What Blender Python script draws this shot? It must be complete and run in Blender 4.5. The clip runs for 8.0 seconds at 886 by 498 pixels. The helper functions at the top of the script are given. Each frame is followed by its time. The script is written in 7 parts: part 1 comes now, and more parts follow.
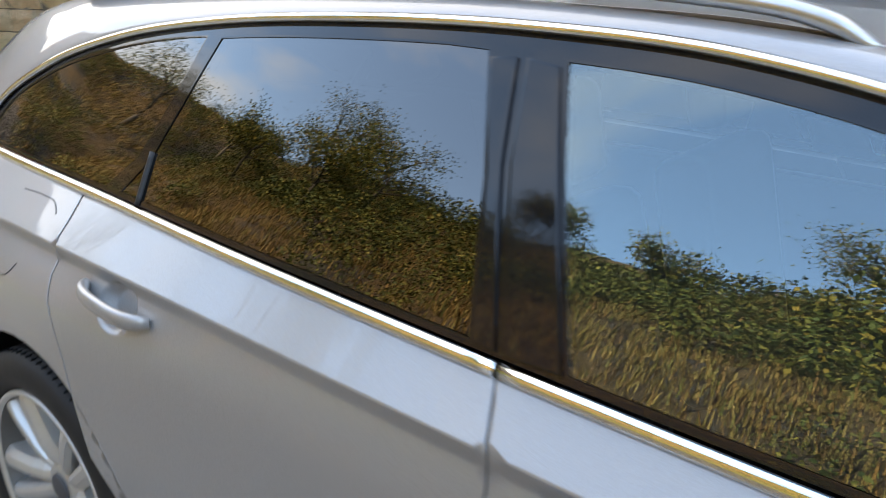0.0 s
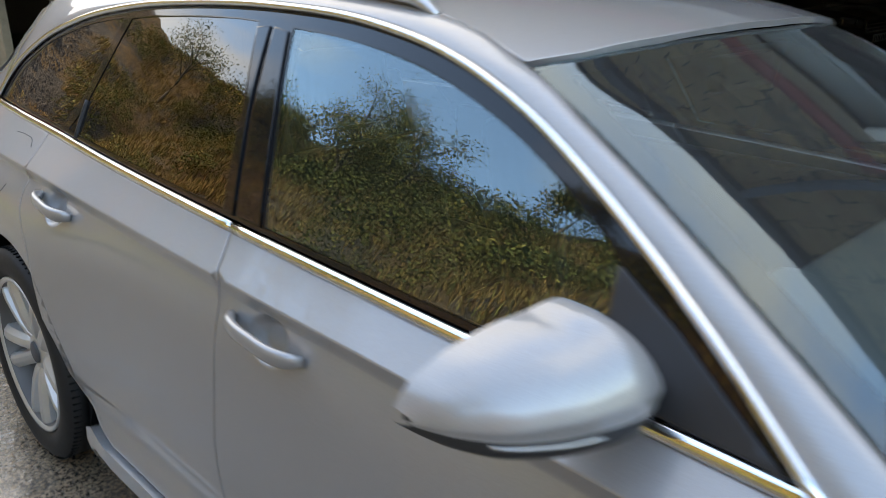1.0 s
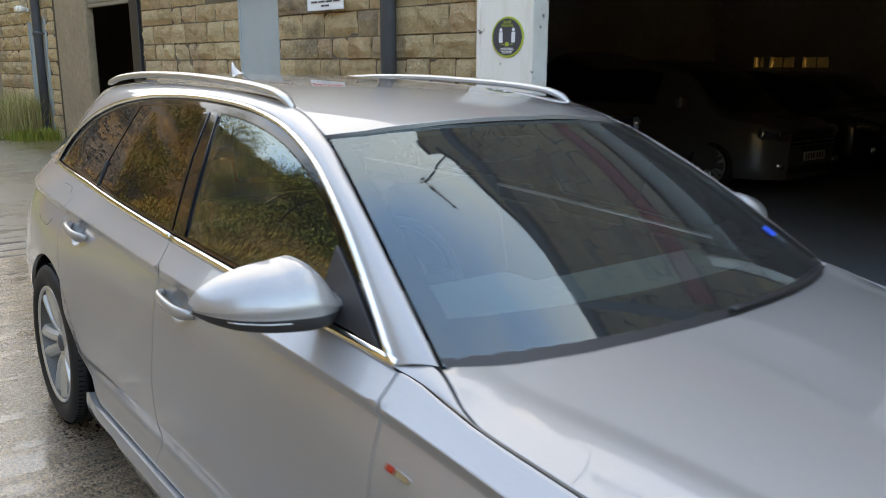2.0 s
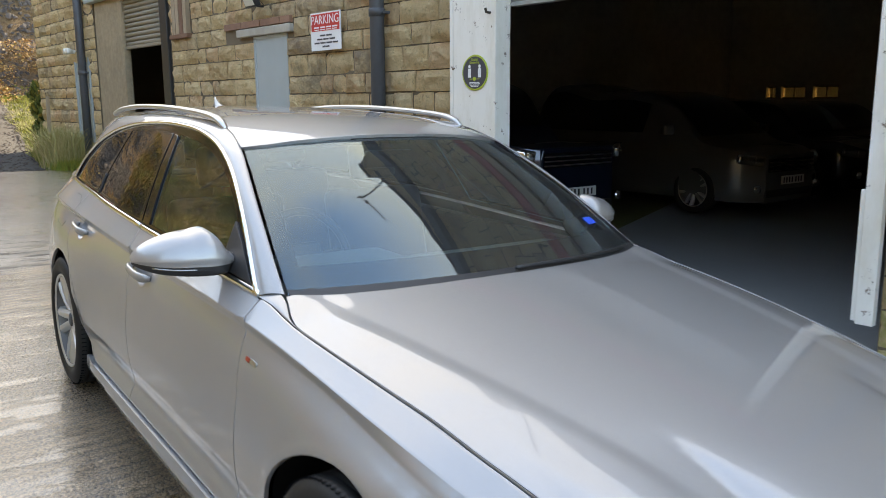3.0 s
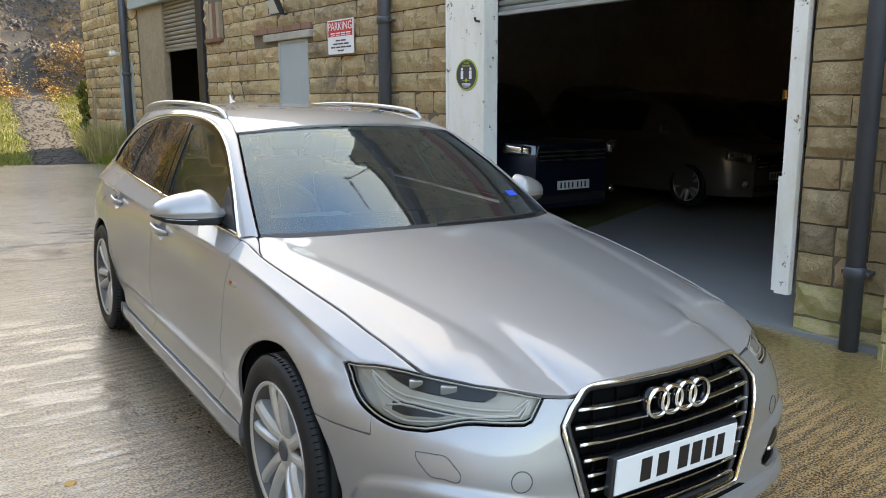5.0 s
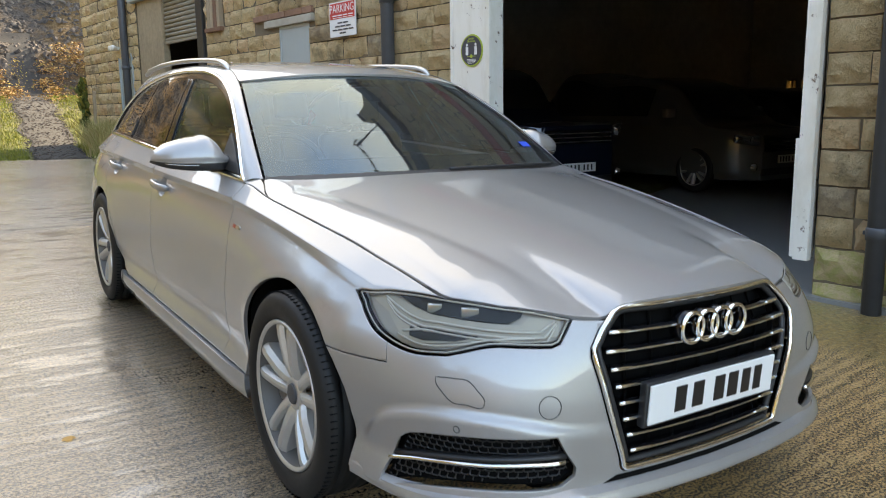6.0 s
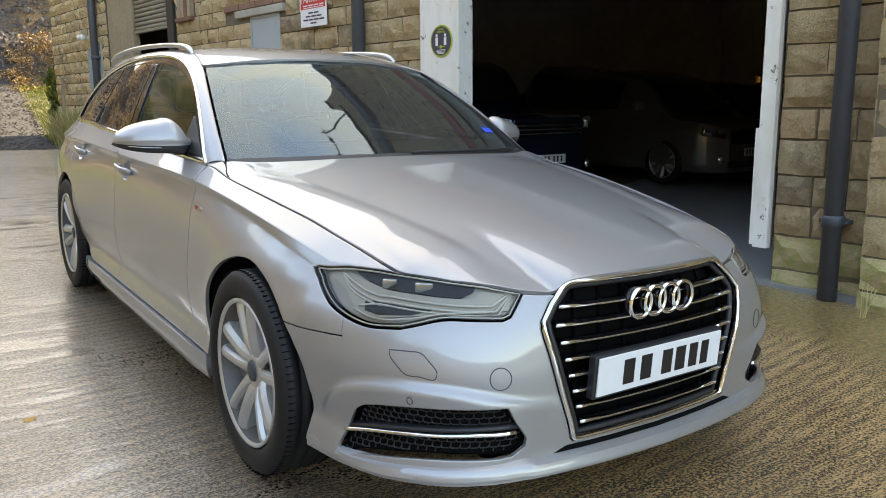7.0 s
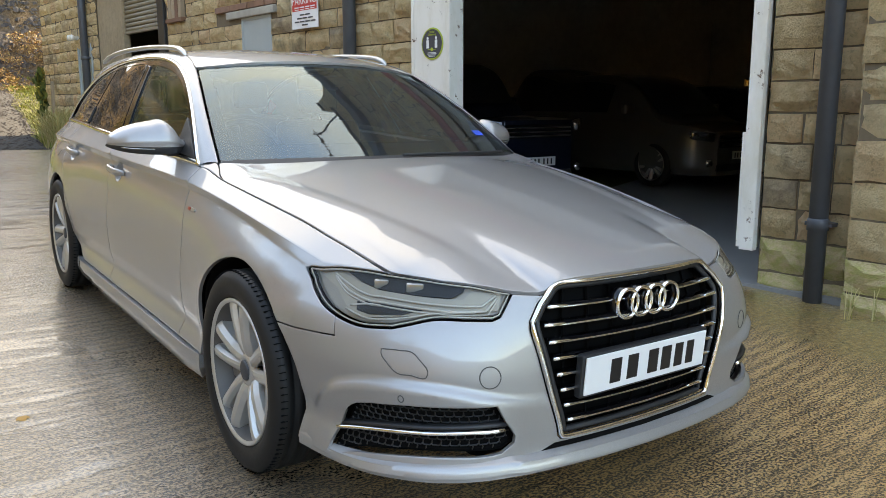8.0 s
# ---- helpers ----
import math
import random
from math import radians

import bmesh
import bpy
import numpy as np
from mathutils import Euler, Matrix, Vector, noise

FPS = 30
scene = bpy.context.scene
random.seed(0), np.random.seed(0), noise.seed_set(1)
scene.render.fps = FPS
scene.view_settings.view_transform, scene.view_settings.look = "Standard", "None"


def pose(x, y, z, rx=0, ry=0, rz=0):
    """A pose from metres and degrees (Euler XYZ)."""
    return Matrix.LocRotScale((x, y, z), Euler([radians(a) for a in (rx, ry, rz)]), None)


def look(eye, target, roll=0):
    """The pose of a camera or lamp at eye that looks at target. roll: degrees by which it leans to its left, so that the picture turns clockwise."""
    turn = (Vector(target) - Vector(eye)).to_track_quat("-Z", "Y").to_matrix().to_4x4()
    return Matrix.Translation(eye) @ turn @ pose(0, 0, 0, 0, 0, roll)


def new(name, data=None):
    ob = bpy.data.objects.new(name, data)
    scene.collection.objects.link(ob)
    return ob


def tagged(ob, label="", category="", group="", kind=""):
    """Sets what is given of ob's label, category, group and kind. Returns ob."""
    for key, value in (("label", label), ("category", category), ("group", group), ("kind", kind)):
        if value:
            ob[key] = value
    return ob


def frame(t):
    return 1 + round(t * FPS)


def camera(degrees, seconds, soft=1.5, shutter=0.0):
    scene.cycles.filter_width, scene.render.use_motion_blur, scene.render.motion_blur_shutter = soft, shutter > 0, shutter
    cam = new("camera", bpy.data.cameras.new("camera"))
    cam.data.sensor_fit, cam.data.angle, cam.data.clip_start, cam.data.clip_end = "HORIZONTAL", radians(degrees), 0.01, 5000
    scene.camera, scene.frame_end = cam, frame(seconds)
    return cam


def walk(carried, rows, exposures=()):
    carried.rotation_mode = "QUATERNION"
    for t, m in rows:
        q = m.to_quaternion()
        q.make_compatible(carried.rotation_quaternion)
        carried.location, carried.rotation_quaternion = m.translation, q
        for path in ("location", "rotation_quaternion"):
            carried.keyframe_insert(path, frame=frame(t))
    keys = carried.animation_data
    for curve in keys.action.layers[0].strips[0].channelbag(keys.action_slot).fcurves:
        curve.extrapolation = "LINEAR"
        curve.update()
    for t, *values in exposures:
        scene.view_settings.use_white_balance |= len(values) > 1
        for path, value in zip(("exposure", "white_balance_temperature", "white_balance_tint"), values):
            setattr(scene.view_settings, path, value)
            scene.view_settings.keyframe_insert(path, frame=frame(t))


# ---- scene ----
# ---- camera ----
cam = camera(57.6, 8.0, soft=0.85, shutter=0.5)
# The yard falls gently towards the nose of the car; the path and the car are given in the yard's own plane.
SLOPE = pose(0, 0, 0, 1.51, 0.71, 0)
PATH = [
    (0, (-1.545, 1.315, 1.469), (-0.066, 2.478, 0.791), 1.2),
    (0.5, (-1.549, 0.905, 1.484), (-0.21, 2.217, 0.787), 0.5),
    (1, (-1.543, 0.487, 1.479), (-0.221, 1.825, 0.8), 0.7),
    (1.5, (-1.594, -0.003, 1.522), (-0.338, 1.452, 0.969), 1.2),
    (2, (-1.647, -0.508, 1.54), (-0.419, 1.0, 1.073), 1.7),
    (3.5, (-1.711, -1.883, 1.561), (-0.59, -0.271, 1.18), 1.0),
    (4, (-1.745, -2.203, 1.586), (-0.64, -0.58, 1.203), 1.4),
    (5.3, (-1.855, -2.406, 1.516), (-0.793, -0.758, 1.124), 1.0),
    (5.5, (-1.847, -2.347, 1.459), (-0.793, -0.691, 1.075), 0.8),
    (6, (-1.83, -2.298, 1.29), (-0.754, -0.655, 0.911), 0.7),
    (6.5, (-1.811, -2.342, 1.25), (-0.706, -0.721, 0.862), 1.0),
    (7, (-1.814, -2.378, 1.252), (-0.689, -0.771, 0.861), 1.1),
    (7.5, (-1.838, -2.397, 1.258), (-0.699, -0.8, 0.868), 1.3),
    (8, (-1.839, -2.41, 1.258), (-0.694, -0.817, 0.872), 1.4),
]
walk(cam, [(t, SLOPE @ look(eye, target, roll)) for t, eye, target, roll in PATH],
     [(0.0, 3.26, 7900, 10), (0.5, 2.99, 7250, 10), (1.0, 2.90, 7900, 10), (1.5, 2.96, 8100, 10), (3.5, 3.06, 8250, 10), (8.0, 3.06, 8500, 10)])


# ---- light ----
world = bpy.data.worlds.new("sky")
scene.world = world
world.use_nodes = True
wt = world.node_tree
wt.nodes.clear()
w_out = wt.nodes.new("ShaderNodeOutputWorld")
w_bg = wt.nodes.new("ShaderNodeBackground")
w_sky = wt.nodes.new("ShaderNodeTexSky")
w_sky.sky_type = "NISHITA"
w_sky.sun_disc = False
SUN_EL, SUN_AZ = 31.0, 62.0     # degrees above the horizon, and from +y towards +x
w_sky.sun_elevation = radians(SUN_EL)
w_sky.sun_rotation = radians(SUN_AZ)
w_sky.altitude, w_sky.air_density, w_sky.dust_density, w_sky.ozone_density = 150, 1.0, 0.03, 1.8
w_bg.inputs["Strength"].default_value = 0.15
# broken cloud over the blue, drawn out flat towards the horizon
w_co, w_sep = wt.nodes.new("ShaderNodeTexCoord"), wt.nodes.new("ShaderNodeSeparateXYZ")
w_add, w_dx, w_dy, w_com = (wt.nodes.new(n) for n in ("ShaderNodeMath", "ShaderNodeMath", "ShaderNodeMath", "ShaderNodeCombineXYZ"))
wt.links.new(w_co.outputs["Generated"], w_sep.inputs[0])
w_add.operation, w_add.inputs[1].default_value = "ADD", 0.22
wt.links.new(w_sep.outputs[2], w_add.inputs[0])
for node, k in ((w_dx, 0), (w_dy, 1)):
    node.operation = "DIVIDE"
    wt.links.new(w_sep.outputs[k], node.inputs[0])
    wt.links.new(w_add.outputs[0], node.inputs[1])
    wt.links.new(node.outputs[0], w_com.inputs[k])
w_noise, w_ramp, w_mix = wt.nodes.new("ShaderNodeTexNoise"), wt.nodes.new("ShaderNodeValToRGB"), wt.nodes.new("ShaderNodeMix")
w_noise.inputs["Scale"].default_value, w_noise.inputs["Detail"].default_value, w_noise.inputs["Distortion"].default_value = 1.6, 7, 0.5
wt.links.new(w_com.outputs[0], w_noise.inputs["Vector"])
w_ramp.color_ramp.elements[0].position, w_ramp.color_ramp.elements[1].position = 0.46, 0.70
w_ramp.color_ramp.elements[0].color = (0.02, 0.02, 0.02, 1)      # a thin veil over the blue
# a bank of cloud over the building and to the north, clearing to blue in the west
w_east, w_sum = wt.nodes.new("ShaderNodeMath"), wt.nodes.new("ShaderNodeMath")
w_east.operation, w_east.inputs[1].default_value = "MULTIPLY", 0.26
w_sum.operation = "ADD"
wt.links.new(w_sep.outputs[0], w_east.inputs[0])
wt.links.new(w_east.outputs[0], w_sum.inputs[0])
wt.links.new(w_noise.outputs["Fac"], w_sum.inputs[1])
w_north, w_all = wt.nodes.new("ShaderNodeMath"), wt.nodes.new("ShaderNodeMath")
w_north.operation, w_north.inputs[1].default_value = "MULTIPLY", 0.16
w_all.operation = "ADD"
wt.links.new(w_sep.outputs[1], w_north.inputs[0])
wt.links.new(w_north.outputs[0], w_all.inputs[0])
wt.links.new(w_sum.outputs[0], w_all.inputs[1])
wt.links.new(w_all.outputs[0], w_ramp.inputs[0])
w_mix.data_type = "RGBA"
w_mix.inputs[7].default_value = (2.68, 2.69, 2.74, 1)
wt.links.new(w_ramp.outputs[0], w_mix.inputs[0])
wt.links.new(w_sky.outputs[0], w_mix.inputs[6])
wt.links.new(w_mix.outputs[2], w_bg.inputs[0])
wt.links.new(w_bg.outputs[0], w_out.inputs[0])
sun_data = bpy.data.lights.new("sun", "SUN")
sun_data.energy, sun_data.angle, sun_data.color = 2.6, radians(3.0), (1.0, 0.9, 0.76)
sun = new("sun", sun_data)
az, el = radians(SUN_AZ), radians(SUN_EL)
sun.matrix_world = look((30 * math.sin(az) * math.cos(el), 30 * math.cos(az) * math.cos(el), 30 * math.sin(el)), (0, 0, 0))


# ---- building helpers ----
from mathutils import geometry


def data_mesh(name, verts, faces, material, normals=None, smooth=True):
    me = bpy.data.meshes.new(name)
    me.from_pydata([tuple(v) for v in verts], [], faces)
    me.materials.append(material)
    me.polygons.foreach_set("use_smooth", [smooth] * len(me.polygons))
    if normals is not None:
        me.normals_split_custom_set_from_vertices([tuple(n) for n in normals])
    me.update()
    return me


def part(name, bm, material, parent=None, label="", smooth=False):
    """Links a bmesh, or a finished mesh, as one object under a thing or a part."""
    if isinstance(bm, bmesh.types.BMesh):
        me = bpy.data.meshes.new(name)
        bm.to_mesh(me)
        bm.free()
        me.materials.append(material)
        me.polygons.foreach_set("use_smooth", [smooth] * len(me.polygons))
    else:
        me = bm
    ob = new(name, me)
    if parent is not None:
        ob.parent = parent
    if label:
        tagged(ob, label)
    return ob


def thing(name, label, category, group="", kind="", at=None):
    ob = new(name)
    ob.empty_display_size = 0.2
    if at is not None:
        ob.matrix_world = at
    return tagged(ob, label, category, group, kind)


def box_bm(a, b, bevel=0.0, segments=2, bm=None):
    """A block between two corners, its edges rounded."""
    own = bmesh.new()
    bmesh.ops.create_cube(own, size=1)
    for v in own.verts:
        v.co = Vector([a[i] + (b[i] - a[i]) * (v.co[i] + 0.5) for i in range(3)])
    if bevel:
        bmesh.ops.bevel(own, geom=own.edges[:], offset=bevel, segments=segments, affect="EDGES", profile=0.6)
    return own


def join_bm(bms):
    out = bmesh.new()
    for bm in bms:
        me = bpy.data.meshes.new("piece")
        bm.to_mesh(me)
        bm.free()
        out.from_mesh(me)
        bpy.data.meshes.remove(me)
    return out


def moved(bm, m):
    bm.transform(m)
    if m.determinant() < 0:
        bmesh.ops.reverse_faces(bm, faces=bm.faces[:])
    return bm


def lathe_bm(profile, steps=48, axis="x"):
    """Turns (along, radius) pairs about an axis."""
    bm = bmesh.new()
    rings = []
    for k in range(steps):
        c, s = math.cos(2 * math.pi * k / steps), math.sin(2 * math.pi * k / steps)
        ring = []
        for a, r in profile:
            p = {"x": (a, r * c, r * s), "y": (r * s, a, r * c), "z": (r * c, r * s, a)}[axis]
            ring.append(bm.verts.new(p))
        rings.append(ring)
    for k in range(steps):
        r0, r1 = rings[k], rings[(k + 1) % steps]
        for i in range(len(profile) - 1):
            bm.faces.new((r0[i], r1[i], r1[i + 1], r0[i + 1]))
    bmesh.ops.remove_doubles(bm, verts=bm.verts[:], dist=1e-6)
    return bm


def tube_bm(points, radius, sides=8, flat=1.0, up=(0, 0, 1), taper=None, closed=False):
    """A round bar through points; flat squeezes it across up."""
    pts = [Vector(p) for p in points]
    bm = bmesh.new()
    rings = []
    n = len(pts)
    for i, p in enumerate(pts):
        d = (pts[(i + 1) % n] - pts[i - 1]) if closed else (pts[min(i + 1, n - 1)] - pts[max(i - 1, 0)])
        d.normalize()
        a = d.cross(Vector(up))
        if a.length < 1e-4:
            a = d.cross(Vector((1, 0, 0.01)))
        a.normalize()
        b = a.cross(d)
        r = radius * (taper[i] if taper else 1)
        rings.append([bm.verts.new(p + a * (r * math.cos(2 * math.pi * k / sides)) + b * (r * flat * math.sin(2 * math.pi * k / sides))) for k in range(sides)])
    for i in range(n if closed else n - 1):
        r0, r1 = rings[i], rings[(i + 1) % n]
        for k in range(sides):
            bm.faces.new((r0[k], r0[(k + 1) % sides], r1[(k + 1) % sides], r1[k]))
    if not closed:
        bm.faces.new(rings[0][::-1])
        bm.faces.new(rings[-1])
    bmesh.ops.recalc_face_normals(bm, faces=bm.faces[:])
    return bm


def grid_mesh(name, f, nu, nv, material, flip=False):
    """A smooth sheet f(u, v), u and v from 0 to 1, with true normals."""
    verts, faces, normals = [], [], []
    e = 1e-3
    for i in range(nu + 1):
        for j in range(nv + 1):
            u, v = i / nu, j / nv
            verts.append(Vector(f(u, v)))
            a = Vector(f(min(u + e, 1), v)) - Vector(f(max(u - e, 0), v))
            b = Vector(f(u, min(v + e, 1))) - Vector(f(u, max(v - e, 0)))
            n = a.cross(b)
            n = n.normalized() if n.length > 1e-12 else Vector((0, 0, 1))
            normals.append(-n if flip else n)
    for i in range(nu):
        for j in range(nv):
            q = (i * (nv + 1) + j, (i + 1) * (nv + 1) + j, (i + 1) * (nv + 1) + j + 1, i * (nv + 1) + j + 1)
            faces.append(q[::-1] if flip else q)
    return data_mesh(name, verts, faces, material, normals)


def dense(outline, step):
    """A closed outline with points at most a step apart."""
    out = []
    for (ax, ay), (bx, by) in zip(outline, outline[1:] + outline[:1]):
        n = max(1, math.ceil(math.hypot(bx - ax, by - ay) / step))
        out += [(ax + (bx - ax) * k / n, ay + (by - ay) * k / n) for k in range(n)]
    return out


def smooth_line(points, n):
    """n points along a smooth open line through the points."""
    pts = np.array(points, float)
    t = np.r_[0, np.cumsum(np.hypot(*np.diff(pts, axis=0).T))]
    fx, fy = spline(t, pts[:, 0]), spline(t, pts[:, 1])
    return [(fx(a), fy(a)) for a in np.linspace(0, t[-1], n)]


def area2(poly):
    return 0.5 * sum(a[0] * b[1] - b[0] * a[1] for a, b in zip(poly, poly[1:] + poly[:1]))


def inset(poly, d):
    """A closed outline drawn in by d."""
    p = np.array(poly, float)
    sign = 1 if area2(poly) > 0 else -1
    e = np.roll(p, -1, 0) - p
    e /= np.linalg.norm(e, axis=1)[:, None] + 1e-12
    n = sign * np.stack([-e[:, 1], e[:, 0]], 1)
    m = n + np.roll(n, 1, 0)
    m /= np.maximum((m * n).sum(1)[:, None], 0.35)
    return [tuple(q) for q in p + d * m]


def within(points, poly):
    pts, p = np.asarray(points, float), np.array(poly, float)
    q = np.roll(p, -1, 0)
    res = np.zeros(len(pts), bool)
    for (ax, ay), (bx, by) in zip(p, q):
        if ay == by:
            continue
        c = (ay > pts[:, 1]) != (by > pts[:, 1])
        res ^= c & (pts[:, 0] < (bx - ax) * (pts[:, 1] - ay) / (by - ay) + ax)
    return res


def panel(name, outline, surf, material, holes=(), step=0.04, depth=0.012, gap=0.002, hem=0.004, mirror=False, outward=None, lines=(), rounding=0.55):
    """A sheet cut to an outline (with holes) out of a surface surf(a, b), its rim rounded and turned in by depth."""
    loops = [inset(dense(list(outline), step), gap)] + [inset(dense(list(h), step), -gap) for h in holes]
    rims = [inset(loop, hem if k == 0 else -hem) for k, loop in enumerate(loops)]
    pts, edges = [], []
    for loop in loops:
        base = len(pts)
        pts += loop
        edges += [(base + k, base + (k + 1) % len(loop)) for k in range(len(loop))]
    nrim = len(pts)
    for k, loop in enumerate(rims):
        keep = within(loop, loops[0])
        for other in loops[1:]:
            keep &= ~within(loop, other)
        for i, (p, ok) in enumerate(zip(loop, keep)):
            if ok:
                pts.append(p)
                if i and keep[i - 1]:
                    edges.append((len(pts) - 2, len(pts) - 1))
    for line in lines:
        ok = within(line, inset(loops[0], hem * 1.6))
        for other in loops[1:]:
            ok &= ~within(line, inset(other, -hem * 1.6))
        for k, p in enumerate(line):
            if ok[k]:
                pts.append(tuple(p))
                if k and ok[k - 1]:
                    edges.append((len(pts) - 2, len(pts) - 1))
    lo, hi = np.min(loops[0], 0), np.max(loops[0], 0)
    gx, gy = np.arange(lo[0] + step / 2, hi[0], step), np.arange(lo[1] + step / 2, hi[1], step)
    if len(gx) and len(gy):
        grid = np.stack(np.meshgrid(gx, gy), -1).reshape(-1, 2)
        keep = within(grid, loops[0])
        for other in loops[1:]:
            keep &= ~within(grid, other)
        rim = np.array(pts)
        grid = grid[keep]
        if len(grid):
            far = np.array([np.min(np.hypot(*(rim - g).T)) for g in grid]) > 0.35 * step
            pts += [tuple(g) for g in grid[far]]
    cv, _, cf, orig, _, _ = geometry.delaunay_2d_cdt([Vector(p) for p in pts], edges, [], 0, 1e-7)
    cen = np.array([np.mean([cv[i] for i in f], 0) for f in cf])
    keep = within(cen, loops[0])
    for other in loops[1:]:
        keep &= ~within(cen, other)
    e = 1e-3
    verts, normals = [], []
    for v in cv:
        p = surf(v[0], v[1])
        n = (surf(v[0] + e, v[1]) - surf(v[0] - e, v[1])).cross(surf(v[0], v[1] + e) - surf(v[0], v[1] - e)).normalized()
        verts.append(p)
        normals.append(n)
    guide = Vector(outward) if outward else None
    mid = sum(normals, Vector()) / len(normals)
    sgn = 1
    if guide is not None and mid.dot(guide) < 0:
        sgn = -1
    normals = [n * sgn for n in normals]
    faces = []
    for f, ok in zip(cf, keep):
        if ok:
            a, b, c = (verts[i] for i in f)
            faces.append(tuple(f) if (b - a).cross(c - a).dot(normals[f[0]]) > 0 else tuple(f[::-1]))
    first = {}
    for k, src in enumerate(orig):
        for o in src:
            first[o] = k
    base = 0
    for k, loop in enumerate(loops):
        n = len(loop)
        idx = [first[base + i] for i in range(n)]
        base += n
        outs = []
        for i in range(n):
            q = surf(*rims[k][i])
            o = verts[idx[i]] - q
            outs.append(o.normalized() if o.length > 1e-9 else Vector((0, 0, 1)))
        r1 = len(verts)
        for i in range(n):
            verts.append(verts[idx[i]].copy())
            normals.append(outs[i])
        r2 = len(verts)
        for i in range(n):
            verts.append(verts[idx[i]] - normals[idx[i]] * depth)
            normals.append(outs[i])
        for i in range(n):
            j = (i + 1) % n
            quad = (r1 + i, r1 + j, r2 + j, r2 + i)
            a, b, c = verts[quad[0]], verts[quad[1]], verts[quad[2]]
            faces.append(quad if (b - a).cross(c - a).dot(outs[i]) > 0 else quad[::-1])
        for i in range(n):
            normals[idx[i]] = (normals[idx[i]] + outs[i] * rounding).normalized()
    if mirror:
        verts = [Vector((-v.x, v.y, v.z)) for v in verts]
        normals = [Vector((-v.x, v.y, v.z)) for v in normals]
        faces = [f[::-1] for f in faces]
    return data_mesh(name, verts, faces, material, normals)


def both(name, parent, label, outline, surf, material, **kw):
    """The same panel on the right and the left side of the car."""
    return [part(name, panel(name, outline, surf, material, mirror=m, **kw), None, parent, label) for m in (False, True)]


# ---- materials ----
class Nodes:
    """A short way to wire a node material."""

    def __init__(self, name):
        self.mat = bpy.data.materials.new(name)
        self.mat.use_nodes = True
        self.t = self.mat.node_tree
        self.bsdf = self.t.nodes["Principled BSDF"]
        self.out = self.t.nodes["Material Output"]
        self.coord = self.t.nodes.new("ShaderNodeTexCoord").outputs["Object"]

    def put(self, socket, value):
        if isinstance(value, bpy.types.NodeSocket):
            self.t.links.new(value, socket)
        elif isinstance(value, (tuple, list)) and len(value) == 3 and socket.type == "RGBA":
            socket.default_value = (*value, 1)
        else:
            socket.default_value = value

    def set(self, **kw):
        for key, value in kw.items():
            self.put(self.bsdf.inputs[key.replace("_", " ")], value)
        return self

    def space(self, scale=(1, 1, 1), turn=(0, 0, 0), source=None):
        n = self.t.nodes.new("ShaderNodeMapping")
        n.inputs["Scale"].default_value, n.inputs["Rotation"].default_value = scale, [radians(a) for a in turn]
        self.t.links.new(source or self.coord, n.inputs["Vector"])
        return n.outputs[0]

    def noise(self, scale, detail=4, rough=0.55, vector=None, distort=0.0):
        n = self.t.nodes.new("ShaderNodeTexNoise")
        n.inputs["Scale"].default_value, n.inputs["Detail"].default_value, n.inputs["Roughness"].default_value = scale, detail, rough
        n.inputs["Distortion"].default_value = distort
        self.t.links.new(vector or self.coord, n.inputs["Vector"])
        return n.outputs["Fac"]

    def voronoi(self, scale, vector=None, feature="F1", out="Distance"):
        n = self.t.nodes.new("ShaderNodeTexVoronoi")
        n.feature = feature
        n.inputs["Scale"].default_value = scale
        self.t.links.new(vector or self.coord, n.inputs["Vector"])
        return n.outputs[out]

    def wave(self, scale, vector=None, distort=0.0, detail=2.0):
        n = self.t.nodes.new("ShaderNodeTexWave")
        n.inputs["Scale"].default_value, n.inputs["Distortion"].default_value, n.inputs["Detail"].default_value = scale, distort, detail
        self.t.links.new(vector or self.coord, n.inputs["Vector"])
        return n.outputs["Fac"]

    def ramp(self, fac, *stops):
        n = self.t.nodes.new("ShaderNodeValToRGB")
        el = n.color_ramp.elements
        while len(el) < len(stops):
            el.new(0.5)
        for e, (pos, col) in zip(el, stops):
            e.position, e.color = pos, (*col, 1) if isinstance(col, (tuple, list)) else (col, col, col, 1)
        self.t.links.new(fac, n.inputs[0])
        return n.outputs[0]

    def mix(self, fac, a, b, mode="MIX"):
        n = self.t.nodes.new("ShaderNodeMix")
        n.data_type, n.blend_type = "RGBA", mode
        self.put(n.inputs[0], fac)
        self.put(n.inputs[6], a)
        self.put(n.inputs[7], b)
        return n.outputs[2]

    def calc(self, op, a, b=0.0, c=0.0):
        n = self.t.nodes.new("ShaderNodeMath")
        n.operation = op
        for s, v in zip(n.inputs, (a, b, c)):
            self.put(s, v)
        return n.outputs[0]

    def random(self, island=False):
        if island:
            return self.t.nodes.new("ShaderNodeNewGeometry").outputs["Random Per Island"]
        return self.t.nodes.new("ShaderNodeObjectInfo").outputs["Random"]

    def bump(self, height, strength=0.3, distance=0.01, coat=False):
        n = self.t.nodes.new("ShaderNodeBump")
        n.inputs["Strength"].default_value, n.inputs["Distance"].default_value = strength, distance
        self.t.links.new(height, n.inputs["Height"])
        self.t.links.new(n.outputs[0], self.bsdf.inputs["Normal"])
        if coat:
            self.t.links.new(n.outputs[0], self.bsdf.inputs["Coat Normal"])
        return self


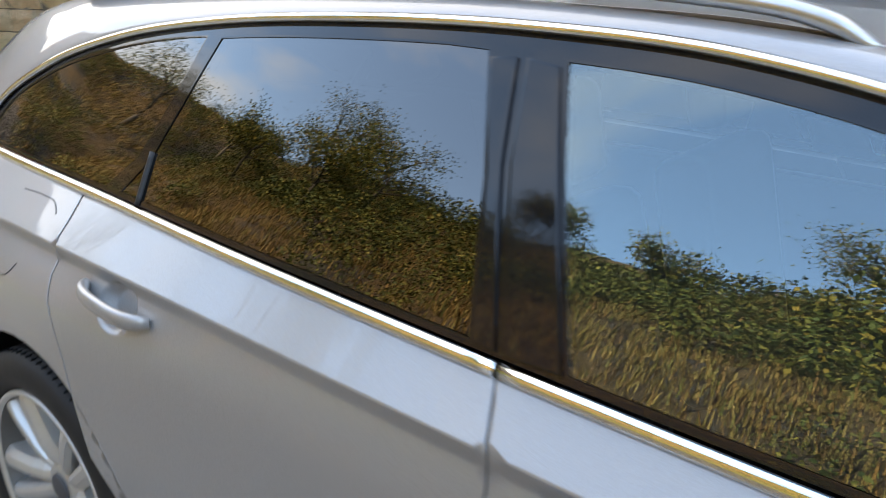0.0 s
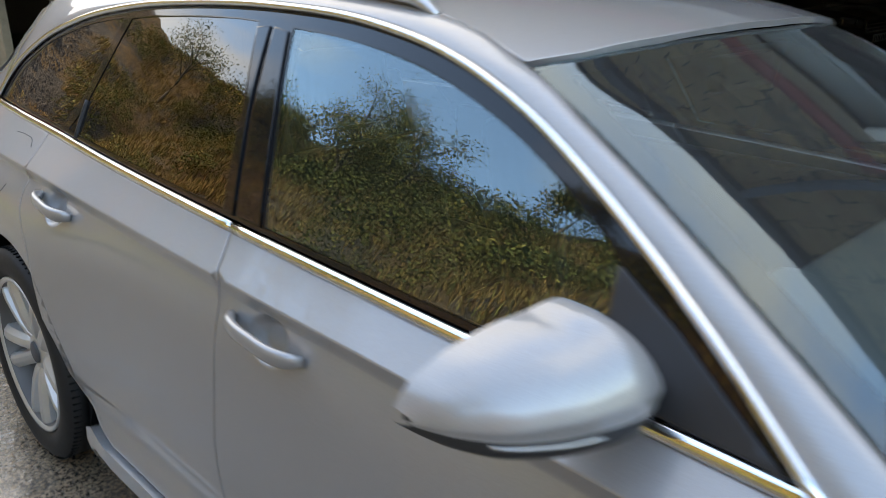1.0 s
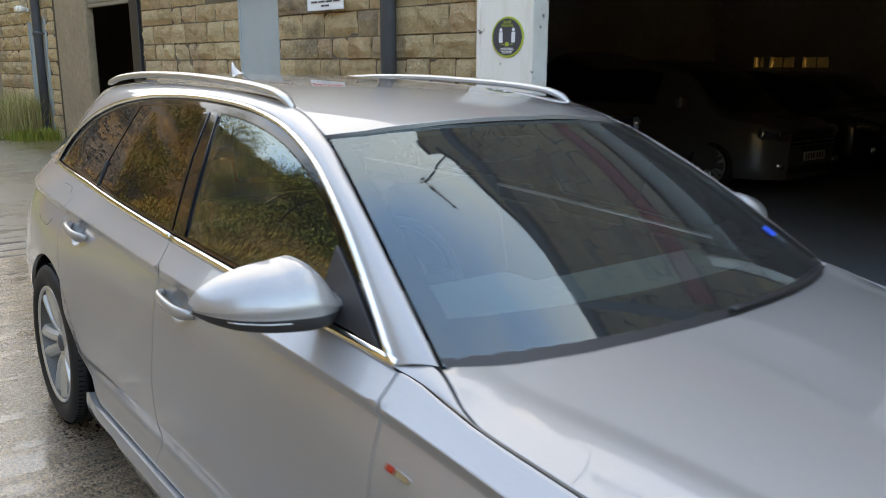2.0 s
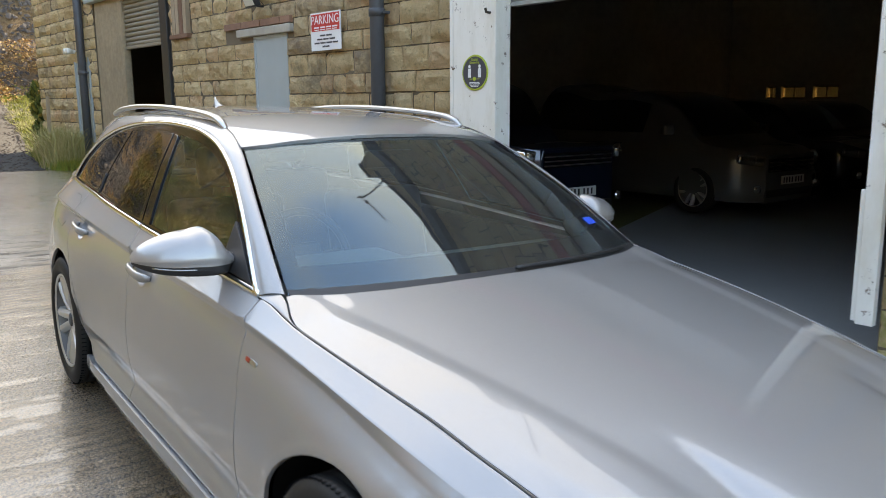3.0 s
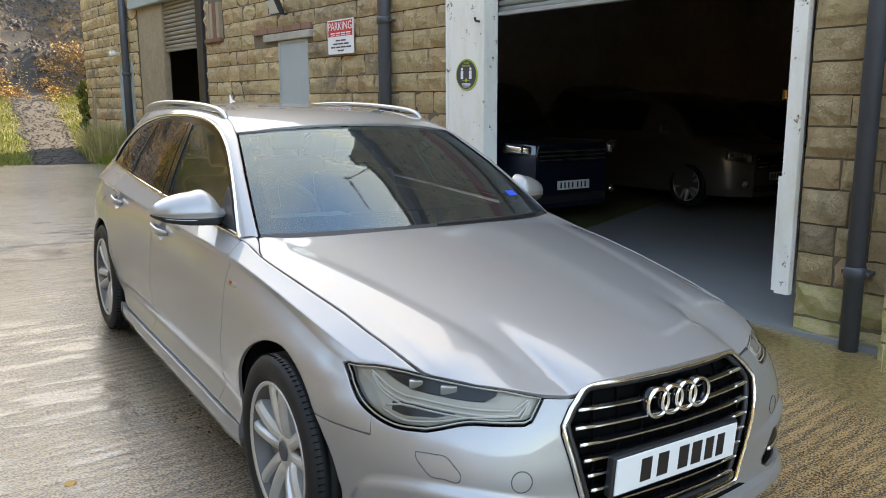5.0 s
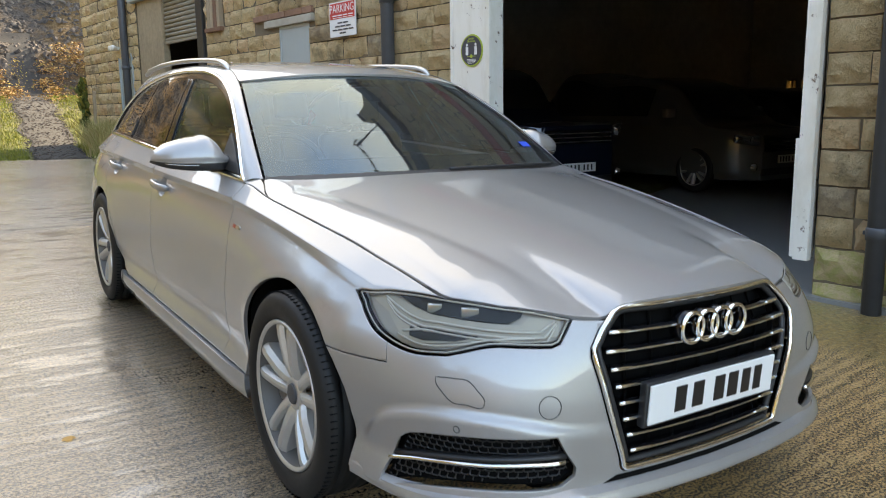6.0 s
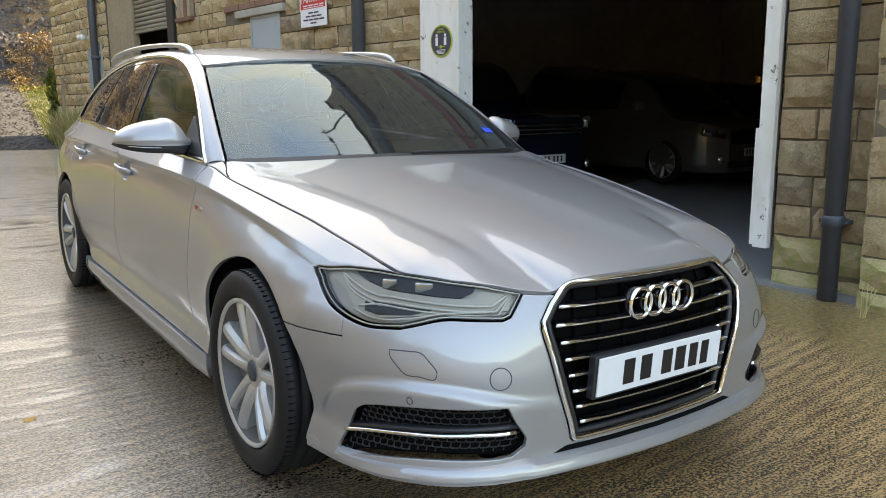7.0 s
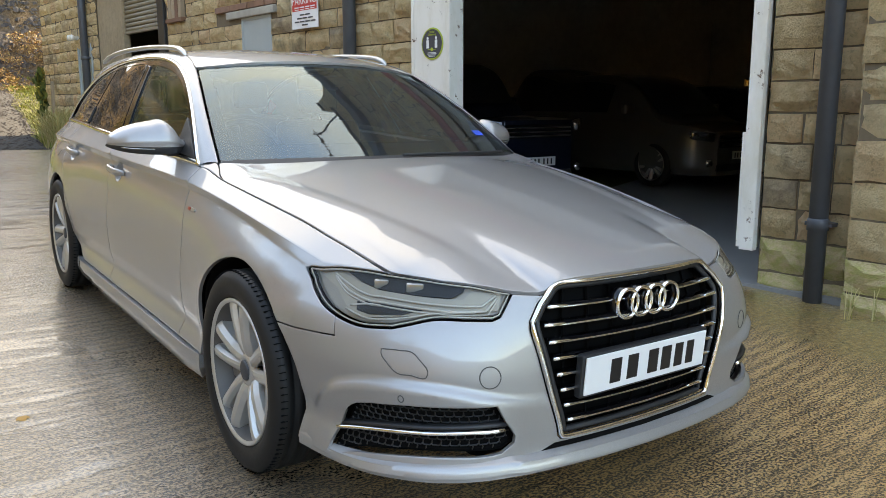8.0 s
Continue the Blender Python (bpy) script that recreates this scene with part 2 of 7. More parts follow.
def simple(name, col, rough=0.5, metal=0.0, vary=0.12, size=30.0, bump=0.0, coat=0.0, spec=0.5):
    """A plain surface with a little wear: uneven tone and gloss at two scales."""
    n = Nodes(name)
    big, fine = n.noise(size * 0.12, 3), n.noise(size, 5)
    dark, light = [c * (1 - vary) for c in col], [min(c * (1 + vary), 1) for c in col]
    tone = n.mix(n.calc("ADD", n.calc("MULTIPLY", big, 0.55), n.calc("MULTIPLY", fine, 0.45)), dark, light)
    n.set(Base_Color=tone, Metallic=metal, Coat_Weight=coat, Coat_Roughness=0.04, Specular_IOR_Level=spec)
    n.set(Roughness=n.calc("ADD", rough - 0.06, n.calc("MULTIPLY", fine, 0.12)))
    if bump:
        n.bump(fine, 0.4, bump)
    return n.mat


def make_paint(name, col):
    """Metallic car paint: fine flakes under a clear coat, with a film of dried rain spots."""
    n = Nodes(name)
    flake = n.voronoi(1400, out="Color")
    spots = n.ramp(n.noise(55, 6, 0.7), (0.56, 0.0), (0.74, 1.0))
    tone = n.mix(0.40, col, n.mix(flake, [c * 0.6 for c in col], [min(c * 1.4, 1) for c in col]))
    n.set(Base_Color=n.mix(n.calc("MULTIPLY", spots, 0.05), tone, (0.32, 0.29, 0.25)), Metallic=0.54)
    n.set(Roughness=n.calc("ADD", 0.42, n.calc("MULTIPLY", n.noise(9, 3), 0.06)), Coat_Weight=1.0, Coat_IOR=1.48)
    n.set(Coat_Roughness=n.calc("ADD", 0.015, n.calc("MULTIPLY", spots, 0.09)))
    return n.mat


def make_glass(name, tint, ior=1.75, dust=0.0, sheen=(0.97, 0.98, 0.98)):
    """A thin pane: a tint that light passes and a reflection that grows towards grazing."""
    m = bpy.data.materials.new(name)
    m.use_nodes = True
    t = m.node_tree
    t.nodes.clear()
    out, mixer = t.nodes.new("ShaderNodeOutputMaterial"), t.nodes.new("ShaderNodeMixShader")
    clear, gloss, fres = t.nodes.new("ShaderNodeBsdfTransparent"), t.nodes.new("ShaderNodeBsdfGlossy"), t.nodes.new("ShaderNodeFresnel")
    clear.inputs[0].default_value, gloss.inputs[0].default_value = (*tint, 1), (*sheen, 1)
    gloss.inputs["Roughness"].default_value, fres.inputs[0].default_value = 0.004, ior
    t.links.new(fres.outputs[0], mixer.inputs[0])
    t.links.new(clear.outputs[0], mixer.inputs[1])
    t.links.new(gloss.outputs[0], mixer.inputs[2])
    if dust:
        film, over_film = t.nodes.new("ShaderNodeBsdfDiffuse"), t.nodes.new("ShaderNodeMixShader")
        film.inputs[0].default_value, over_film.inputs[0].default_value = (0.5, 0.5, 0.48, 1), dust
        t.links.new(mixer.outputs[0], over_film.inputs[1])
        t.links.new(film.outputs[0], over_film.inputs[2])
        t.links.new(over_film.outputs[0], out.inputs[0])
        return m
    t.links.new(mixer.outputs[0], out.inputs[0])
    return m


PAINT = make_paint("silver_paint", (0.345, 0.335, 0.326))
CHROME = simple("chrome", (0.82, 0.82, 0.80), 0.10, 1.0, 0.05, 60)
SATIN = simple("satin_aluminium", (0.54, 0.535, 0.52), 0.38, 1.0, 0.06, 60)
# alloy darkened: the shade inside the rim is put into this colour
BARREL = simple("shaded_alloy", (0.11, 0.10, 0.09), 0.5, 0.3, 0.25, 40)
ALLOY = simple("alloy", (0.50, 0.485, 0.455), 0.38, 0.55, 0.12, 50, coat=0.5)
GLOSS_BLACK = simple("gloss_black", (0.006, 0.006, 0.007), 0.07, 0.0, 0.2, 40, coat=0.7, spec=0.1)
BLACK = simple("black_plastic", (0.018, 0.018, 0.019), 0.48, 0.0, 0.25, 120, 0.0006)
# near-black: the shade inside hollows is put into this colour
VOID = simple("cavity_shade", (0.004, 0.004, 0.004), 0.9, 0.0, 0.3, 20, spec=0.08)
SEAL = simple("rubber_seal", (0.016, 0.016, 0.017), 0.6, 0.0, 0.25, 80)
TYRE = simple("tyre_rubber", (0.014, 0.0135, 0.013), 0.58, 0.0, 0.35, 60, 0.001, spec=0.28)
TRIM = simple("grey_trim", (0.055, 0.055, 0.057), 0.62, 0.0, 0.2, 200, 0.0005)
LEATHER = simple("black_leather", (0.022, 0.021, 0.020), 0.5, 0.0, 0.3, 160, 0.0008)
STEEL = simple("brake_steel", (0.35, 0.33, 0.31), 0.35, 1.0, 0.3, 60)
RED = simple("red_enamel", (0.36, 0.014, 0.012), 0.3, 0.0, 0.1, 60, coat=0.5)
PLATE_WHITE = simple("plate_white", (0.78, 0.78, 0.76), 0.35, 0.0, 0.03, 30)
PLATE_BLACK = simple("plate_black", (0.012, 0.012, 0.013), 0.4, 0.0, 0.1, 30)
GLASS_FRONT = make_glass("tinted_door_glass", (0.58, 0.65, 0.62), 2.35, 0.012, (0.74, 0.94, 1.0))
GLASS_DARK = make_glass("privacy_glass", (0.020, 0.022, 0.022), 1.95)
GLASS_SCREEN = make_glass("windscreen_glass", (0.76, 0.86, 0.82), 1.95, 0.04, (0.76, 0.91, 0.94))
GLASS_LAMP = make_glass("lamp_cover", (0.90, 0.89, 0.86), 1.28)
MIRROR = simple("mirror_glass", (0.86, 0.87, 0.88), 0.06, 1.0, 0.01, 20)
LIGHT_GUIDE = simple("light_guide", (0.60, 0.57, 0.51), 0.2, 0.0, 0.05, 40)
LENS = simple("clear_lens", (0.42, 0.42, 0.40), 0.05, 0.6, 0.05, 40, coat=1.0)
BLUE = simple("blue_sticker", (0.02, 0.10, 0.62), 0.35, 0.0, 0.1, 60)


# ---- ground, yard and building ----
def make_stone(name, island):
    """Pitch-faced sandstone: every block its own buff, brown or grey, sooty in patches."""
    n = Nodes(name)
    r = n.random(island)
    base = n.ramp(r, (0.0, (0.55, 0.37, 0.18)), (0.25, (0.75, 0.54, 0.28)), (0.45, (0.63, 0.47, 0.27)), (0.62, (0.80, 0.58, 0.30)), (0.78, (0.68, 0.43, 0.24)), (0.9, (0.60, 0.44, 0.26)), (1.0, (0.36, 0.27, 0.175)))
    world_at = n.t.nodes.new("ShaderNodeNewGeometry").outputs["Position"]
    grain = n.noise(46, 7, 0.75, world_at)
    pit = n.ramp(n.noise(19, 6, 0.7, world_at), (0.34, 0.0), (0.44, 1.0))
    blotch = n.noise(6.5, 5, 0.65, world_at)
    soot = n.ramp(n.noise(0.9, 7, 0.72, world_at), (0.565, 0.0), (0.70, 0.7))
    rust = n.ramp(n.noise(3.1, 4, 0.6, n.space((1, 1, 0.5), source=world_at)), (0.58, 0.0), (0.72, 0.5))
    col = n.mix(n.ramp(grain, (0.30, 0.0), (0.48, 1.0)), n.mix(0.42, base, (0.10, 0.075, 0.045)), base)
    col = n.mix(pit, n.mix(0.45, col, (0.09, 0.065, 0.04)), col)
    col = n.mix(n.ramp(blotch, (0.40, 0.0), (0.70, 0.7)), col, (0.82, 0.62, 0.35))
    col = n.mix(rust, col, (0.36, 0.19, 0.085))
    col = n.mix(soot, col, (0.075, 0.062, 0.048))
    n.set(Base_Color=col, Roughness=0.88, Specular_IOR_Level=0.25)
    return n.bump(n.calc("ADD", n.calc("MULTIPLY", grain, 0.6), n.noise(15, 7, 0.75, world_at)), 1.0, 0.08).mat


STONE, STONE_FAR = make_stone("sandstone", False), make_stone("sandstone_far", True)


def make_moss():
    n = Nodes("mossy_sandstone")
    grain = n.noise(34, 6, 0.65)
    green = n.ramp(n.noise(4.5, 6, 0.7), (0.40, 0.1), (0.60, 0.85))
    col = n.mix(green, n.mix(grain, (0.24, 0.17, 0.09), (0.68, 0.50, 0.28)), n.mix(grain, (0.14, 0.14, 0.035), (0.44, 0.42, 0.12)))
    n.set(Base_Color=col, Roughness=0.9)
    return n.bump(grain, 0.7, 0.012).mat


MOSS = make_moss()
MORTAR = simple("lime_mortar", (0.14, 0.104, 0.064), 0.95, 0, 0.35, 25, 0.01)


def make_yard():
    """Wet tamped concrete: low ridges across the yard, gritty between, silt-brown near the cars, smooth and grey beyond the ruts and along the wall."""
    n = Nodes("wet_concrete")
    at = n.t.nodes.new("ShaderNodeSeparateXYZ")
    n.t.links.new(n.coord, at.inputs[0])
    x, y = at.outputs[0], at.outputs[1]
    wob = n.noise(1.3, 4, 0.6)
    far = n.ramp(n.calc("MULTIPLY", n.calc("ADD", y, n.calc("MULTIPLY", wob, 1.2)), 0.1), (0.59, 0.0), (0.68, 1.0))
    wall = n.ramp(n.calc("MULTIPLY", n.calc("ADD", n.calc("ADD", x, n.calc("MULTIPLY", y, 0.085)), n.calc("MULTIPLY", wob, 0.8)), 0.2), (0.47, 0.0), (0.54, 1.0))
    calm = n.calc("MAXIMUM", n.calc("MULTIPLY", far, 0.85), n.calc("MULTIPLY", wall, 0.8))
    keep = n.calc("SUBTRACT", 1.0, calm)
    patch, wear = n.noise(0.55, 5, 0.6), n.noise(1.7, 5, 0.65)
    ridge = n.wave(4.3, n.space((1.0, 1.0, 1.0), (0, 0, 80)), 3.2, 4.0)
    rib = n.calc("MULTIPLY", ridge, n.ramp(wear, (0.40, 0.04), (0.62, 0.24)))
    speck = n.ramp(n.noise(1.0, 3, 0.55, n.space((74.0, 118.0, 80.0))), (0.38, 0.0), (0.62, 1.0))
    brush = n.noise(1.0, 4, 0.6, n.space((3.0, 46.0, 5.0)))
    grit = n.noise(330, 3, 0.6)
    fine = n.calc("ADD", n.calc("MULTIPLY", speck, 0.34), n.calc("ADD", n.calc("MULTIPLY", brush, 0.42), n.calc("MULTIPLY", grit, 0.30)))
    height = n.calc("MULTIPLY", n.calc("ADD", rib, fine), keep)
    # tan grit and brown silt, with crevice shade and glints partly in the colour
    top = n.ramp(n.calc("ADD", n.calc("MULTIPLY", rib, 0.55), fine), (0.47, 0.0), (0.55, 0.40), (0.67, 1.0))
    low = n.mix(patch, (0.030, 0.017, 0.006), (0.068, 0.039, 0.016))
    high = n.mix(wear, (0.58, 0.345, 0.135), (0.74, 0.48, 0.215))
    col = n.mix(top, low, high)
    # wet side darkened, partly for the car's reflection, which is put into the colour
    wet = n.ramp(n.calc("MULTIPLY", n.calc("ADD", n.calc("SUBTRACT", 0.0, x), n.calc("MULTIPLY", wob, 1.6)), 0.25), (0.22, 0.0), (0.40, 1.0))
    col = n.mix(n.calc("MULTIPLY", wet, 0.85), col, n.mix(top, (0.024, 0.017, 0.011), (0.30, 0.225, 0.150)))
    slab_tone = n.mix(n.noise(7, 6, 0.7), (0.16, 0.135, 0.105), (0.44, 0.395, 0.335))
    col = n.mix(n.calc("MULTIPLY", far, 0.85), col, slab_tone)
    band = n.ramp(n.calc("MULTIPLY", y, 0.1), (0.40, 0.0), (0.46, 1.0), (0.74, 1.0), (0.80, 0.0))
    rut = n.calc("MULTIPLY", band, n.ramp(n.noise(1.0, 6, 0.7, n.space((1.1, 6.5, 1.0), (0, 0, 8))), (0.555, 0.0), (0.60, 1.0)))
    col = n.mix(n.calc("MULTIPLY", rut, 0.8), col, (0.040, 0.028, 0.017))
    silt = n.mix(n.ramp(n.noise(30, 6, 0.75), (0.36, 0.0), (0.64, 1.0)), (0.050, 0.034, 0.012), (0.42, 0.275, 0.105))
    moss = n.mix(n.ramp(n.noise(3.2, 6, 0.7), (0.50, 0.0), (0.64, 0.55)), silt, (0.15, 0.15, 0.035))
    col = n.mix(n.calc("MULTIPLY", wall, 0.8), col, moss)
    pool = n.calc("MULTIPLY", n.calc("MAXIMUM", wet, far), n.ramp(n.noise(1.0, 5, 0.62, n.space((2.0, 7.5, 1.0), (0, 0, 4))), (0.49, 0.0), (0.55, 1.0)))
    bare = n.calc("SUBTRACT", 1.0, n.calc("MULTIPLY", pool, 0.72))
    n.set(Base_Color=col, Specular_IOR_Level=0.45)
    n.set(Roughness=n.calc("ADD", n.calc("MULTIPLY", top, 0.20), n.ramp(patch, (0.30, 0.20), (0.62, 0.34))))
    n.set(Coat_Weight=n.ramp(patch, (0.36, 1.0), (0.66, 0.8)), Coat_Roughness=n.ramp(wear, (0.35, 0.03), (0.65, 0.08)), Coat_IOR=1.62)
    n.bump(n.calc("SUBTRACT", height, n.calc("MULTIPLY", rut, 0.5)), 0.9, 0.014)
    film = n.t.nodes.new("ShaderNodeBump")      # the water lies smoother than the grit below it
    film.inputs["Strength"].default_value, film.inputs["Distance"].default_value = 0.55, 0.006
    n.t.links.new(n.calc("MULTIPLY", n.noise(1.0, 3, 0.55, n.space((48.0, 80.0, 48.0))), n.calc("MULTIPLY", bare, n.calc("MAXIMUM", keep, 0.45))), film.inputs["Height"])
    n.t.links.new(film.outputs[0], n.bsdf.inputs["Coat Normal"])
    return n.mat


YARD = make_yard()


def make_earth():
    """Rough ground: grass, gravel track and bare shale by where they lie."""
    n = Nodes("rough_ground")
    fine, mid, big = n.noise(14, 6, 0.7), n.noise(2.2, 5, 0.6), n.noise(0.22, 4)
    grass = n.mix(fine, (0.045, 0.060, 0.012), (0.19, 0.19, 0.04))
    bracken = n.mix(fine, (0.055, 0.030, 0.012), (0.24, 0.14, 0.045))
    shale = n.mix(n.noise(6, 7, 0.75, n.space((1, 1, 2.2))), (0.014, 0.011, 0.010), (0.11, 0.088, 0.070))
    tall = n.t.nodes.new("ShaderNodeSeparateXYZ")
    n.t.links.new(n.coord, tall.inputs[0])
    up = n.ramp(n.calc("ADD", n.calc("MULTIPLY", tall.outputs[2], 0.22), n.calc("MULTIPLY", mid, 0.5)), (0.42, 0.0), (0.62, 1.0))
    slope = n.mix(n.ramp(n.calc("ADD", n.calc("MULTIPLY", big, 0.7), n.calc("MULTIPLY", mid, 0.3)), (0.44, 0.0), (0.54, 1.0)), bracken, shale)
    n.set(Base_Color=n.mix(up, grass, slope), Roughness=0.95)
    return n.bump(n.noise(5, 8, 0.75), 1.0, 0.25).mat


EARTH = make_earth()
GRAVEL = simple("track_gravel", (0.027, 0.0245, 0.021), 0.95, 0, 0.6, 14, 0.03)


def smoothstep(a, b, x):
    t = min(max((x - a) / (b - a), 0), 1)
    return t * t * (3 - 2 * t)


def land_z(x, y):
    """The lie of the land: yard level, a rise beyond it, an unseen rise added to the south to darken the nose's
    reflections, and steep banks west and north.
    """
    base = 0.0264 * y - 0.0124 * x
    base = base if abs(y) < 60 else 0.0264 * math.copysign(60, y) - 0.0124 * x
    z = base - 0.05
    z += 1.1 * smoothstep(15, 27, y) * (1 - smoothstep(60, 90, abs(x)))
    west = -5.9 - x + 1.2 * noise.noise((0, y * 0.11, 3.1)) + 0.10 * max(0, -6 - y)
    north = (y - 26.5) + 0.10 * (x + 2) ** 2 * (1 if x < -2 else 0.2) * 0.35 + 1.2 * noise.noise((x * 0.13, 0, 7.7))
    bank = max(west * (0.42 + 0.50 * smoothstep(-9, 0, y)), min(north * 0.78, 6.5 + 0.06 * north + 2.8 * max(0, -3.5 - x)))
    if bank > 0:
        z += min(bank, 13) + max(0, min(bank - 13, 30)) * 0.25
        z += min(bank, 1) * (0.75 * noise.noise((x * 0.28, y * 0.28, 0.4)) + 0.34 * noise.noise((x * 0.9, y * 0.9, 2.4)))
    # unseen south rise, added to keep bright sky out of the bumper's reflection
    z += 3.5 * smoothstep(-14, -30, y) * (1 - smoothstep(-4, 6, x) * 0.5)
    far = math.hypot(x, y)
    return z + 0.07 * max(0, far - 70)


def axis(lo, hi, core, n_core, growth):
    a = list(np.linspace(-core, core, n_core))
    while a[-1] < hi:
        a.append(a[-1] + (a[-1] - a[-2]) * growth)
    while a[0] > lo:
        a.insert(0, a[0] - (a[1] - a[0]) * growth)
    return a


gx, gy = axis(-420, 420, 34, 116, 1.25), axis(-420, 420, 44, 140, 1.25)
gv = [(x, y, land_z(x, y)) for x in gx for y in gy]
gf = [(i * len(gy) + j, (i + 1) * len(gy) + j, (i + 1) * len(gy) + j + 1, i * len(gy) + j + 1) for i in range(len(gx) - 1) for j in range(len(gy) - 1)]
tagged(new("ground", data_mesh("ground", gv, gf, EARTH)), "rough grass and steep shale and bracken banks", "ground", kind="structure")

yard = bmesh.new()
edge = [(-7.2, -30), (30, -30), (30, -9.3), (3.79, -9.3), (3.00, 0.0), (2.67, 4.3), (2.12, 10.5), (1.83, 13.75), (1.0, 14.0), (0.0, 14.05), (-1.2, 14.3), (-3.0, 14.1), (-5.5, 14.6), (-7.0, 13.0)]
top_ring = [yard.verts.new((x, y, 0)) for x, y in edge]
low_ring = [yard.verts.new((x, y, -0.25)) for x, y in edge]
yard.faces.new(top_ring)
for k in range(len(edge)):
    j = (k + 1) % len(edge)
    yard.faces.new((top_ring[k], low_ring[k], low_ring[j], top_ring[j]))
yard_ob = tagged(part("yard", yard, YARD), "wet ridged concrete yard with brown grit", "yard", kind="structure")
yard_ob.matrix_world = SLOPE @ pose(0, 0, 0.009)

# a strip of wet mud and ruts across the yard
MUD = simple("wet_mud", (0.060, 0.046, 0.030), 0.42, 0, 0.45, 16, 0.01)


def mud_at(u, v):
    x, y = -4.5 + 5.6 * u, 5.55 + 1.05 * v + 0.25 * noise.noise((u * 5, 0, 2.2))
    h = 0.030 * noise.noise((x * 0.8, y * 10, 0.3)) + 0.012 * noise.noise((x * 7, y * 14, 4.0)) + 0.004 - 0.03 * abs(2 * v - 1) ** 4
    return SLOPE @ Vector((x, y, h))


tagged(part("mud", grid_mesh("mud", mud_at, 110, 40, MUD), None), "strip of dark wet mud across the yard", "mud", kind="structure")

# gravel track running out of the yard
track = bmesh.new()
rows = []
for k in range(30):
    y = 13.9 + k * 0.55
    mid = 0.55 + (y - 14) * 0.06
    row = []
    for i in range(7):
        x = mid + (i / 6 - 0.5) * (0.98 + 0.16 * math.sin(y * 1.7)) + 0.05 * math.sin(9 * y + i)
        row.append(track.verts.new((x, y, land_z(x, y) + 0.035 + 0.012 * math.sin(5 * y + 2 * i) - (0.02 if i in (0, 6) else 0))))
    rows.append(row)
for a, b in zip(rows, rows[1:]):
    for i in range(6):
        track.faces.new((a[i], a[i + 1], b[i + 1], b[i]))
tagged(part("track", track, GRAVEL, smooth=True), "dark gravel track beyond the yard", "track", kind="structure")

# building: s runs along the front wall, d goes into the building
BLD = pose(3.03, 0, 0, 0, 0, math.degrees(math.atan(0.085)))
TOP = 5.5
END = 17.55
OPENINGS = [(0.67, 4.32, -1, 2.78), (7.24, 8.04, -1, 2.30), (10.80, 13.80, -1, 3.35), (14.18, 15.02, -1, 2.33)]


def slab(name, a, b, material, label="", category="wall", parent=None, bevel=0.0):
    ob = part(name, box_bm(a, b, bevel), material, parent, "")
    if parent is None:
        ob.matrix_world = BLD
        tagged(ob, label, category, kind="structure")
    return ob


# the shell behind the facing stones
WALLS = {}
cuts = sorted({-9.0, END} | {o[0] for o in OPENINGS} | {o[1] for o in OPENINGS})
left_shell, right_shell = [], []
for a, b in zip(cuts, cuts[1:]):
    over_open = [o for o in OPENINGS if o[0] <= a and o[1] >= b]
    z0 = over_open[0][3] if over_open else -0.6
    (right_shell if b <= 0.68 else left_shell).append(box_bm((0.03, a, z0), (0.50, b, TOP)))
WALLS["left"] = tagged(part("wall_west", join_bm(left_shell), MORTAR), "coursed sandstone wall with dark sooty patches", "wall", kind="structure")
WALLS["right"] = tagged(part("wall_south", join_bm(right_shell), MORTAR), "coursed sandstone wall, mossy at its foot", "wall", kind="structure")
for w in WALLS.values():
    w.matrix_world = BLD

INNER = simple("grimy_plaster", (0.74, 0.73, 0.71), 0.9, 0, 0.4, 6, 0.01)
CONCRETE = simple("weathered_concrete", (0.27, 0.205, 0.125), 0.9, 0, 0.75, 11, 0.02)
FLOOR = simple("garage_floor", (0.21, 0.205, 0.195), 0.55, 0, 0.3, 5, 0.004)
ROOFING = simple("slate_roofing", (0.06, 0.06, 0.065), 0.7, 0, 0.3, 8, 0.01)
slab("garage_floor", (-0.05, -4.2, -0.35), (15.2, 10.4, 0.012), FLOOR, "grey concrete garage floor", "floor")
slab("wall_partition", (0.5, 10.4, -0.4), (15.2, 10.65, 4.2), INNER, "dark grimy partition wall", "wall")
slab("wall_side", (0.5, -4.4, -0.4), (15.2, -4.2, 4.2), INNER, "dark grimy inner wall", "wall")
slab("wall_end", (0.5, END - 0.4, -0.6), (15.2, END, TOP), MORTAR, "plain stone end wall", "wall")
slab("wall_gable", (0.5, -9.0, -0.6), (15.2, -8.6, TOP), MORTAR, "plain stone end wall", "wall")
slab("ceiling", (0.5, -8.6, 4.2), (15.2, END - 0.4, 4.32), INNER, "dark garage ceiling", "ceiling")
slab("roof", (-0.12, -9.1, TOP), (15.4, END + 0.1, TOP + 0.25), ROOFING, "flat dark roof edge", "roof")
back = []
panes = [(7.55, 8.15), (8.35, 8.95), (9.1, 9.35)]
prev = -8.6
for a, b in panes:
    back += [box_bm((15.0, prev, -0.4), (15.2, a, TOP)), box_bm((15.0, a, -0.4), (15.2, b, 1.52)), box_bm((15.0, a, 1.80), (15.2, b, TOP))]
    prev = b
back.append(box_bm((15.0, prev, -0.4), (15.2, END - 0.4, TOP)))
w = part("wall_back", join_bm(back), INNER)
w.matrix_world = BLD
tagged(w, "dark grimy back wall with small windows", "wall", kind="structure")
DIRTY = make_glass("dirty_yellow_glass", (0.45, 0.33, 0.17), 1.3)
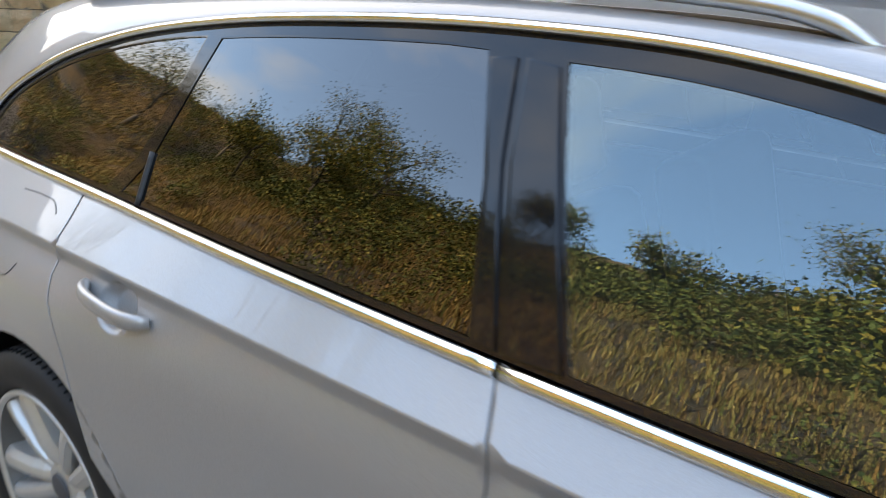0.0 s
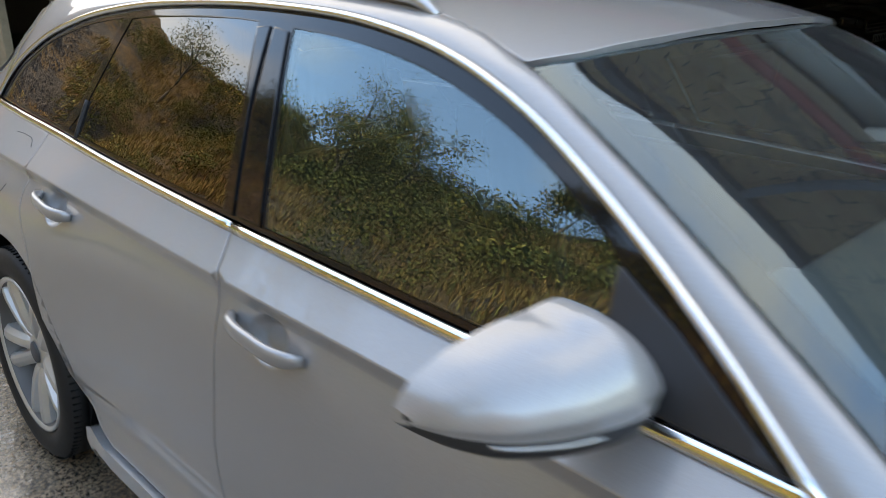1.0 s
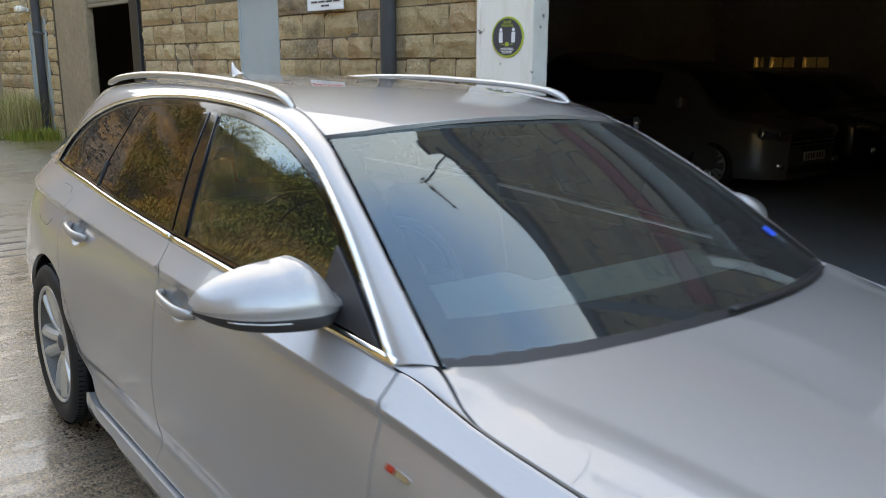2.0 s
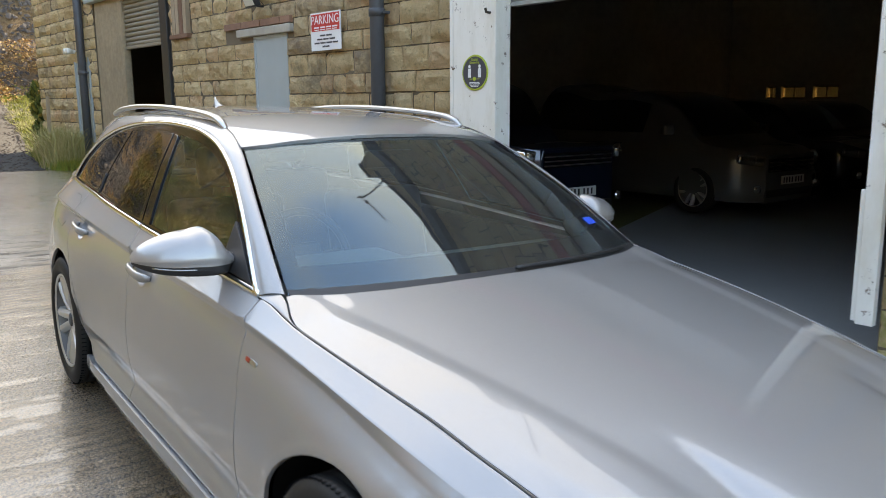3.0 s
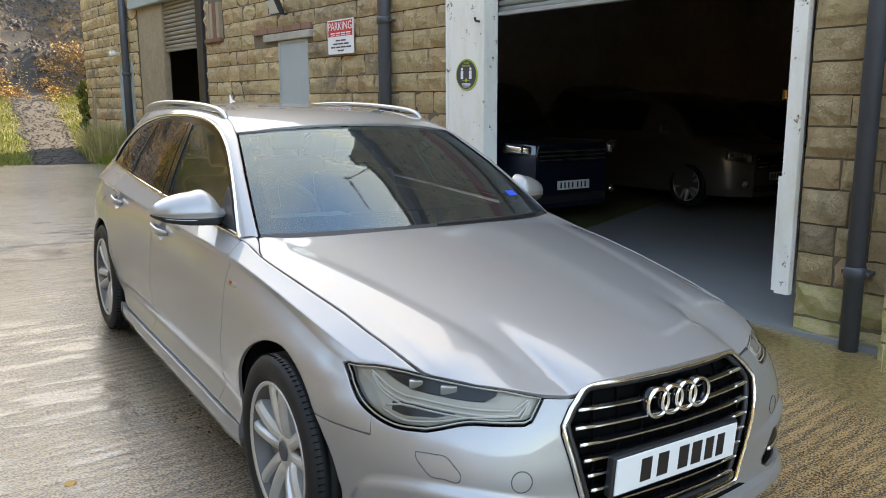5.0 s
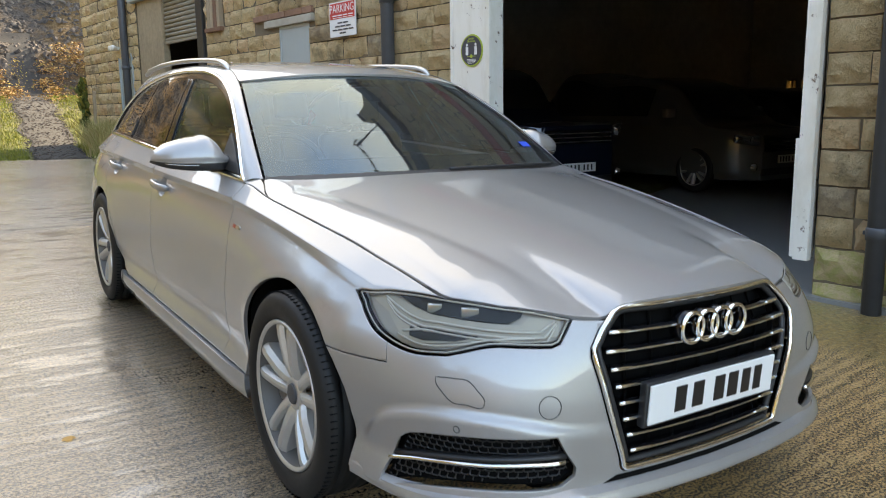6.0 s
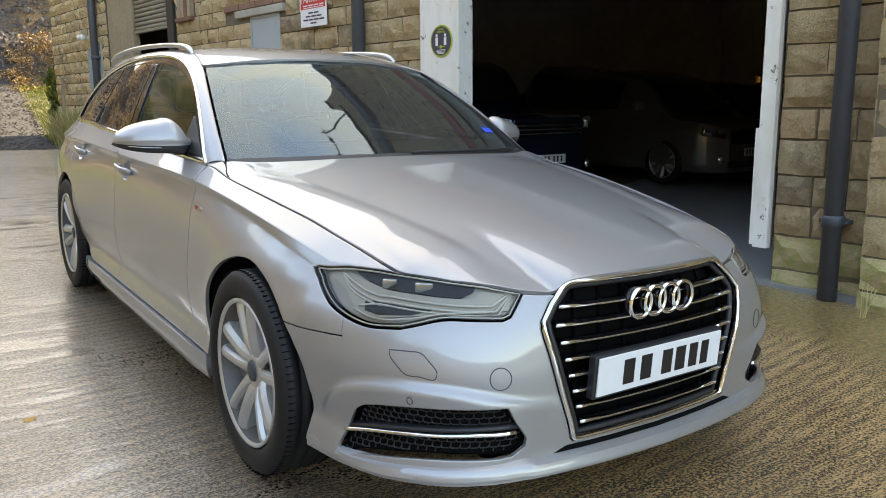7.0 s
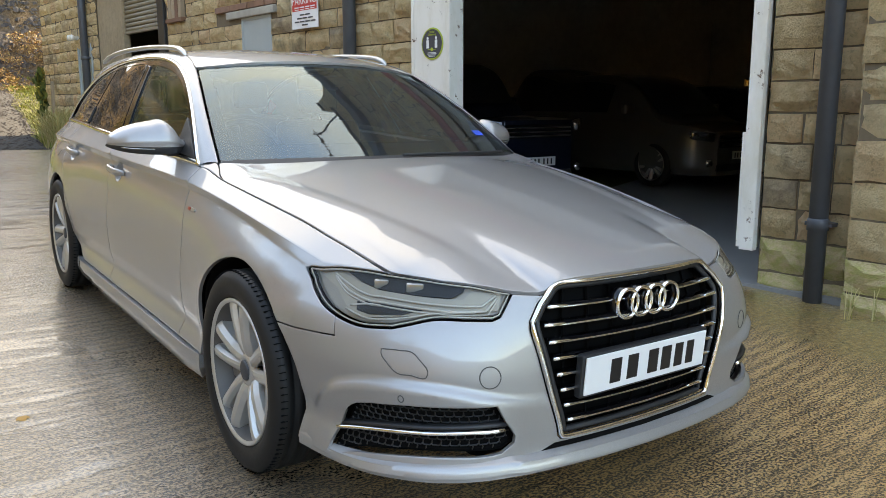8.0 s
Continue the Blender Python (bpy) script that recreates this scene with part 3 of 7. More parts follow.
for a, b in panes:
    win = thing("window", "small grimy yellowed window in the back wall", "window", "back windows", at=BLD)
    part("pane", box_bm((15.09, a, 1.52), (15.10, b, 1.80)), DIRTY, win)
    part("window_frame", join_bm([box_bm((15.06, a, 1.52), (15.12, b, 1.545)), box_bm((15.06, a, 1.775), (15.12, b, 1.80)), box_bm((15.06, (a + b) / 2 - 0.012, 1.52), (15.12, (a + b) / 2 + 0.012, 1.80))]), BLACK, win)

# garage opening: painted post and jamb, shutter, beams
def make_white():
    n = Nodes("old_white_paint")
    dirt = n.ramp(n.noise(2.4, 6, 0.7, n.space((1, 1, 0.35))), (0.48, 0.0), (0.72, 0.55))
    rust = n.ramp(n.noise(9, 5, 0.7), (0.62, 0.0), (0.67, 1.0))
    col = n.mix(dirt, (0.76, 0.72, 0.64), (0.52, 0.45, 0.31))
    n.set(Base_Color=n.mix(rust, col, (0.13, 0.075, 0.04)), Roughness=0.55)
    return n.bump(n.noise(20, 4), 0.2, 0.004).mat


WHITE = make_white()
SHUTTER = simple("shutter_steel", (0.34, 0.35, 0.33), 0.45, 0.35, 0.3, 8)
OXIDE = simple("red_oxide_paint", (0.30, 0.055, 0.035), 0.55, 0, 0.35, 6)
PIPE = simple("grey_pipe", (0.060, 0.064, 0.072), 0.46, 0, 0.45, 14)
DOOR_GREY = simple("blue_grey_paint", (0.33, 0.365, 0.36), 0.5, 0, 0.2, 5)
STORE_STEEL = simple("browned_shutter_steel", (0.24, 0.205, 0.15), 0.6, 0.2, 0.4, 9)
TIMBER = simple("weathered_timber", (0.30, 0.22, 0.14), 0.85, 0, 0.4, 16, 0.006)
RUSTY = simple("rusty_steel", (0.16, 0.08, 0.045), 0.85, 0, 0.45, 12, 0.006)

post = thing("gate_post", "tall white painted steel post, stained and chipped", "post", at=BLD)
part("post_face", box_bm((-0.055, 3.765, -0.1), (0.12, 4.315, 2.78), 0.008), WHITE, post)
part("post_plate", box_bm((-0.062, 4.285, -0.1), (-0.056, 4.325, 2.78), 0.002), WHITE, post)
part("hook", tube_bm([(-0.055, 3.83, 2.235), (-0.10, 3.83, 2.24), (-0.11, 3.83, 2.27)], 0.012, 6), BLACK, post)
jamb = thing("gate_jamb", "white painted timber jamb, flaking and cut short", "jamb", at=BLD)
part("jamb_face", box_bm((-0.035, 0.685, 0.235), (0.02, 0.785, 2.78), 0.004), WHITE, jamb)
part("jamb_side", box_bm((0.023, 0.735, 0.235), (0.14, 0.80, 2.78), 0.004), WHITE, jamb)
part("jamb_side", box_bm((-0.028, 0.787, 0.25), (0.01, 0.812, 1.02), 0.003), WHITE, jamb)
shutter = thing("roller_shutter", "grey steel roller shutter rolled up in the garage opening", "shutter", at=BLD)
for k in range(8):
    z = 2.315 + k * 0.058
    part("slat", tube_bm([(0.15, 0.80, z + 0.028), (0.15, 3.77, z + 0.028)], 0.028, 8, flat=1.05, up=(0, 0, 1)), SHUTTER, shutter, smooth=True)
part("bottom_bar", box_bm((0.115, 0.80, 2.29), (0.185, 3.77, 2.325), 0.006), SHUTTER, shutter)
slab("trim_lintel", (-0.02, 0.67, 2.78), (0.45, 4.32, 3.02), CONCRETE, "grey concrete lintel", "lintel")
beam = thing("steel_beam", "red oxide painted steel beam over the garage opening", "beam", at=BLD)
part("flange", box_bm((-0.06, 0.35, 3.24), (0.03, 4.75, 3.262), 0.003), OXIDE, beam)
part("flange", box_bm((-0.06, 0.35, 3.022), (0.03, 4.75, 3.044), 0.003), OXIDE, beam)
part("web", box_bm((-0.02, 0.35, 3.044), (0.0, 4.75, 3.24)), OXIDE, beam)


def downpipe(s, d, r, z0, z1, collars, label):
    pipe = thing("drainpipe", label, "drainpipe", at=BLD)
    part("pipe", tube_bm([(d, s, z0), (d, s, z1)], r, 20), PIPE, pipe, smooth=True)
    for z in collars:
        part("collar", moved(lathe_bm([(-0.035, r), (-0.035, r * 1.13), (0.03, r * 1.13), (0.04, r * 1.04), (0.04, r)], 24, "z"), Matrix.Translation((d, s, z))), PIPE, pipe, smooth=True)
        part("bracket", box_bm((d, s - r * 1.5, z - 0.012), (0.03, s + r * 1.5, z + 0.012), 0.003), PIPE, pipe)
    return pipe


downpipe(0.238, -0.085, 0.057, -0.10, TOP, (0.47, 2.4, 4.3), "dark grey drainpipe with paint splashes against stone")
downpipe(5.37, -0.075, 0.070, 0.05, TOP, (2.36, 4.4), "dark grey drainpipe on the stone wall")
downpipe(14.30, -0.075, 0.070, 0.3, TOP, (2.05, 4.3), "dark grey drainpipe beside a small door")

# side doors and the second opening
door = thing("steel_door", "plain blue-grey steel door, closed", "door", at=BLD)
part("door_leaf", box_bm((0.03, 7.25, 0.16), (0.075, 8.03, 2.29), 0.004), DOOR_GREY, door)
part("door_frame", join_bm([box_bm((0.02, 7.24, 0.16), (0.05, 7.275, 2.30)), box_bm((0.02, 8.005, 0.16), (0.05, 8.04, 2.30)), box_bm((0.02, 7.24, 2.265), (0.05, 8.04, 2.30))]), DOOR_GREY, door)
part("door_handle", tube_bm([(0.03, 7.36, 1.25), (-0.02, 7.36, 1.25), (-0.02, 7.47, 1.25)], 0.009, 8), STEEL, door)
slab("trim_door_lintel", (-0.025, 7.10, 2.305), (0.05, 8.40, 2.40), simple("pale_lintel_stone", (0.36, 0.325, 0.265), 0.9, 0, 0.5, 10, 0.01), "worn pale stone lintel over the door", "lintel", bevel=0.012)
BRICK = simple("old_red_brick", (0.23, 0.125, 0.080), 0.9, 0, 0.6, 9, 0.01)
for k in range(7):
    slab("trim_brick", (-0.012 - 0.006 * (k % 2), 7.11 + 0.236 * k, 2.41), (0.05, 7.332 + 0.236 * k, 2.487), BRICK, "old red brick over a door lintel", "brick", bevel=0.006)
small = thing("small_door", "narrow grey painted door, closed", "door", at=BLD)
part("door_leaf", box_bm((0.03, 14.19, 0.28), (0.075, 15.01, 2.32), 0.004), DOOR_GREY, small)
part("door_frame", join_bm([box_bm((0.0, 14.19, 0.28), (0.05, 14.23, 2.33)), box_bm((0.0, 14.97, 0.28), (0.05, 15.01, 2.33))]), DOOR_GREY, small)
slab("pillar_north", (0.0, 12.38, -0.3), (0.12, 13.66, 3.20), CONCRETE, "weathered concrete pillar", "pillar", bevel=0.02)
slab("trim_concrete_lintel", (-0.10, 10.70, 3.20), (0.40, 13.90, 3.62), DOOR_GREY, "grey painted steel lintel", "lintel", bevel=0.02)
slab("pillar_south", (-0.02, 10.55, -0.3), (0.30, 10.80, 3.20), BLACK, "dark painted steel frame", "pillar", bevel=0.01)
slab("wall_store", (3.5, 10.65, -0.4), (3.7, END - 0.4, 4.2), INNER, "dark inner wall", "wall")
slab("store_floor", (0.5, 10.65, -0.3), (3.5, END - 0.4, 0.27), FLOOR, "grey concrete floor", "floor")
store = thing("roller_shutter", "ribbed steel roller shutter, half open", "shutter", at=BLD)
for k in range(11):
    z = 2.41 + k * 0.072
    part("slat", tube_bm([(0.07, 10.88, z + 0.035), (0.07, 12.40, z + 0.035)], 0.036, 8, up=(0, 0, 1)), STORE_STEEL, store, smooth=True)
part("bottom_bar", box_bm((0.03, 10.88, 2.37), (0.11, 12.40, 2.415), 0.006), STORE_STEEL, store)

# wall fittings
lamp = thing("floodlight", "black wall floodlight with a clear front", "lamp", at=BLD @ pose(-0.16, 7.74, 2.72, 0, 0, 0))
part("lamp_body", moved(box_bm((-0.035, -0.13, -0.11), (0.035, 0.13, 0.11), 0.012), pose(0, 0, 0, 0, -24, 0)), BLACK, lamp)
part("lamp_glass", moved(box_bm((-0.042, -0.105, -0.085), (-0.036, 0.105, 0.085), 0.002), pose(0, 0, 0, 0, -24, 0)), LIGHT_GUIDE, lamp, "pale lamp glass")
part("bracket", tube_bm([(0.03, 0, -0.02), (0.10, 0, -0.09), (0.17, 0, -0.09)], 0.014, 6), BLACK, lamp)
twin = thing("security_light", "small white twin security light", "lamp", at=BLD @ pose(-0.08, 14.98, 2.46))
for k in (-1, 1):
    part("lamp_head", moved(lathe_bm([(-0.07, 0.0001), (-0.07, 0.05), (-0.03, 0.06), (0.03, 0.035), (0.05, 0.0001)], 16, "x"), Matrix.Translation((0, 0.075 * k, 0))), WHITE, twin, smooth=True)
part("bracket", box_bm((0.0, -0.04, -0.04), (0.12, 0.04, 0.03), 0.008), WHITE, twin)
niche = thing("blocked_window", "rotting timber boards in a blocked window", "window", at=BLD)
for k in range(4):
    part("board", box_bm((-0.035, 9.84 + k * 0.125, 2.46), (0.03, 9.945 + k * 0.125, 2.98), 0.006), TIMBER if k != 1 else RUSTY, niche)
part("sill", box_bm((-0.06, 9.78, 2.40), (0.04, 10.38, 2.46), 0.01), RUSTY, niche)
stake = thing("timber_stake", "pale upright timber stake in long grass", "stake", at=BLD @ pose(-0.30, 15.95, 0.2, 2, 1, 0))
part("stake_post", box_bm((-0.03, -0.03, 0.0), (0.03, 0.03, 1.45), 0.006), TIMBER, stake)
GABLE = [(-0.6, TOP + 0.002), (0.4, TOP + 0.10), (3.20, 6.40), (3.42, 6.42), (3.46, 6.95), (3.86, 6.95), (3.92, 6.30), (4.35, TOP + 0.002)]
gable = bmesh.new()
rings = [[gable.verts.new((d, s, z)) for s, z in GABLE] for d in (-0.02, 0.48)]
gable.faces.new(rings[0][::-1])
gable.faces.new(rings[1])
for k in range(len(GABLE)):
    j = (k + 1) % len(GABLE)
    gable.faces.new((rings[0][k], rings[0][j], rings[1][j], rings[1][k]))
bmesh.ops.recalc_face_normals(gable, faces=gable.faces[:])
tagged(part("wall_gable_top", gable, STONE), "raised sandstone gable over the garage opening", "wall", kind="structure").matrix_world = BLD
slope_cap = thing("coping", "dark sloping stone coping on the gable", "coping", kind="structure", at=BLD)
for (s0, z0), (s1, z1) in zip(GABLE[1:-1], GABLE[2:-1]):
    if s1 - s0 > 0.15:
        part("coping_stone", tube_bm([(0.23, s0, z0 + 0.04), (0.23, s1, z1 + 0.04)], 0.06, 4, flat=5.5, up=(1, 0, 0)), ROOFING, slope_cap)
aerial = thing("tv_aerial", "thin television aerial on a bent mast at the roof edge", "aerial", at=BLD @ pose(-0.05, 3.10, 6.36))
part("mast", tube_bm([(0.10, 0.10, -0.15), (-0.05, 0.02, 0.40), (-0.15, 0.0, 1.0), (-0.28, 0.05, 1.55)], 0.02, 8), BLACK, aerial)
part("boom", tube_bm([(-0.26, 0.22, 1.60), (-0.30, -0.85, 1.05)], 0.012, 6), BLACK, aerial)
part("reflector", tube_bm([(-0.26, 0.10, 1.40), (-0.26, 0.16, 1.72)], 0.014, 6), BLACK, aerial)
part("reflector", tube_bm([(-0.42, 0.06, 1.50), (-0.10, 0.06, 1.54)], 0.014, 6), BLACK, aerial)
part("junction_box", box_bm((-0.32, -0.22, 1.36), (-0.24, -0.14, 1.46), 0.01), BLACK, aerial)
for k in range(10):
    f = 0.30 + 0.07 * k
    a = Vector((-0.26, 0.22, 1.60)).lerp(Vector((-0.30, -0.85, 1.05)), f)
    part("element", tube_bm([a + Vector((-0.07, 0, 0)), a + Vector((0.07, 0, 0))], 0.007, 5), BLACK, aerial)


# ---- surfaces of the estate car: x across (its right side is -x), y towards the tail, z up, front axle at y = 0 ----
def spline(xs, ys):
    """A smooth curve through the points, straight on beyond its ends."""
    xs, ys = np.array(xs, float), np.array(ys, float)
    d = np.diff(ys) / np.diff(xs)
    m = np.r_[d[0], (d[:-1] * np.diff(xs)[1:] + d[1:] * np.diff(xs)[:-1]) / (xs[2:] - xs[:-2]), d[-1]]

    def at(x):
        i = min(max(int(np.searchsorted(xs, x)) - 1, 0), len(xs) - 2)
        h = xs[i + 1] - xs[i]
        t = (x - xs[i]) / h
        if t < 0:
            return float(ys[0] + m[0] * (x - xs[0]))
        if t > 1:
            return float(ys[-1] + m[-1] * (x - xs[-1]))
        return float(ys[i] * (2 * t**3 - 3 * t**2 + 1) + m[i] * h * (t**3 - 2 * t**2 + t)
                     + ys[i + 1] * (3 * t**2 - 2 * t**3) + m[i + 1] * h * (t**3 - t**2))
    return at


belt_z = spline([-0.9, -0.58, -0.3, -0.12, 0.0, 0.12, 0.3, 0.42, 0.5, 0.60, 0.69, 1.2, 1.81, 2.4, 2.8, 3.3, 3.7, 4.05], [0.66, 0.755, 0.816, 0.848, 0.866, 0.882, 0.904, 0.917, 0.927, 0.942, 0.948, 0.966, 0.984, 0.998, 1.004, 1.003, 0.998, 0.985])
belt_w = spline([-0.9, -0.62, -0.573, -0.528, -0.48, -0.42, -0.36, -0.3, -0.12, 0.0, 0.12, 0.3, 0.42, 0.5, 0.60, 0.69, 1.2, 1.81, 2.4, 2.8, 3.2, 3.6, 3.9, 4.05], [0.60, 0.660, 0.6868, 0.6978, 0.7038, 0.7107, 0.718, 0.726, 0.741, 0.756, 0.768, 0.783, 0.789, 0.788, 0.783, 0.787, 0.802, 0.806, 0.790, 0.762, 0.730, 0.680, 0.620, 0.56])
crease_z = spline([-0.4, -0.2, 0.0, 0.3, 0.65, 1.2, 1.8, 2.4, 2.92, 3.5, 4.05], [0.755, 0.796, 0.829, 0.866, 0.892, 0.905, 0.912, 0.919, 0.916, 0.903, 0.885])
crease_w = spline([-0.4, -0.2, 0.0, 0.3, 0.65, 1.2, 1.8, 2.4, 2.92, 3.4, 3.8, 4.05], [0.785, 0.812, 0.830, 0.842, 0.848, 0.858, 0.862, 0.855, 0.836, 0.800, 0.740, 0.66])
flank_w = spline([-0.4, -0.2, 0.0, 0.25, 0.45, 0.7, 1.2, 1.8, 2.4, 2.65, 2.92, 3.2, 3.5, 3.8, 4.05], [0.882, 0.916, 0.922, 0.917, 0.904, 0.892, 0.890, 0.892, 0.900, 0.914, 0.922, 0.904, 0.865, 0.80, 0.70])
sill_w = spline([-0.4, 0.0, 0.6, 1.8, 2.6, 2.92, 3.5, 4.05], [0.878, 0.90, 0.890, 0.890, 0.894, 0.90, 0.85, 0.70])


def side_w(y, z):
    """Half the car's width at y and z, from the sill to the window tops."""
    zb, wb, zc, wc, wf, ws = belt_z(y), belt_w(y), crease_z(y), crease_w(y), flank_w(y), sill_w(y)
    if z >= zb:
        return wb - 0.44 * (z - zb) - 0.20 * (z - zb) ** 2
    if z >= zc:
        t = (z - zc) / (zb - zc)
        return wc + (wb - wc) * t - 0.001 * math.sin(math.pi * min(t, 1))
    k = min(max((y + 0.36) / 0.62, 0), 1)
    k = k * k * (3 - 2 * k)         # the undercut below the crease fades out towards the nose
    j = 1 - k                       # and there the flank rounds over into the wing
    d = wf - wc
    g = j * d
    rise = math.sin(math.pi / 2 * min(max((zc - 0.745) / (zc - 0.635), 0), 1))
    wq = wc + 0.40 * d - 0.006
    w66 = k * (wq + (wf - 0.002 - wq) * rise) + j * (wf - 0.23 * d)
    zs = [0.14, 0.18, 0.24, 0.300, 0.335, 0.42, 0.55, 0.66, zc - 0.085, zc - 0.042, zc - 0.029, zc - 0.0255, zc - 0.0025, zc]
    ws = [ws - 0.05, ws - 0.008, ws + 0.002, ws - 0.006, wf - 0.026, wf - 0.014, wf - 0.002, w66, wc + k * (0.40 * d - 0.006) + 0.63 * g, wc + k * (0.09 * d - 0.0088) + 0.31 * g, wc + 0.22 * g - 0.0100 * k, wc + 0.20 * g - 0.0092 * k, wc + 0.02 * g - 0.0006 * k, wc]
    return PROFILE(zs, ws, z)


def PROFILE(zs, ws, z):
    return spline(zs, ws)(z)


# the top edge of the side windows' chrome, and inside it the edge of windscreen and roof
FRAME = [  # y and z of the window's upper edge; x, y, z of the inner edge
    (0.690, 0.948, 0.742, 0.605, 0.966), (0.86, 1.077, 0.708, 0.77, 1.066), (1.04, 1.187, 0.668, 0.95, 1.170), (1.22, 1.276, 0.624, 1.13, 1.262),
    (1.40, 1.336, 0.588, 1.28, 1.330), (1.62, 1.374, 0.552, 1.50, 1.390), (1.91, 1.388, 0.536, 1.90, 1.415), (2.25, 1.381, 0.532, 2.25, 1.416),
    (2.60, 1.355, 0.526, 2.65, 1.405), (2.95, 1.300, 0.518, 3.05, 1.382), (3.22, 1.220, 0.505, 3.35, 1.345), (3.42, 1.115, 0.49, 3.56, 1.29), (3.54, 1.0, 0.50, 3.74, 1.20)]
frame_z = spline([f[0] for f in FRAME], [f[1] for f in FRAME])

# the nose: s runs on from y = -0.36 round the corner (q = 0) to the middle of the car (q = 1) and on to the other side (q = 2)
PLAN_Q = [0, 0.14, 0.28, 0.42, 0.55, 0.67, 0.79, 0.90, 1.0]
low_x, low_y = spline(PLAN_Q, [1, 0.972, 0.925, 0.856, 0.756, 0.622, 0.435, 0.215, 0]), spline(PLAN_Q, [0, 0.20, 0.404, 0.606, 0.78, 0.89, 0.950, 0.987, 1])
top_x, top_y = spline(PLAN_Q, [1, 0.955, 0.905, 0.845, 0.756, 0.622, 0.435, 0.215, 0]), spline(PLAN_Q, [0, 0.15, 0.31, 0.48, 0.66, 0.81, 0.915, 0.98, 1])
nose_y = spline([0.10, 0.16, 0.20, 0.26, 0.34, 0.45, 0.58, 0.66, 0.72, 0.78], [-0.90, -0.93, -0.925, -0.905, -0.905, -0.905, -0.90, -0.888, -0.868, -0.835])
SPAN = 1.25


def skin(s, z, out=0.0):
    """A point of the car's skin, right side; past the middle of the nose it goes on along the left side."""
    if s >= -0.36:
        return Vector((-side_w(s, z) - out, s, z))
    q = (-0.36 - s) / SPAN
    side = -1 if q <= 1 else 1
    q = q if q <= 1 else 2 - q
    if q < 0:
        return Vector((side_w(-0.36 - q * SPAN, z) + out, -0.36 - q * SPAN, z))
    f = min(max((z - 0.50) / 0.25, 0), 1)
    f = f * f * (3 - 2 * f)
    fx, fy = low_x(q) * (1 - f) + top_x(q) * f, low_y(q) * (1 - f) + top_y(q) * f
    return Vector((side * (side_w(-0.36, z) * fx + out * fx), -0.36 + (nose_y(z) + 0.36) * fy - out * fy, z))


# ---- the estate car ----
CAR = thing("estate_car", "silver metallic estate car with privacy glass parked on wet concrete", "car", at=SLOPE)
MID = -0.36 - SPAN          # s at the middle of the nose


def as_mesh(name, bm, material, smooth=True):
    me = bpy.data.meshes.new(name)
    bm.to_mesh(me)
    bm.free()
    me.materials.append(material)
    me.polygons.foreach_set("use_smooth", [smooth] * len(me.polygons))
    return me


def over(outline):
    """The same outline on the other half of the nose."""
    return [(2 * MID - s, z) for s, z in outline][::-1]


def arc(cy, cz, ry, rz, a0, a1, n):
    return [(cy + ry * math.cos(radians(a0 + (a1 - a0) * k / (n - 1))), cz + rz * math.sin(radians(a0 + (a1 - a0) * k / (n - 1)))) for k in range(n)]


def step01(a, b, x):
    t = min(max((x - a) / (b - a), 0), 1)
    return t * t * (3 - 2 * t)


ARCH_F, ARCH_R = (0.02, 0.345, 0.415, 0.365), (2.925, 0.345, 0.385, 0.365)


def flank(s, z):
    """The skin with a thickened lip round the wheel openings."""
    out = 0.0
    for cy, cz, ry, rz in (ARCH_F, ARCH_R):
        v = (s - cy) / ry
        v = -abs(v) ** (1 / 1.18) if v < 0 and cy < 1 else v
        r = math.hypot(v, (z - cz) / rz)
        out += 0.0025 * (1 - step01(1.03, 1.12, r)) if z > 0.16 and abs(s - cy) < 0.6 else 0
    return skin(s, z, out)


crease1 = spline([-1.61, -1.31, -1.053, -0.863, -0.715, -0.596, -0.45, -0.3], [0.43, 0.452, 0.503, 0.507, 0.492, 0.462, 0.37, 0.25])


def bumper_skin(s, z):
    """The bumper, whose lower half stands out under a sharp ledge."""
    k = s if s >= MID else 2 * MID - s
    ledge = crease1(k)
    out = 0.018 * (1 - step01(ledge - 0.030, ledge + 0.002, z)) * step01(-0.40, -0.62, k) * (1 - 0.75 * step01(-1.15, -1.36, k))
    cy, cz, ry, rz = ARCH_F
    r = math.hypot((max(cy - k, 0) / ry) ** (1 / 1.18), (z - cz) / rz)
    out += 0.0025 * (1 - step01(1.03, 1.12, r)) if k > -0.6 else 0
    return skin(s, z, out)


def crease_lines(s0, s1, step=0.03):
    ss = np.arange(s0, s1, step)
    return [[(s, crease_z(max(s, -0.36)) + d) for s in ss] for d in (-0.10, -0.06, -0.042, -0.033, -0.029, -0.0255, -0.0235, -0.015, -0.006, -0.002, 0.0, 0.003, 0.018, 0.034)]


HANDLES = ((1.612, 0.842), (2.612, 0.860))


def door_skin(s, z):
    """The doors, with a dished recess behind each handle."""
    p = flank(s, z)
    for hy, hz in HANDLES:
        r = math.hypot((s - hy) / 0.066, (z - hz + 0.002) / 0.048)
        if r < 1:
            p.x += 0.024 * (1 - step01(0.45, 1.0, r))
    return p


def dish_lines():
    return [arc(hy, hz - 0.002, 0.066 * k, 0.048 * k, 0, 360, 25) for hy, hz in HANDLES for k in (1.02, 0.92, 0.80, 0.68, 0.56, 0.42, 0.2)]


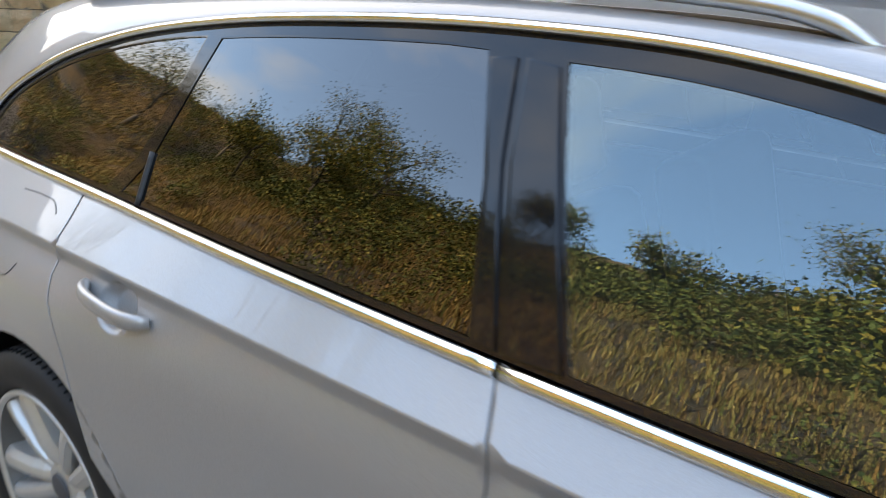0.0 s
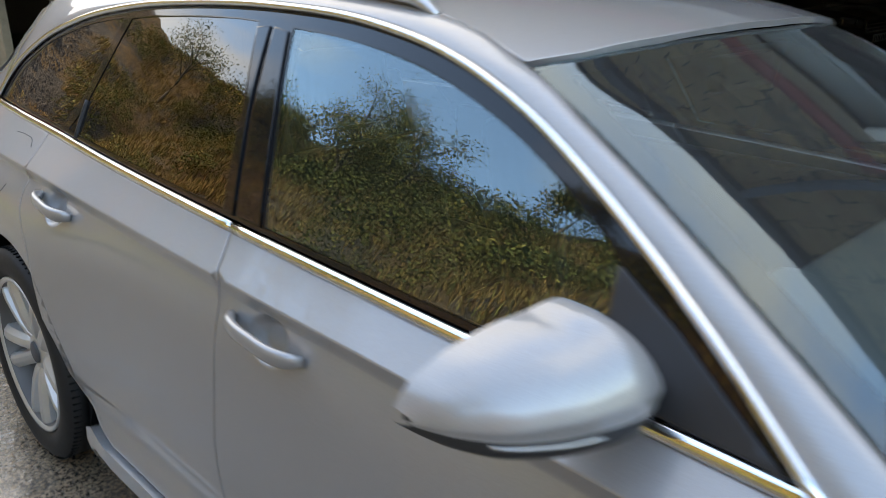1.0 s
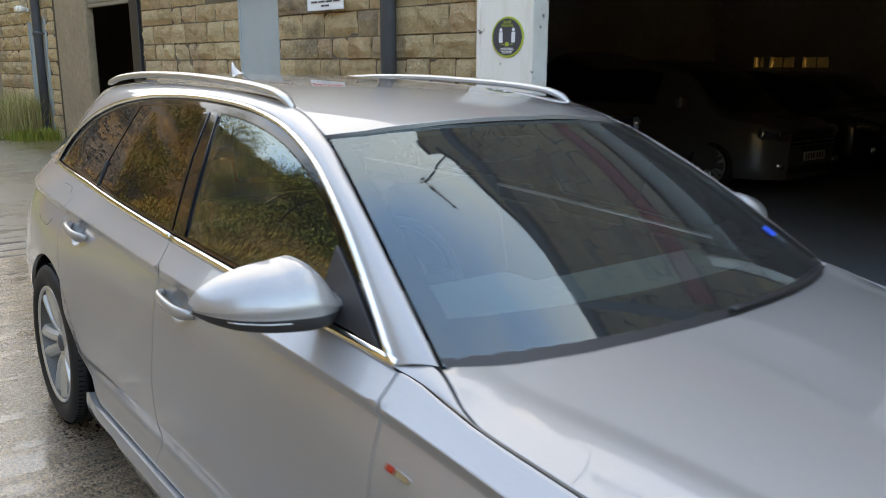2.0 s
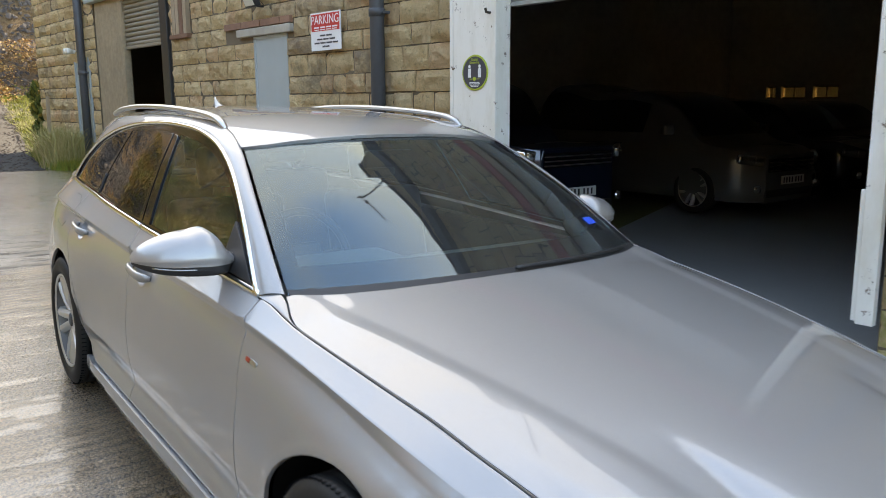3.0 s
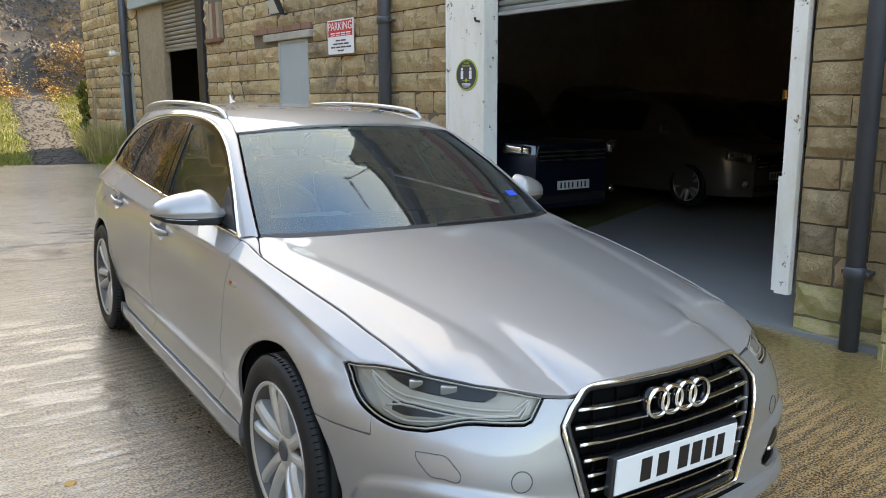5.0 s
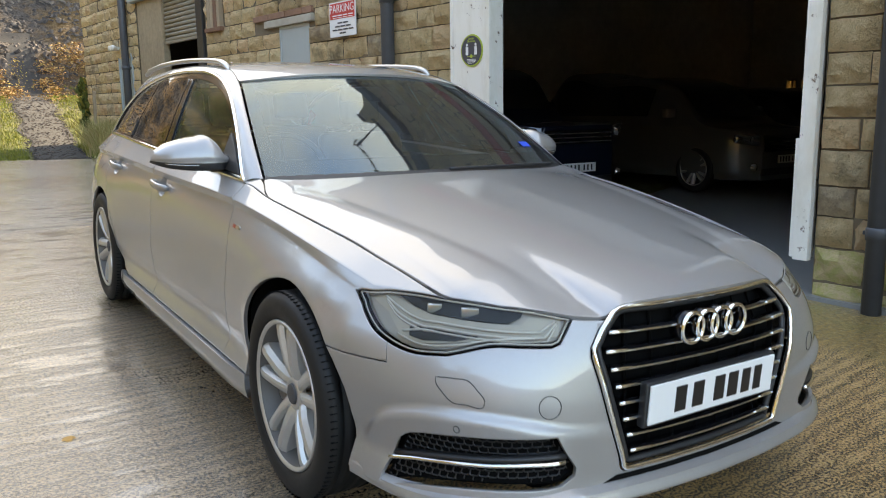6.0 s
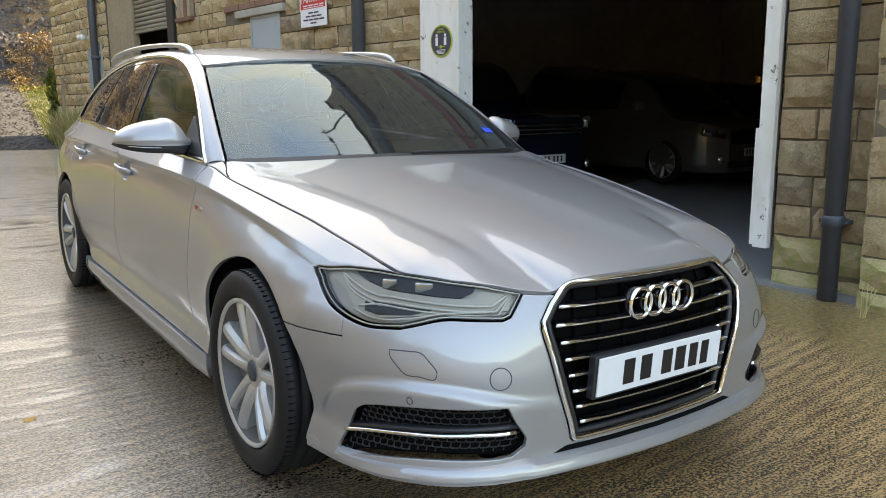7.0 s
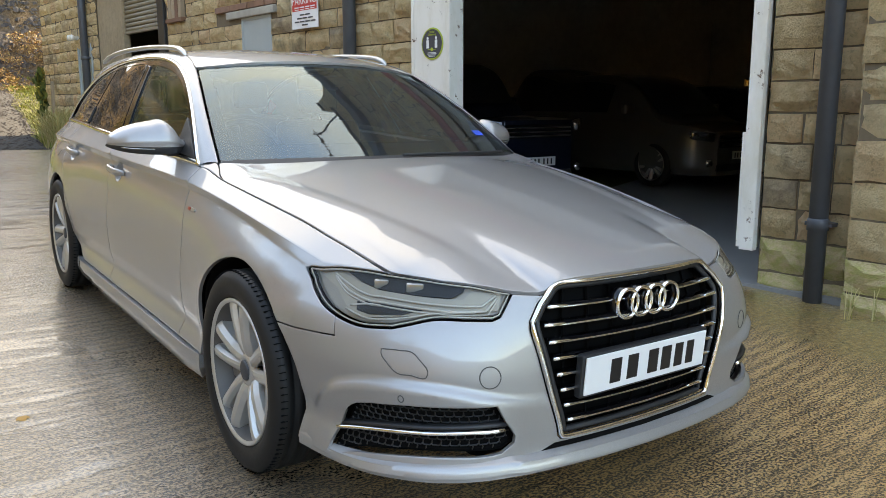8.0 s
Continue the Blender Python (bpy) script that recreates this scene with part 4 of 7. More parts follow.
# outlines on the skin, as s and z
HEADLAMP = smooth_line([(-0.314, 0.742), (-0.348, 0.720), (-0.455, 0.680), (-0.613, 0.643), (-0.743, 0.627), (-0.901, 0.632)], 24) + \
    smooth_line([(-0.959, 0.643), (-1.050, 0.660), (-1.143, 0.660), (-1.218, 0.658)], 10) + [(-1.239, 0.666), (-1.266, 0.723)] + \
    smooth_line([(-1.157, 0.743), (-1.005, 0.753), (-0.846, 0.757), (-0.665, 0.759), (-0.496, 0.756), (-0.397, 0.750), (-0.329, 0.747)], 24)
GRILLE = [(-1.350, 0.716), (-1.334, 0.694), (-1.316, 0.650), (-1.317, 0.628), (-1.384, 0.318), (-1.392, 0.307), (-1.405, 0.303)]
GRILLE_TOP = [(-1.364, 0.736), (-1.380, 0.746), (-1.402, 0.750)]
grille_outer = GRILLE_TOP[::-1] + GRILLE + over(GRILLE) + over(GRILLE_TOP[::-1])
FOG = smooth_line([(-0.604, 0.264), (-0.63, 0.318), (-0.66, 0.365), (-0.70, 0.405), (-0.74, 0.421)], 10) + \
    smooth_line([(-0.80, 0.430), (-0.95, 0.440), (-1.10, 0.441), (-1.215, 0.437)], 10) + [(-1.238, 0.387), (-1.262, 0.345), (-1.262, 0.325), (-1.232, 0.303)] + \
    smooth_line([(-1.20, 0.301), (-1.00, 0.303), (-0.85, 0.293), (-0.70, 0.276), (-0.64, 0.262)], 10)
SEAM = [(-0.276, 0.582), (-0.346, 0.582), (-0.462, 0.586), (-0.627, 0.591)]
bonnet_seam = [(y, belt_z(y)) for y in np.linspace(0.60, -0.36, 14)] + [(-0.461, 0.796), (-0.557, 0.7875), (-0.648, 0.7788), (-0.734, 0.7695), (-0.796, 0.7625), (-0.841, 0.757)]
front_seam = smooth_line([(0.672, 0.945), (0.664, 0.90), (0.652, 0.83), (0.638, 0.73), (0.640, 0.58), (0.675, 0.42), (0.705, 0.275)], 16)
mid_seam = smooth_line([(1.808, 0.984), (1.786, 0.92), (1.780, 0.80), (1.788, 0.62), (1.80, 0.42), (1.80, 0.275)], 12)
rear_seam = smooth_line([(2.868, 1.003), (2.858, 0.93), (2.858, 0.85), (2.775, 0.745), (2.692, 0.60), (2.640, 0.475), (2.575, 0.405), (2.49, 0.335), (2.40, 0.285), (2.36, 0.275)], 20)


def arch_line(arch, from_z, to_z, n):
    """Along a wheel opening from its tail side over the top to its nose side."""
    cy, cz, ry, rz = arch
    a0 = math.degrees(math.asin((from_z - cz) / rz))
    a1 = 180 - math.degrees(math.asin((to_z - cz) / rz))
    line = arc(cy, cz, ry, rz, a0, a1, n)
    return [(y if y > cy or arch is not ARCH_F else cy - ry * ((cy - y) / ry) ** 1.18, z) for y, z in line]


def rims(arch, from_z, to_z):
    """Lines along the flange of a wheel opening."""
    cy, cz, ry, rz = arch
    return [[(cy + (y - cy) * q, cz + (z - cz) * q) for y, z in arch_line(arch, from_z, to_z, 26)] for q in (1.035, 1.05, 1.065, 1.08, 1.10)]


fender = [(0.655, 0.947)] + bonnet_seam
fender += [p for p in HEADLAMP[34:][::1] if p[0] > -0.83]
fender += [p for p in HEADLAMP[:24] if p[0] > -0.610] + [(-0.622, 0.6414)] + SEAM[::-1]
fender += arch_line(ARCH_F, 0.275, 0.590, 24)[::-1][1:] + front_seam[::-1]
both("front_fender", CAR, "", fender, flank, PAINT, step=0.03, outward=(-1, -0.3, 0.3), lines=crease_lines(-0.9, 0.65) + rims(ARCH_F, 0.40, 0.60))

front_door = front_seam + mid_seam[::-1] + [(y, belt_z(y)) for y in np.linspace(1.75, 0.72, 14)]
DOORS = both("front_door", CAR, "", front_door, door_skin, PAINT, step=0.035, outward=(-1, 0, 0), lines=crease_lines(0.64, 1.80) + dish_lines())
rear_door = mid_seam + rear_seam[::-1] + [(y, belt_z(y)) for y in np.linspace(2.80, 1.86, 12)]
REAR_DOORS = both("rear_door", CAR, "", rear_door, door_skin, PAINT, step=0.035, outward=(-1, 0, 0), lines=crease_lines(1.80, 2.86) + dish_lines())
quarter = rear_seam[:-1] + arch_line(ARCH_R, 0.30, 0.405, 26)[::-1] + [(3.45, 0.30), (3.75, 0.32), (3.92, 0.36), (3.97, 0.50), (3.97, 0.80), (3.93, 0.985)] + \
    [(y, belt_z(y)) for y in np.linspace(3.85, 2.95, 10)]
both("rear_quarter", CAR, "", quarter, flank, PAINT, step=0.035, outward=(-1, 0, 0), lines=crease_lines(2.87, 3.95) + rims(ARCH_R, 0.42, 0.42))


def sill_skin(s, z):
    ends = step01(0.42, 0.62, s) * (1 - step01(2.36, 2.54, s))
    return skin(s, z, 0.001 + ends * (0.010 * step01(0.13, 0.18, z) + 0.005))


sill = [(0.445, 0.272), (2.42, 0.272), (2.49, 0.279), (2.528, 0.264), (2.528, 0.225), (2.49, 0.180), (2.42, 0.160), (0.50, 0.154), (0.455, 0.170), (0.440, 0.215)]
both("side_skirt", CAR, "", sill, sill_skin, PAINT, step=0.05, depth=0.05, outward=(-1, 0, -0.2))

# the bumper, cut out round lamps, grille and side intakes
right_half = SEAM + [(-0.622, 0.6414)] + [p for p in HEADLAMP if p[0] < -0.636 and p[1] < 0.7] + [(-1.266, 0.721), (-1.307, 0.717), (-1.346, 0.714)] + GRILLE
low = [(-1.61, 0.270), (-1.40, 0.268), (-1.15, 0.260), (-0.90, 0.252), (-0.70, 0.248), (-0.52, 0.246), (-0.393, 0.250)]
half_arch = [p for p in arch_line(ARCH_F, 0.30, 0.250, 30)[::-1] if p[0] < -0.30 and p[1] < 0.585]
bumper = right_half + over(right_half) + over(half_arch) + [(2 * MID - s, z) for s, z in low[::-1]] + low[1:-1] + half_arch
ledge_lines = [[(s, crease1(s) + d) for s in np.arange(-1.32, -0.45, 0.025)] for d in (-0.055, -0.038, -0.026, -0.014, -0.003, 0.008)]
ledge_lines += [over(line) for line in ledge_lines]
part("front_bumper", panel("front_bumper", bumper, bumper_skin, PAINT, holes=[FOG, over(FOG)], step=0.03, outward=(0, -1, 0.1), lines=ledge_lines), None, CAR)


# bonnet, its middle sunk a little between two creases
bonnet_mid = spline([-0.92, -0.87, -0.80, -0.70, -0.5, -0.2, 0.1, 0.4, 0.62], [0.727, 0.748, 0.776, 0.806, 0.850, 0.900, 0.940, 0.975, 0.992])


LIP_SKIN = [(-0.866, 0.759), (-0.956, 0.757), (-1.057, 0.751), (-1.158, 0.7445), (-1.259, 0.729), (-1.317, 0.722), (-1.350, 0.722)]
lip_pts = [(0.0, -0.862, 0.757), (0.10, -0.860, 0.757), (0.20, -0.853, 0.756), (0.28, -0.842, 0.752), (0.325, -0.834, 0.744)] + \
    [(-skin(s_, z_)[0], skin(s_, z_)[1], z_) for s_, z_ in LIP_SKIN[::-1]] + [(0.72, -0.50, belt_z(-0.50))]
lip_pts = [p for k, p in enumerate(lip_pts) if k == 0 or p[0] > lip_pts[k - 1][0] + 0.004]
lip_x = [p[0] for p in lip_pts]
lip_y = spline(lip_x, [p[1] for p in lip_pts])


def bonnet_base(a, y):
    m, edge = bonnet_mid(y), belt_z(y)
    return m - (m - edge) * (a / belt_w(y)) ** 2.3


lip_fix = spline(lip_x, [z_ - bonnet_base(a_, y_) for a_, y_, z_ in lip_pts[:-1]] + [0.0])


def bonnet_z(x, y):
    w, a = belt_w(y), abs(x)
    m, edge = bonnet_mid(y), belt_z(y) + 0.018 * step01(0.42, 0.6, y)
    xc = 0.40 + (y + 0.84) * 0.185
    dome = -0.006 * step01(-0.84, -0.42, y) * (1 - 0.5 * step01(0.2, 0.6, y))
    fix = lip_fix(min(a, 0.72)) * (1 - step01(0.0, 0.45, y - lip_y(min(a, 0.72))))
    return m + fix - (m - edge) * (a / w) ** 2.3 - dome * step01(xc - 0.012, xc + 0.050, a) + dome * step01(xc + 0.05, w, a)


bonnet_lines = [[(sgn * (0.40 + (y + 0.84) * 0.185 + d), y) for y in np.arange(-0.86, 0.58, 0.03)] for sgn in (-1, 1) for d in (-0.03, -0.010, 0.004, 0.02, 0.036, 0.052, 0.09)]


def bonnet_edge(y):
    return belt_w(y) - 0.004 - 0.036 * step01(0.44, 0.61, y)


edge_b = [(-bonnet_edge(y) - 0.002, y) for y in np.linspace(0.590, -0.56, 24)]
lamp_b = [(-x, y) for x, y, z in lip_pts[-2:0:-1]]
rear_b = [(-0.72, 0.588), (-0.70, 0.576), (-0.6, 0.535), (-0.45, 0.49), (-0.3, 0.46), (-0.15, 0.443)]
half_b = rear_b[::-1] + [p for p in edge_b if p[1] > lip_pts[-2][1] + 0.01] + lamp_b
bonnet = half_b + [(0, lip_pts[0][1])] + [(-x, y) for x, y in half_b[::-1]] + [(0, 0.437)]


def fender_top(u, v):
    """The strip of the fender between its shoulder and the bonnet, up to the pillar's foot."""
    yo, yi = -0.50 + 1.192 * u, -0.50 + 1.106 * u
    xi = bonnet_edge(yi) + 0.0035
    a = Vector((-belt_w(yo) - 0.001, yo, belt_z(yo) + 0.0005))
    b = Vector((-xi, yi, bonnet_z(xi, yi) + 0.001))
    return a.lerp(b, v) + Vector((0, 0, 0.002 * math.sin(math.pi * v) - 0.012 * step01(0.9, 1.0, v)))


part("bonnet", panel("bonnet", bonnet, lambda x, y: Vector((x, y, bonnet_z(x, y))), PAINT, step=0.035, outward=(0, 0, 1), lines=bonnet_lines), None, CAR)

# pillars and roof sides: one loft from the windows' top edge to the edge of screen and roof
fo = [spline(range(len(FRAME)), [f[k] for f in FRAME]) for k in range(5)]


def frame_edge(t):
    """Outer and inner edge, t from 0 (foot of the screen) to 1 (tail)."""
    k = t * (len(FRAME) - 1)
    y, z = fo[0](k), fo[1](k)
    return Vector((-side_w(y, z), y, z)), Vector((-fo[2](k), fo[3](k), fo[4](k)))


def frame_skin(u, v):
    a, b = frame_edge(u)
    bulge = Vector((-0.6, -0.25 * (1 - step01(0.2, 0.5, u)), 0.75)).normalized() * (0.010 * math.sin(math.pi * v) ** 0.8)
    return a.lerp(b, v) + bulge


def mirrored(me, name):
    """The same mesh on the other side of the car."""
    n = [Vector(v.normal) for v in me.vertices]
    if me.has_custom_normals:
        acc = [Vector() for _ in me.vertices]
        for lp, c in zip(me.loops, me.corner_normals):
            acc[lp.vertex_index] += Vector(c.vector)
        n = [a.normalized() for a in acc]
    return data_mesh(name, [(-v.co.x, v.co.y, v.co.z) for v in me.vertices], [tuple(p.vertices)[::-1] for p in me.polygons], me.materials[0], [(-a.x, a.y, a.z) for a in n])


def pair(name, me, parent, label=""):
    return [part(name, me, None, parent, label), part(name, mirrored(me, name), None, parent, label)]


pair("fender_top", grid_mesh("fender_top", fender_top, 50, 10, PAINT, flip=True), CAR)
pair("roof_frame", grid_mesh("roof_frame", frame_skin, 60, 8, PAINT, flip=True), CAR)

# roof
roof_mid = spline([1.12, 1.3, 1.6, 2.0, 2.5, 3.0, 3.4, 3.72], [1.368, 1.405, 1.436, 1.448, 1.446, 1.430, 1.398, 1.348])
edge_y = [f[3] for f in FRAME]
roof_edge_x, roof_edge_z = spline(edge_y, [f[2] for f in FRAME]), spline(edge_y, [f[4] for f in FRAME])


def roof_skin(x, y):
    w, ze = roof_edge_x(y), roof_edge_z(y)
    m = max(roof_mid(y), ze)
    return Vector((x, y, m - (m - ze) * (abs(x) / w) ** 2.6))


roof_front = [(-0.585, 1.285), (-0.5, 1.243), (-0.35, 1.198), (-0.18, 1.172)]
roof_side = [(-roof_edge_x(y), y) for y in np.linspace(3.45, 1.31, 26)]
half_r = roof_front[::-1] + roof_side[::-1]
roof = half_r + [(-0.44, 3.66), (-0.2, 3.70), (0.2, 3.70), (0.44, 3.66)] + [(-x, y) for x, y in half_r[::-1]] + [(0, 1.164)]
part("roof", panel("roof", roof, roof_skin, PAINT, step=0.05, outward=(0, 0, 1), gap=0.001), None, CAR)

# windscreen, with its dark printed border
screen_edge = [Vector((-f[2], f[3], f[4])) for f in FRAME[:5]]
sx, sy, sz = (spline(range(5), [p[i] for p in screen_edge]) for i in range(3))


def screen(u, v, out=0.0):
    """u across from right (0) to left (1), v from the scuttle (0) to the roof (1)."""
    k, a = 4 * v, 2 * u - 1
    x, y, z = sx(k) + 0.012, sy(k), sz(k)
    bow = 1 - abs(a) ** 2.4
    return Vector((-x * a, y - (0.155 - 0.045 * v) * bow - 0.4 * out, z + (0.012 + 0.026 * v) * bow + out - 0.004))


part("windscreen", grid_mesh("windscreen", lambda u, v: screen(u, v), 40, 24, GLASS_SCREEN), None, CAR, "clear tinted windscreen")
border = bmesh.new()
rim_o, rim_i = [], []
path = [(0, v / 20) for v in range(20)] + [(u / 30, 1) for u in range(30)] + [(1, 1 - v / 20) for v in range(20)] + [(1 - u / 30, 0) for u in range(30)]
for u, v in path:
    rim_o.append(border.verts.new(screen(u, v, -0.004)))
    rim_i.append(border.verts.new(screen(min(max(u, 0.036), 0.964), min(max(v, 0.155), 0.945), -0.004)))
for k in range(len(path)):
    j = (k + 1) % len(path)
    border.faces.new((rim_o[k], rim_o[j], rim_i[j], rim_i[k]))
bmesh.ops.recalc_face_normals(border, faces=border.faces[:])
part("screen_border", border, GLOSS_BLACK, CAR, smooth=True)
scuttle = grid_mesh("scuttle", lambda u, v: screen(u, 0.03).lerp(Vector((screen(u, 0)[0] * 1.0, screen(u, 0)[1] - 0.07, screen(u, 0)[2] - 0.035)), v), 24, 2, BLACK, flip=False)
part("scuttle", scuttle, None, CAR, "black plastic scuttle panel")


# side windows
def pane(s, z, out=-0.006):
    return skin(s, z, out)


def frame_low(y):
    return belt_z(y) + 0.018


def top_edge(y0, y1, n, d):
    return [(y, frame_z(y) - d) for y in np.linspace(y0, y1, n)]


def waist(y0, y1, n, d=0.010):
    return [(y, frame_low(y) + d) for y in np.linspace(y0, y1, n)]


front_glass = waist(1.66, 0.985, 14) + [(1.005, 1.118)] + top_edge(1.03, 1.845, 20, 0.040) + [(1.800, 1.22), (1.716, frame_low(1.716) + 0.010)]
rear_glass = waist(2.69, 1.865, 14) + [ (1.915, 1.20), (1.975, frame_z(1.975) - 0.036)] + top_edge(2.05, 2.572, 12, 0.034) + [(2.622, 1.20), (2.668, 1.10), (2.738, frame_low(2.738) + 0.010)]
quarter_glass = waist(3.42, 2.80, 14, 0.008) + [(2.712, 1.10), (2.663, 1.20), (2.620, frame_z(2.615) - 0.030)] + top_edge(2.68, 3.36, 18, 0.028) + [(3.47, frame_low(3.47) + 0.008)]
for name, line, mt, label in (("door_window", front_glass, GLASS_FRONT, "lightly tinted front door glass"), ("door_window", rear_glass, GLASS_DARK, "dark privacy glass"), ("quarter_window", quarter_glass, GLASS_DARK, "dark privacy glass")):
    both(name, CAR, label, line, pane, mt, step=0.06, depth=0.003, gap=0.0, rounding=0.0, outward=(-1, 0, 0.4))
frame_hole = [(0.70, 0.957)] + top_edge(0.72, 3.52, 60, 0.004) + [(y, frame_low(y)) for y in np.linspace(3.50, 0.72, 40)]
both("window_frame", CAR, "black window frame", frame_hole, lambda s, z: skin(s, z, -0.004), GLOSS_BLACK,
     holes=[front_glass, rear_glass, quarter_glass], step=0.05, depth=0.02, gap=0.0, rounding=0.08, outward=(-1, 0, 0.4))
sail = [(0.735, 0.968), (0.985, frame_low(0.985) + 0.004), (1.003, 1.125), (0.90, 1.072)]
both("mirror_sail", CAR, "black plastic mirror sail", sail, lambda s, z: skin(s, z, 0.004), BLACK, step=0.05, depth=0.008, outward=(-1, 0, 0.4))
for line in ([(1.722, frame_low(1.7) + 0.008), (1.808, frame_low(1.8) + 0.006), (1.880, 1.22), (1.908, 1.350), (1.853, 1.344), (1.803, 1.22)],
             [(1.818, frame_low(1.8) + 0.006), (1.860, frame_low(1.86) + 0.006), (1.910, 1.20), (1.968, 1.346), (1.920, 1.350), (1.890, 1.22)]):
    both("pillar_cover", CAR, "gloss black pillar cover", line, lambda s, z: skin(s, z, 0.001), GLOSS_BLACK, step=0.05, depth=0.004, rounding=0.2, outward=(-1, 0, 0.4))

divider = as_mesh("window_divider", tube_bm([skin(2.667, z, -0.004) for z in np.linspace(frame_low(2.667), 1.115, 8)], 0.006, 6), SEAL)
pair("window_divider", divider, CAR)

# bright trim: along the waist, joined at the doors, and round the top
for y0, y1 in ((0.685, 1.802), (1.812, 3.52)):
    pts = [skin(y, belt_z(y) + 0.008, 0.004) for y in np.linspace(y0, y1, 30)]
    bm = tube_bm(pts, 0.006, 8, flat=1.9, up=(0.35, 0, 1))
    me = bpy.data.meshes.new("waist_trim")
    bm.to_mesh(me)
    bm.free()
    me.materials.append(CHROME)
    me.polygons.foreach_set("use_smooth", [True] * len(me.polygons))
    pair("waist_trim", me, CAR, "bright chrome trim strip")
top_pts = [skin(y, z, 0.004) for y, z in smooth_line([(0.690, 0.952)] + [(f[0], f[1] - 0.002) for f in FRAME[1:-1]] + [(3.525, 1.0)], 70)]
bm = tube_bm(top_pts, 0.0085, 8, flat=1.0)
me = bpy.data.meshes.new("window_trim")
bm.to_mesh(me)
bm.free()
me.materials.append(CHROME)
me.polygons.foreach_set("use_smooth", [True] * len(me.polygons))
pair("window_trim", me, CAR, "bright chrome trim strip")

# roof rails and aerial
rail = [(-0.556, 1.505, 1.388), (-0.556, 1.56, 1.414), (-0.553, 1.66, 1.430), (-0.548, 1.9, 1.441), (-0.545, 2.3, 1.445), (-0.542, 2.7, 1.435), (-0.538, 3.0, 1.413), (-0.533, 3.14, 1.391), (-0.53, 3.20, 1.378)]
rx, ry, rz = (spline(range(len(rail)), [p[i] for p in rail]) for i in range(3))
rail_pts = [(rx(k), ry(k), rz(k)) for k in np.linspace(0, len(rail) - 1, 50)]
bm = tube_bm(rail_pts, 0.017, 10, flat=0.72, taper=[0.55 + 0.45 * min(1, k / 5, (49 - k) / 5) for k in range(50)])
me = bpy.data.meshes.new("roof_rail")
bm.to_mesh(me)
bm.free()
me.materials.append(SATIN)
me.polygons.foreach_set("use_smooth", [True] * len(me.polygons))
pair("roof_rail", me, CAR, "satin aluminium roof rail")
fin = bmesh.new()
for y, h, w in ((2.98, 0.0, 0.004), (3.02, 0.012, 0.018), (3.07, 0.030, 0.016), (3.10, 0.058, 0.008), (3.115, 0.060, 0.006), (3.12, 0.02, 0.012), (3.13, 0.0, 0.01)):
    zr = roof_skin(0, y)[2] - 0.003
    fin.verts.new((-w, y, zr)), fin.verts.new((-w * 0.35, y, zr + h + 0.001)), fin.verts.new((w * 0.35, y, zr + h + 0.001)), fin.verts.new((w, y, zr))
fin.verts.ensure_lookup_table()
for k in range(6):
    for i in range(3):
        fin.faces.new([fin.verts[j] for j in (4 * k + i, 4 * k + i + 1, 4 * k + i + 5, 4 * k + i + 4)])
bmesh.ops.recalc_face_normals(fin, faces=fin.faces[:])
part("aerial", fin, PAINT, CAR, "shark-fin roof aerial", smooth=True)


# ---- the car's grille, lamps, wheels, mirrors and cabin ----
def line_bm(pts, out, radius, sides=6, flat=1.0, closed=False, surf=None, taper=None):
    """A thin bar along s, z points of the skin."""
    return tube_bm([surf(s, z) if surf else skin(s, z, out) for s, z in pts], radius, sides, flat, closed=closed, taper=taper)


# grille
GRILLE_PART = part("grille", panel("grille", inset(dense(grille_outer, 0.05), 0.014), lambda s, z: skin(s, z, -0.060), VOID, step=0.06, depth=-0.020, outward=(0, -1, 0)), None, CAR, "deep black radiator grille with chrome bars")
frame_loop = dense(inset(dense(grille_outer, 0.05), 0.007), 0.03)
part("grille_frame", line_bm(frame_loop, 0.003, 0.0080, 10, closed=True), CHROME, GRILLE_PART, "satin silver grille surround", smooth=True)
part("grille_frame", line_bm(dense(inset(dense(grille_outer, 0.05), 0.020), 0.03), -0.016, 0.010, 8, closed=True), BLACK, GRILLE_PART, "black inner surround", smooth=True)


def grille_half(z):
    """How far the opening reaches from the middle at a height."""
    return np.interp(z, [0.303, 0.64, 0.70, 0.741], [0.211, 0.276, 0.266, 0.225])


for k in range(8):
    z = 0.682 - 0.0465 * k
    h = grille_half(z) - 0.018
    ss = np.linspace(MID - h, MID + h, 25)
    pts = [skin(s, z, -0.022) for s in ss]
    part("grille_bar", tube_bm(pts, 0.020, 6, flat=0.28, up=(0, 0, 1)), GLOSS_BLACK, GRILLE_PART)
    part("grille_bar", tube_bm([skin(s, z - 0.003, -0.003) for s in ss], 0.0036, 6, flat=0.9), CHROME, GRILLE_PART, "thin chrome bar", smooth=True)
    for side in (-1, 1):
        tip = [skin(MID + side * (h - d), z - 0.001, -0.005) for d in np.linspace(0, 0.055, 6)]
        part("bar_end", tube_bm(tip, 0.0085, 8, flat=0.75, taper=[0.9, 1, 0.95, 0.85, 0.7, 0.45]), CHROME, GRILLE_PART, "chrome bar end", smooth=True)
for k in range(-3, 4):
    s = MID + 0.066 * k
    part("grille_strut", tube_bm([skin(s, z, -0.05) for z in np.linspace(0.32, 0.725, 5)], 0.005, 4), VOID, GRILLE_PART)
badge = []
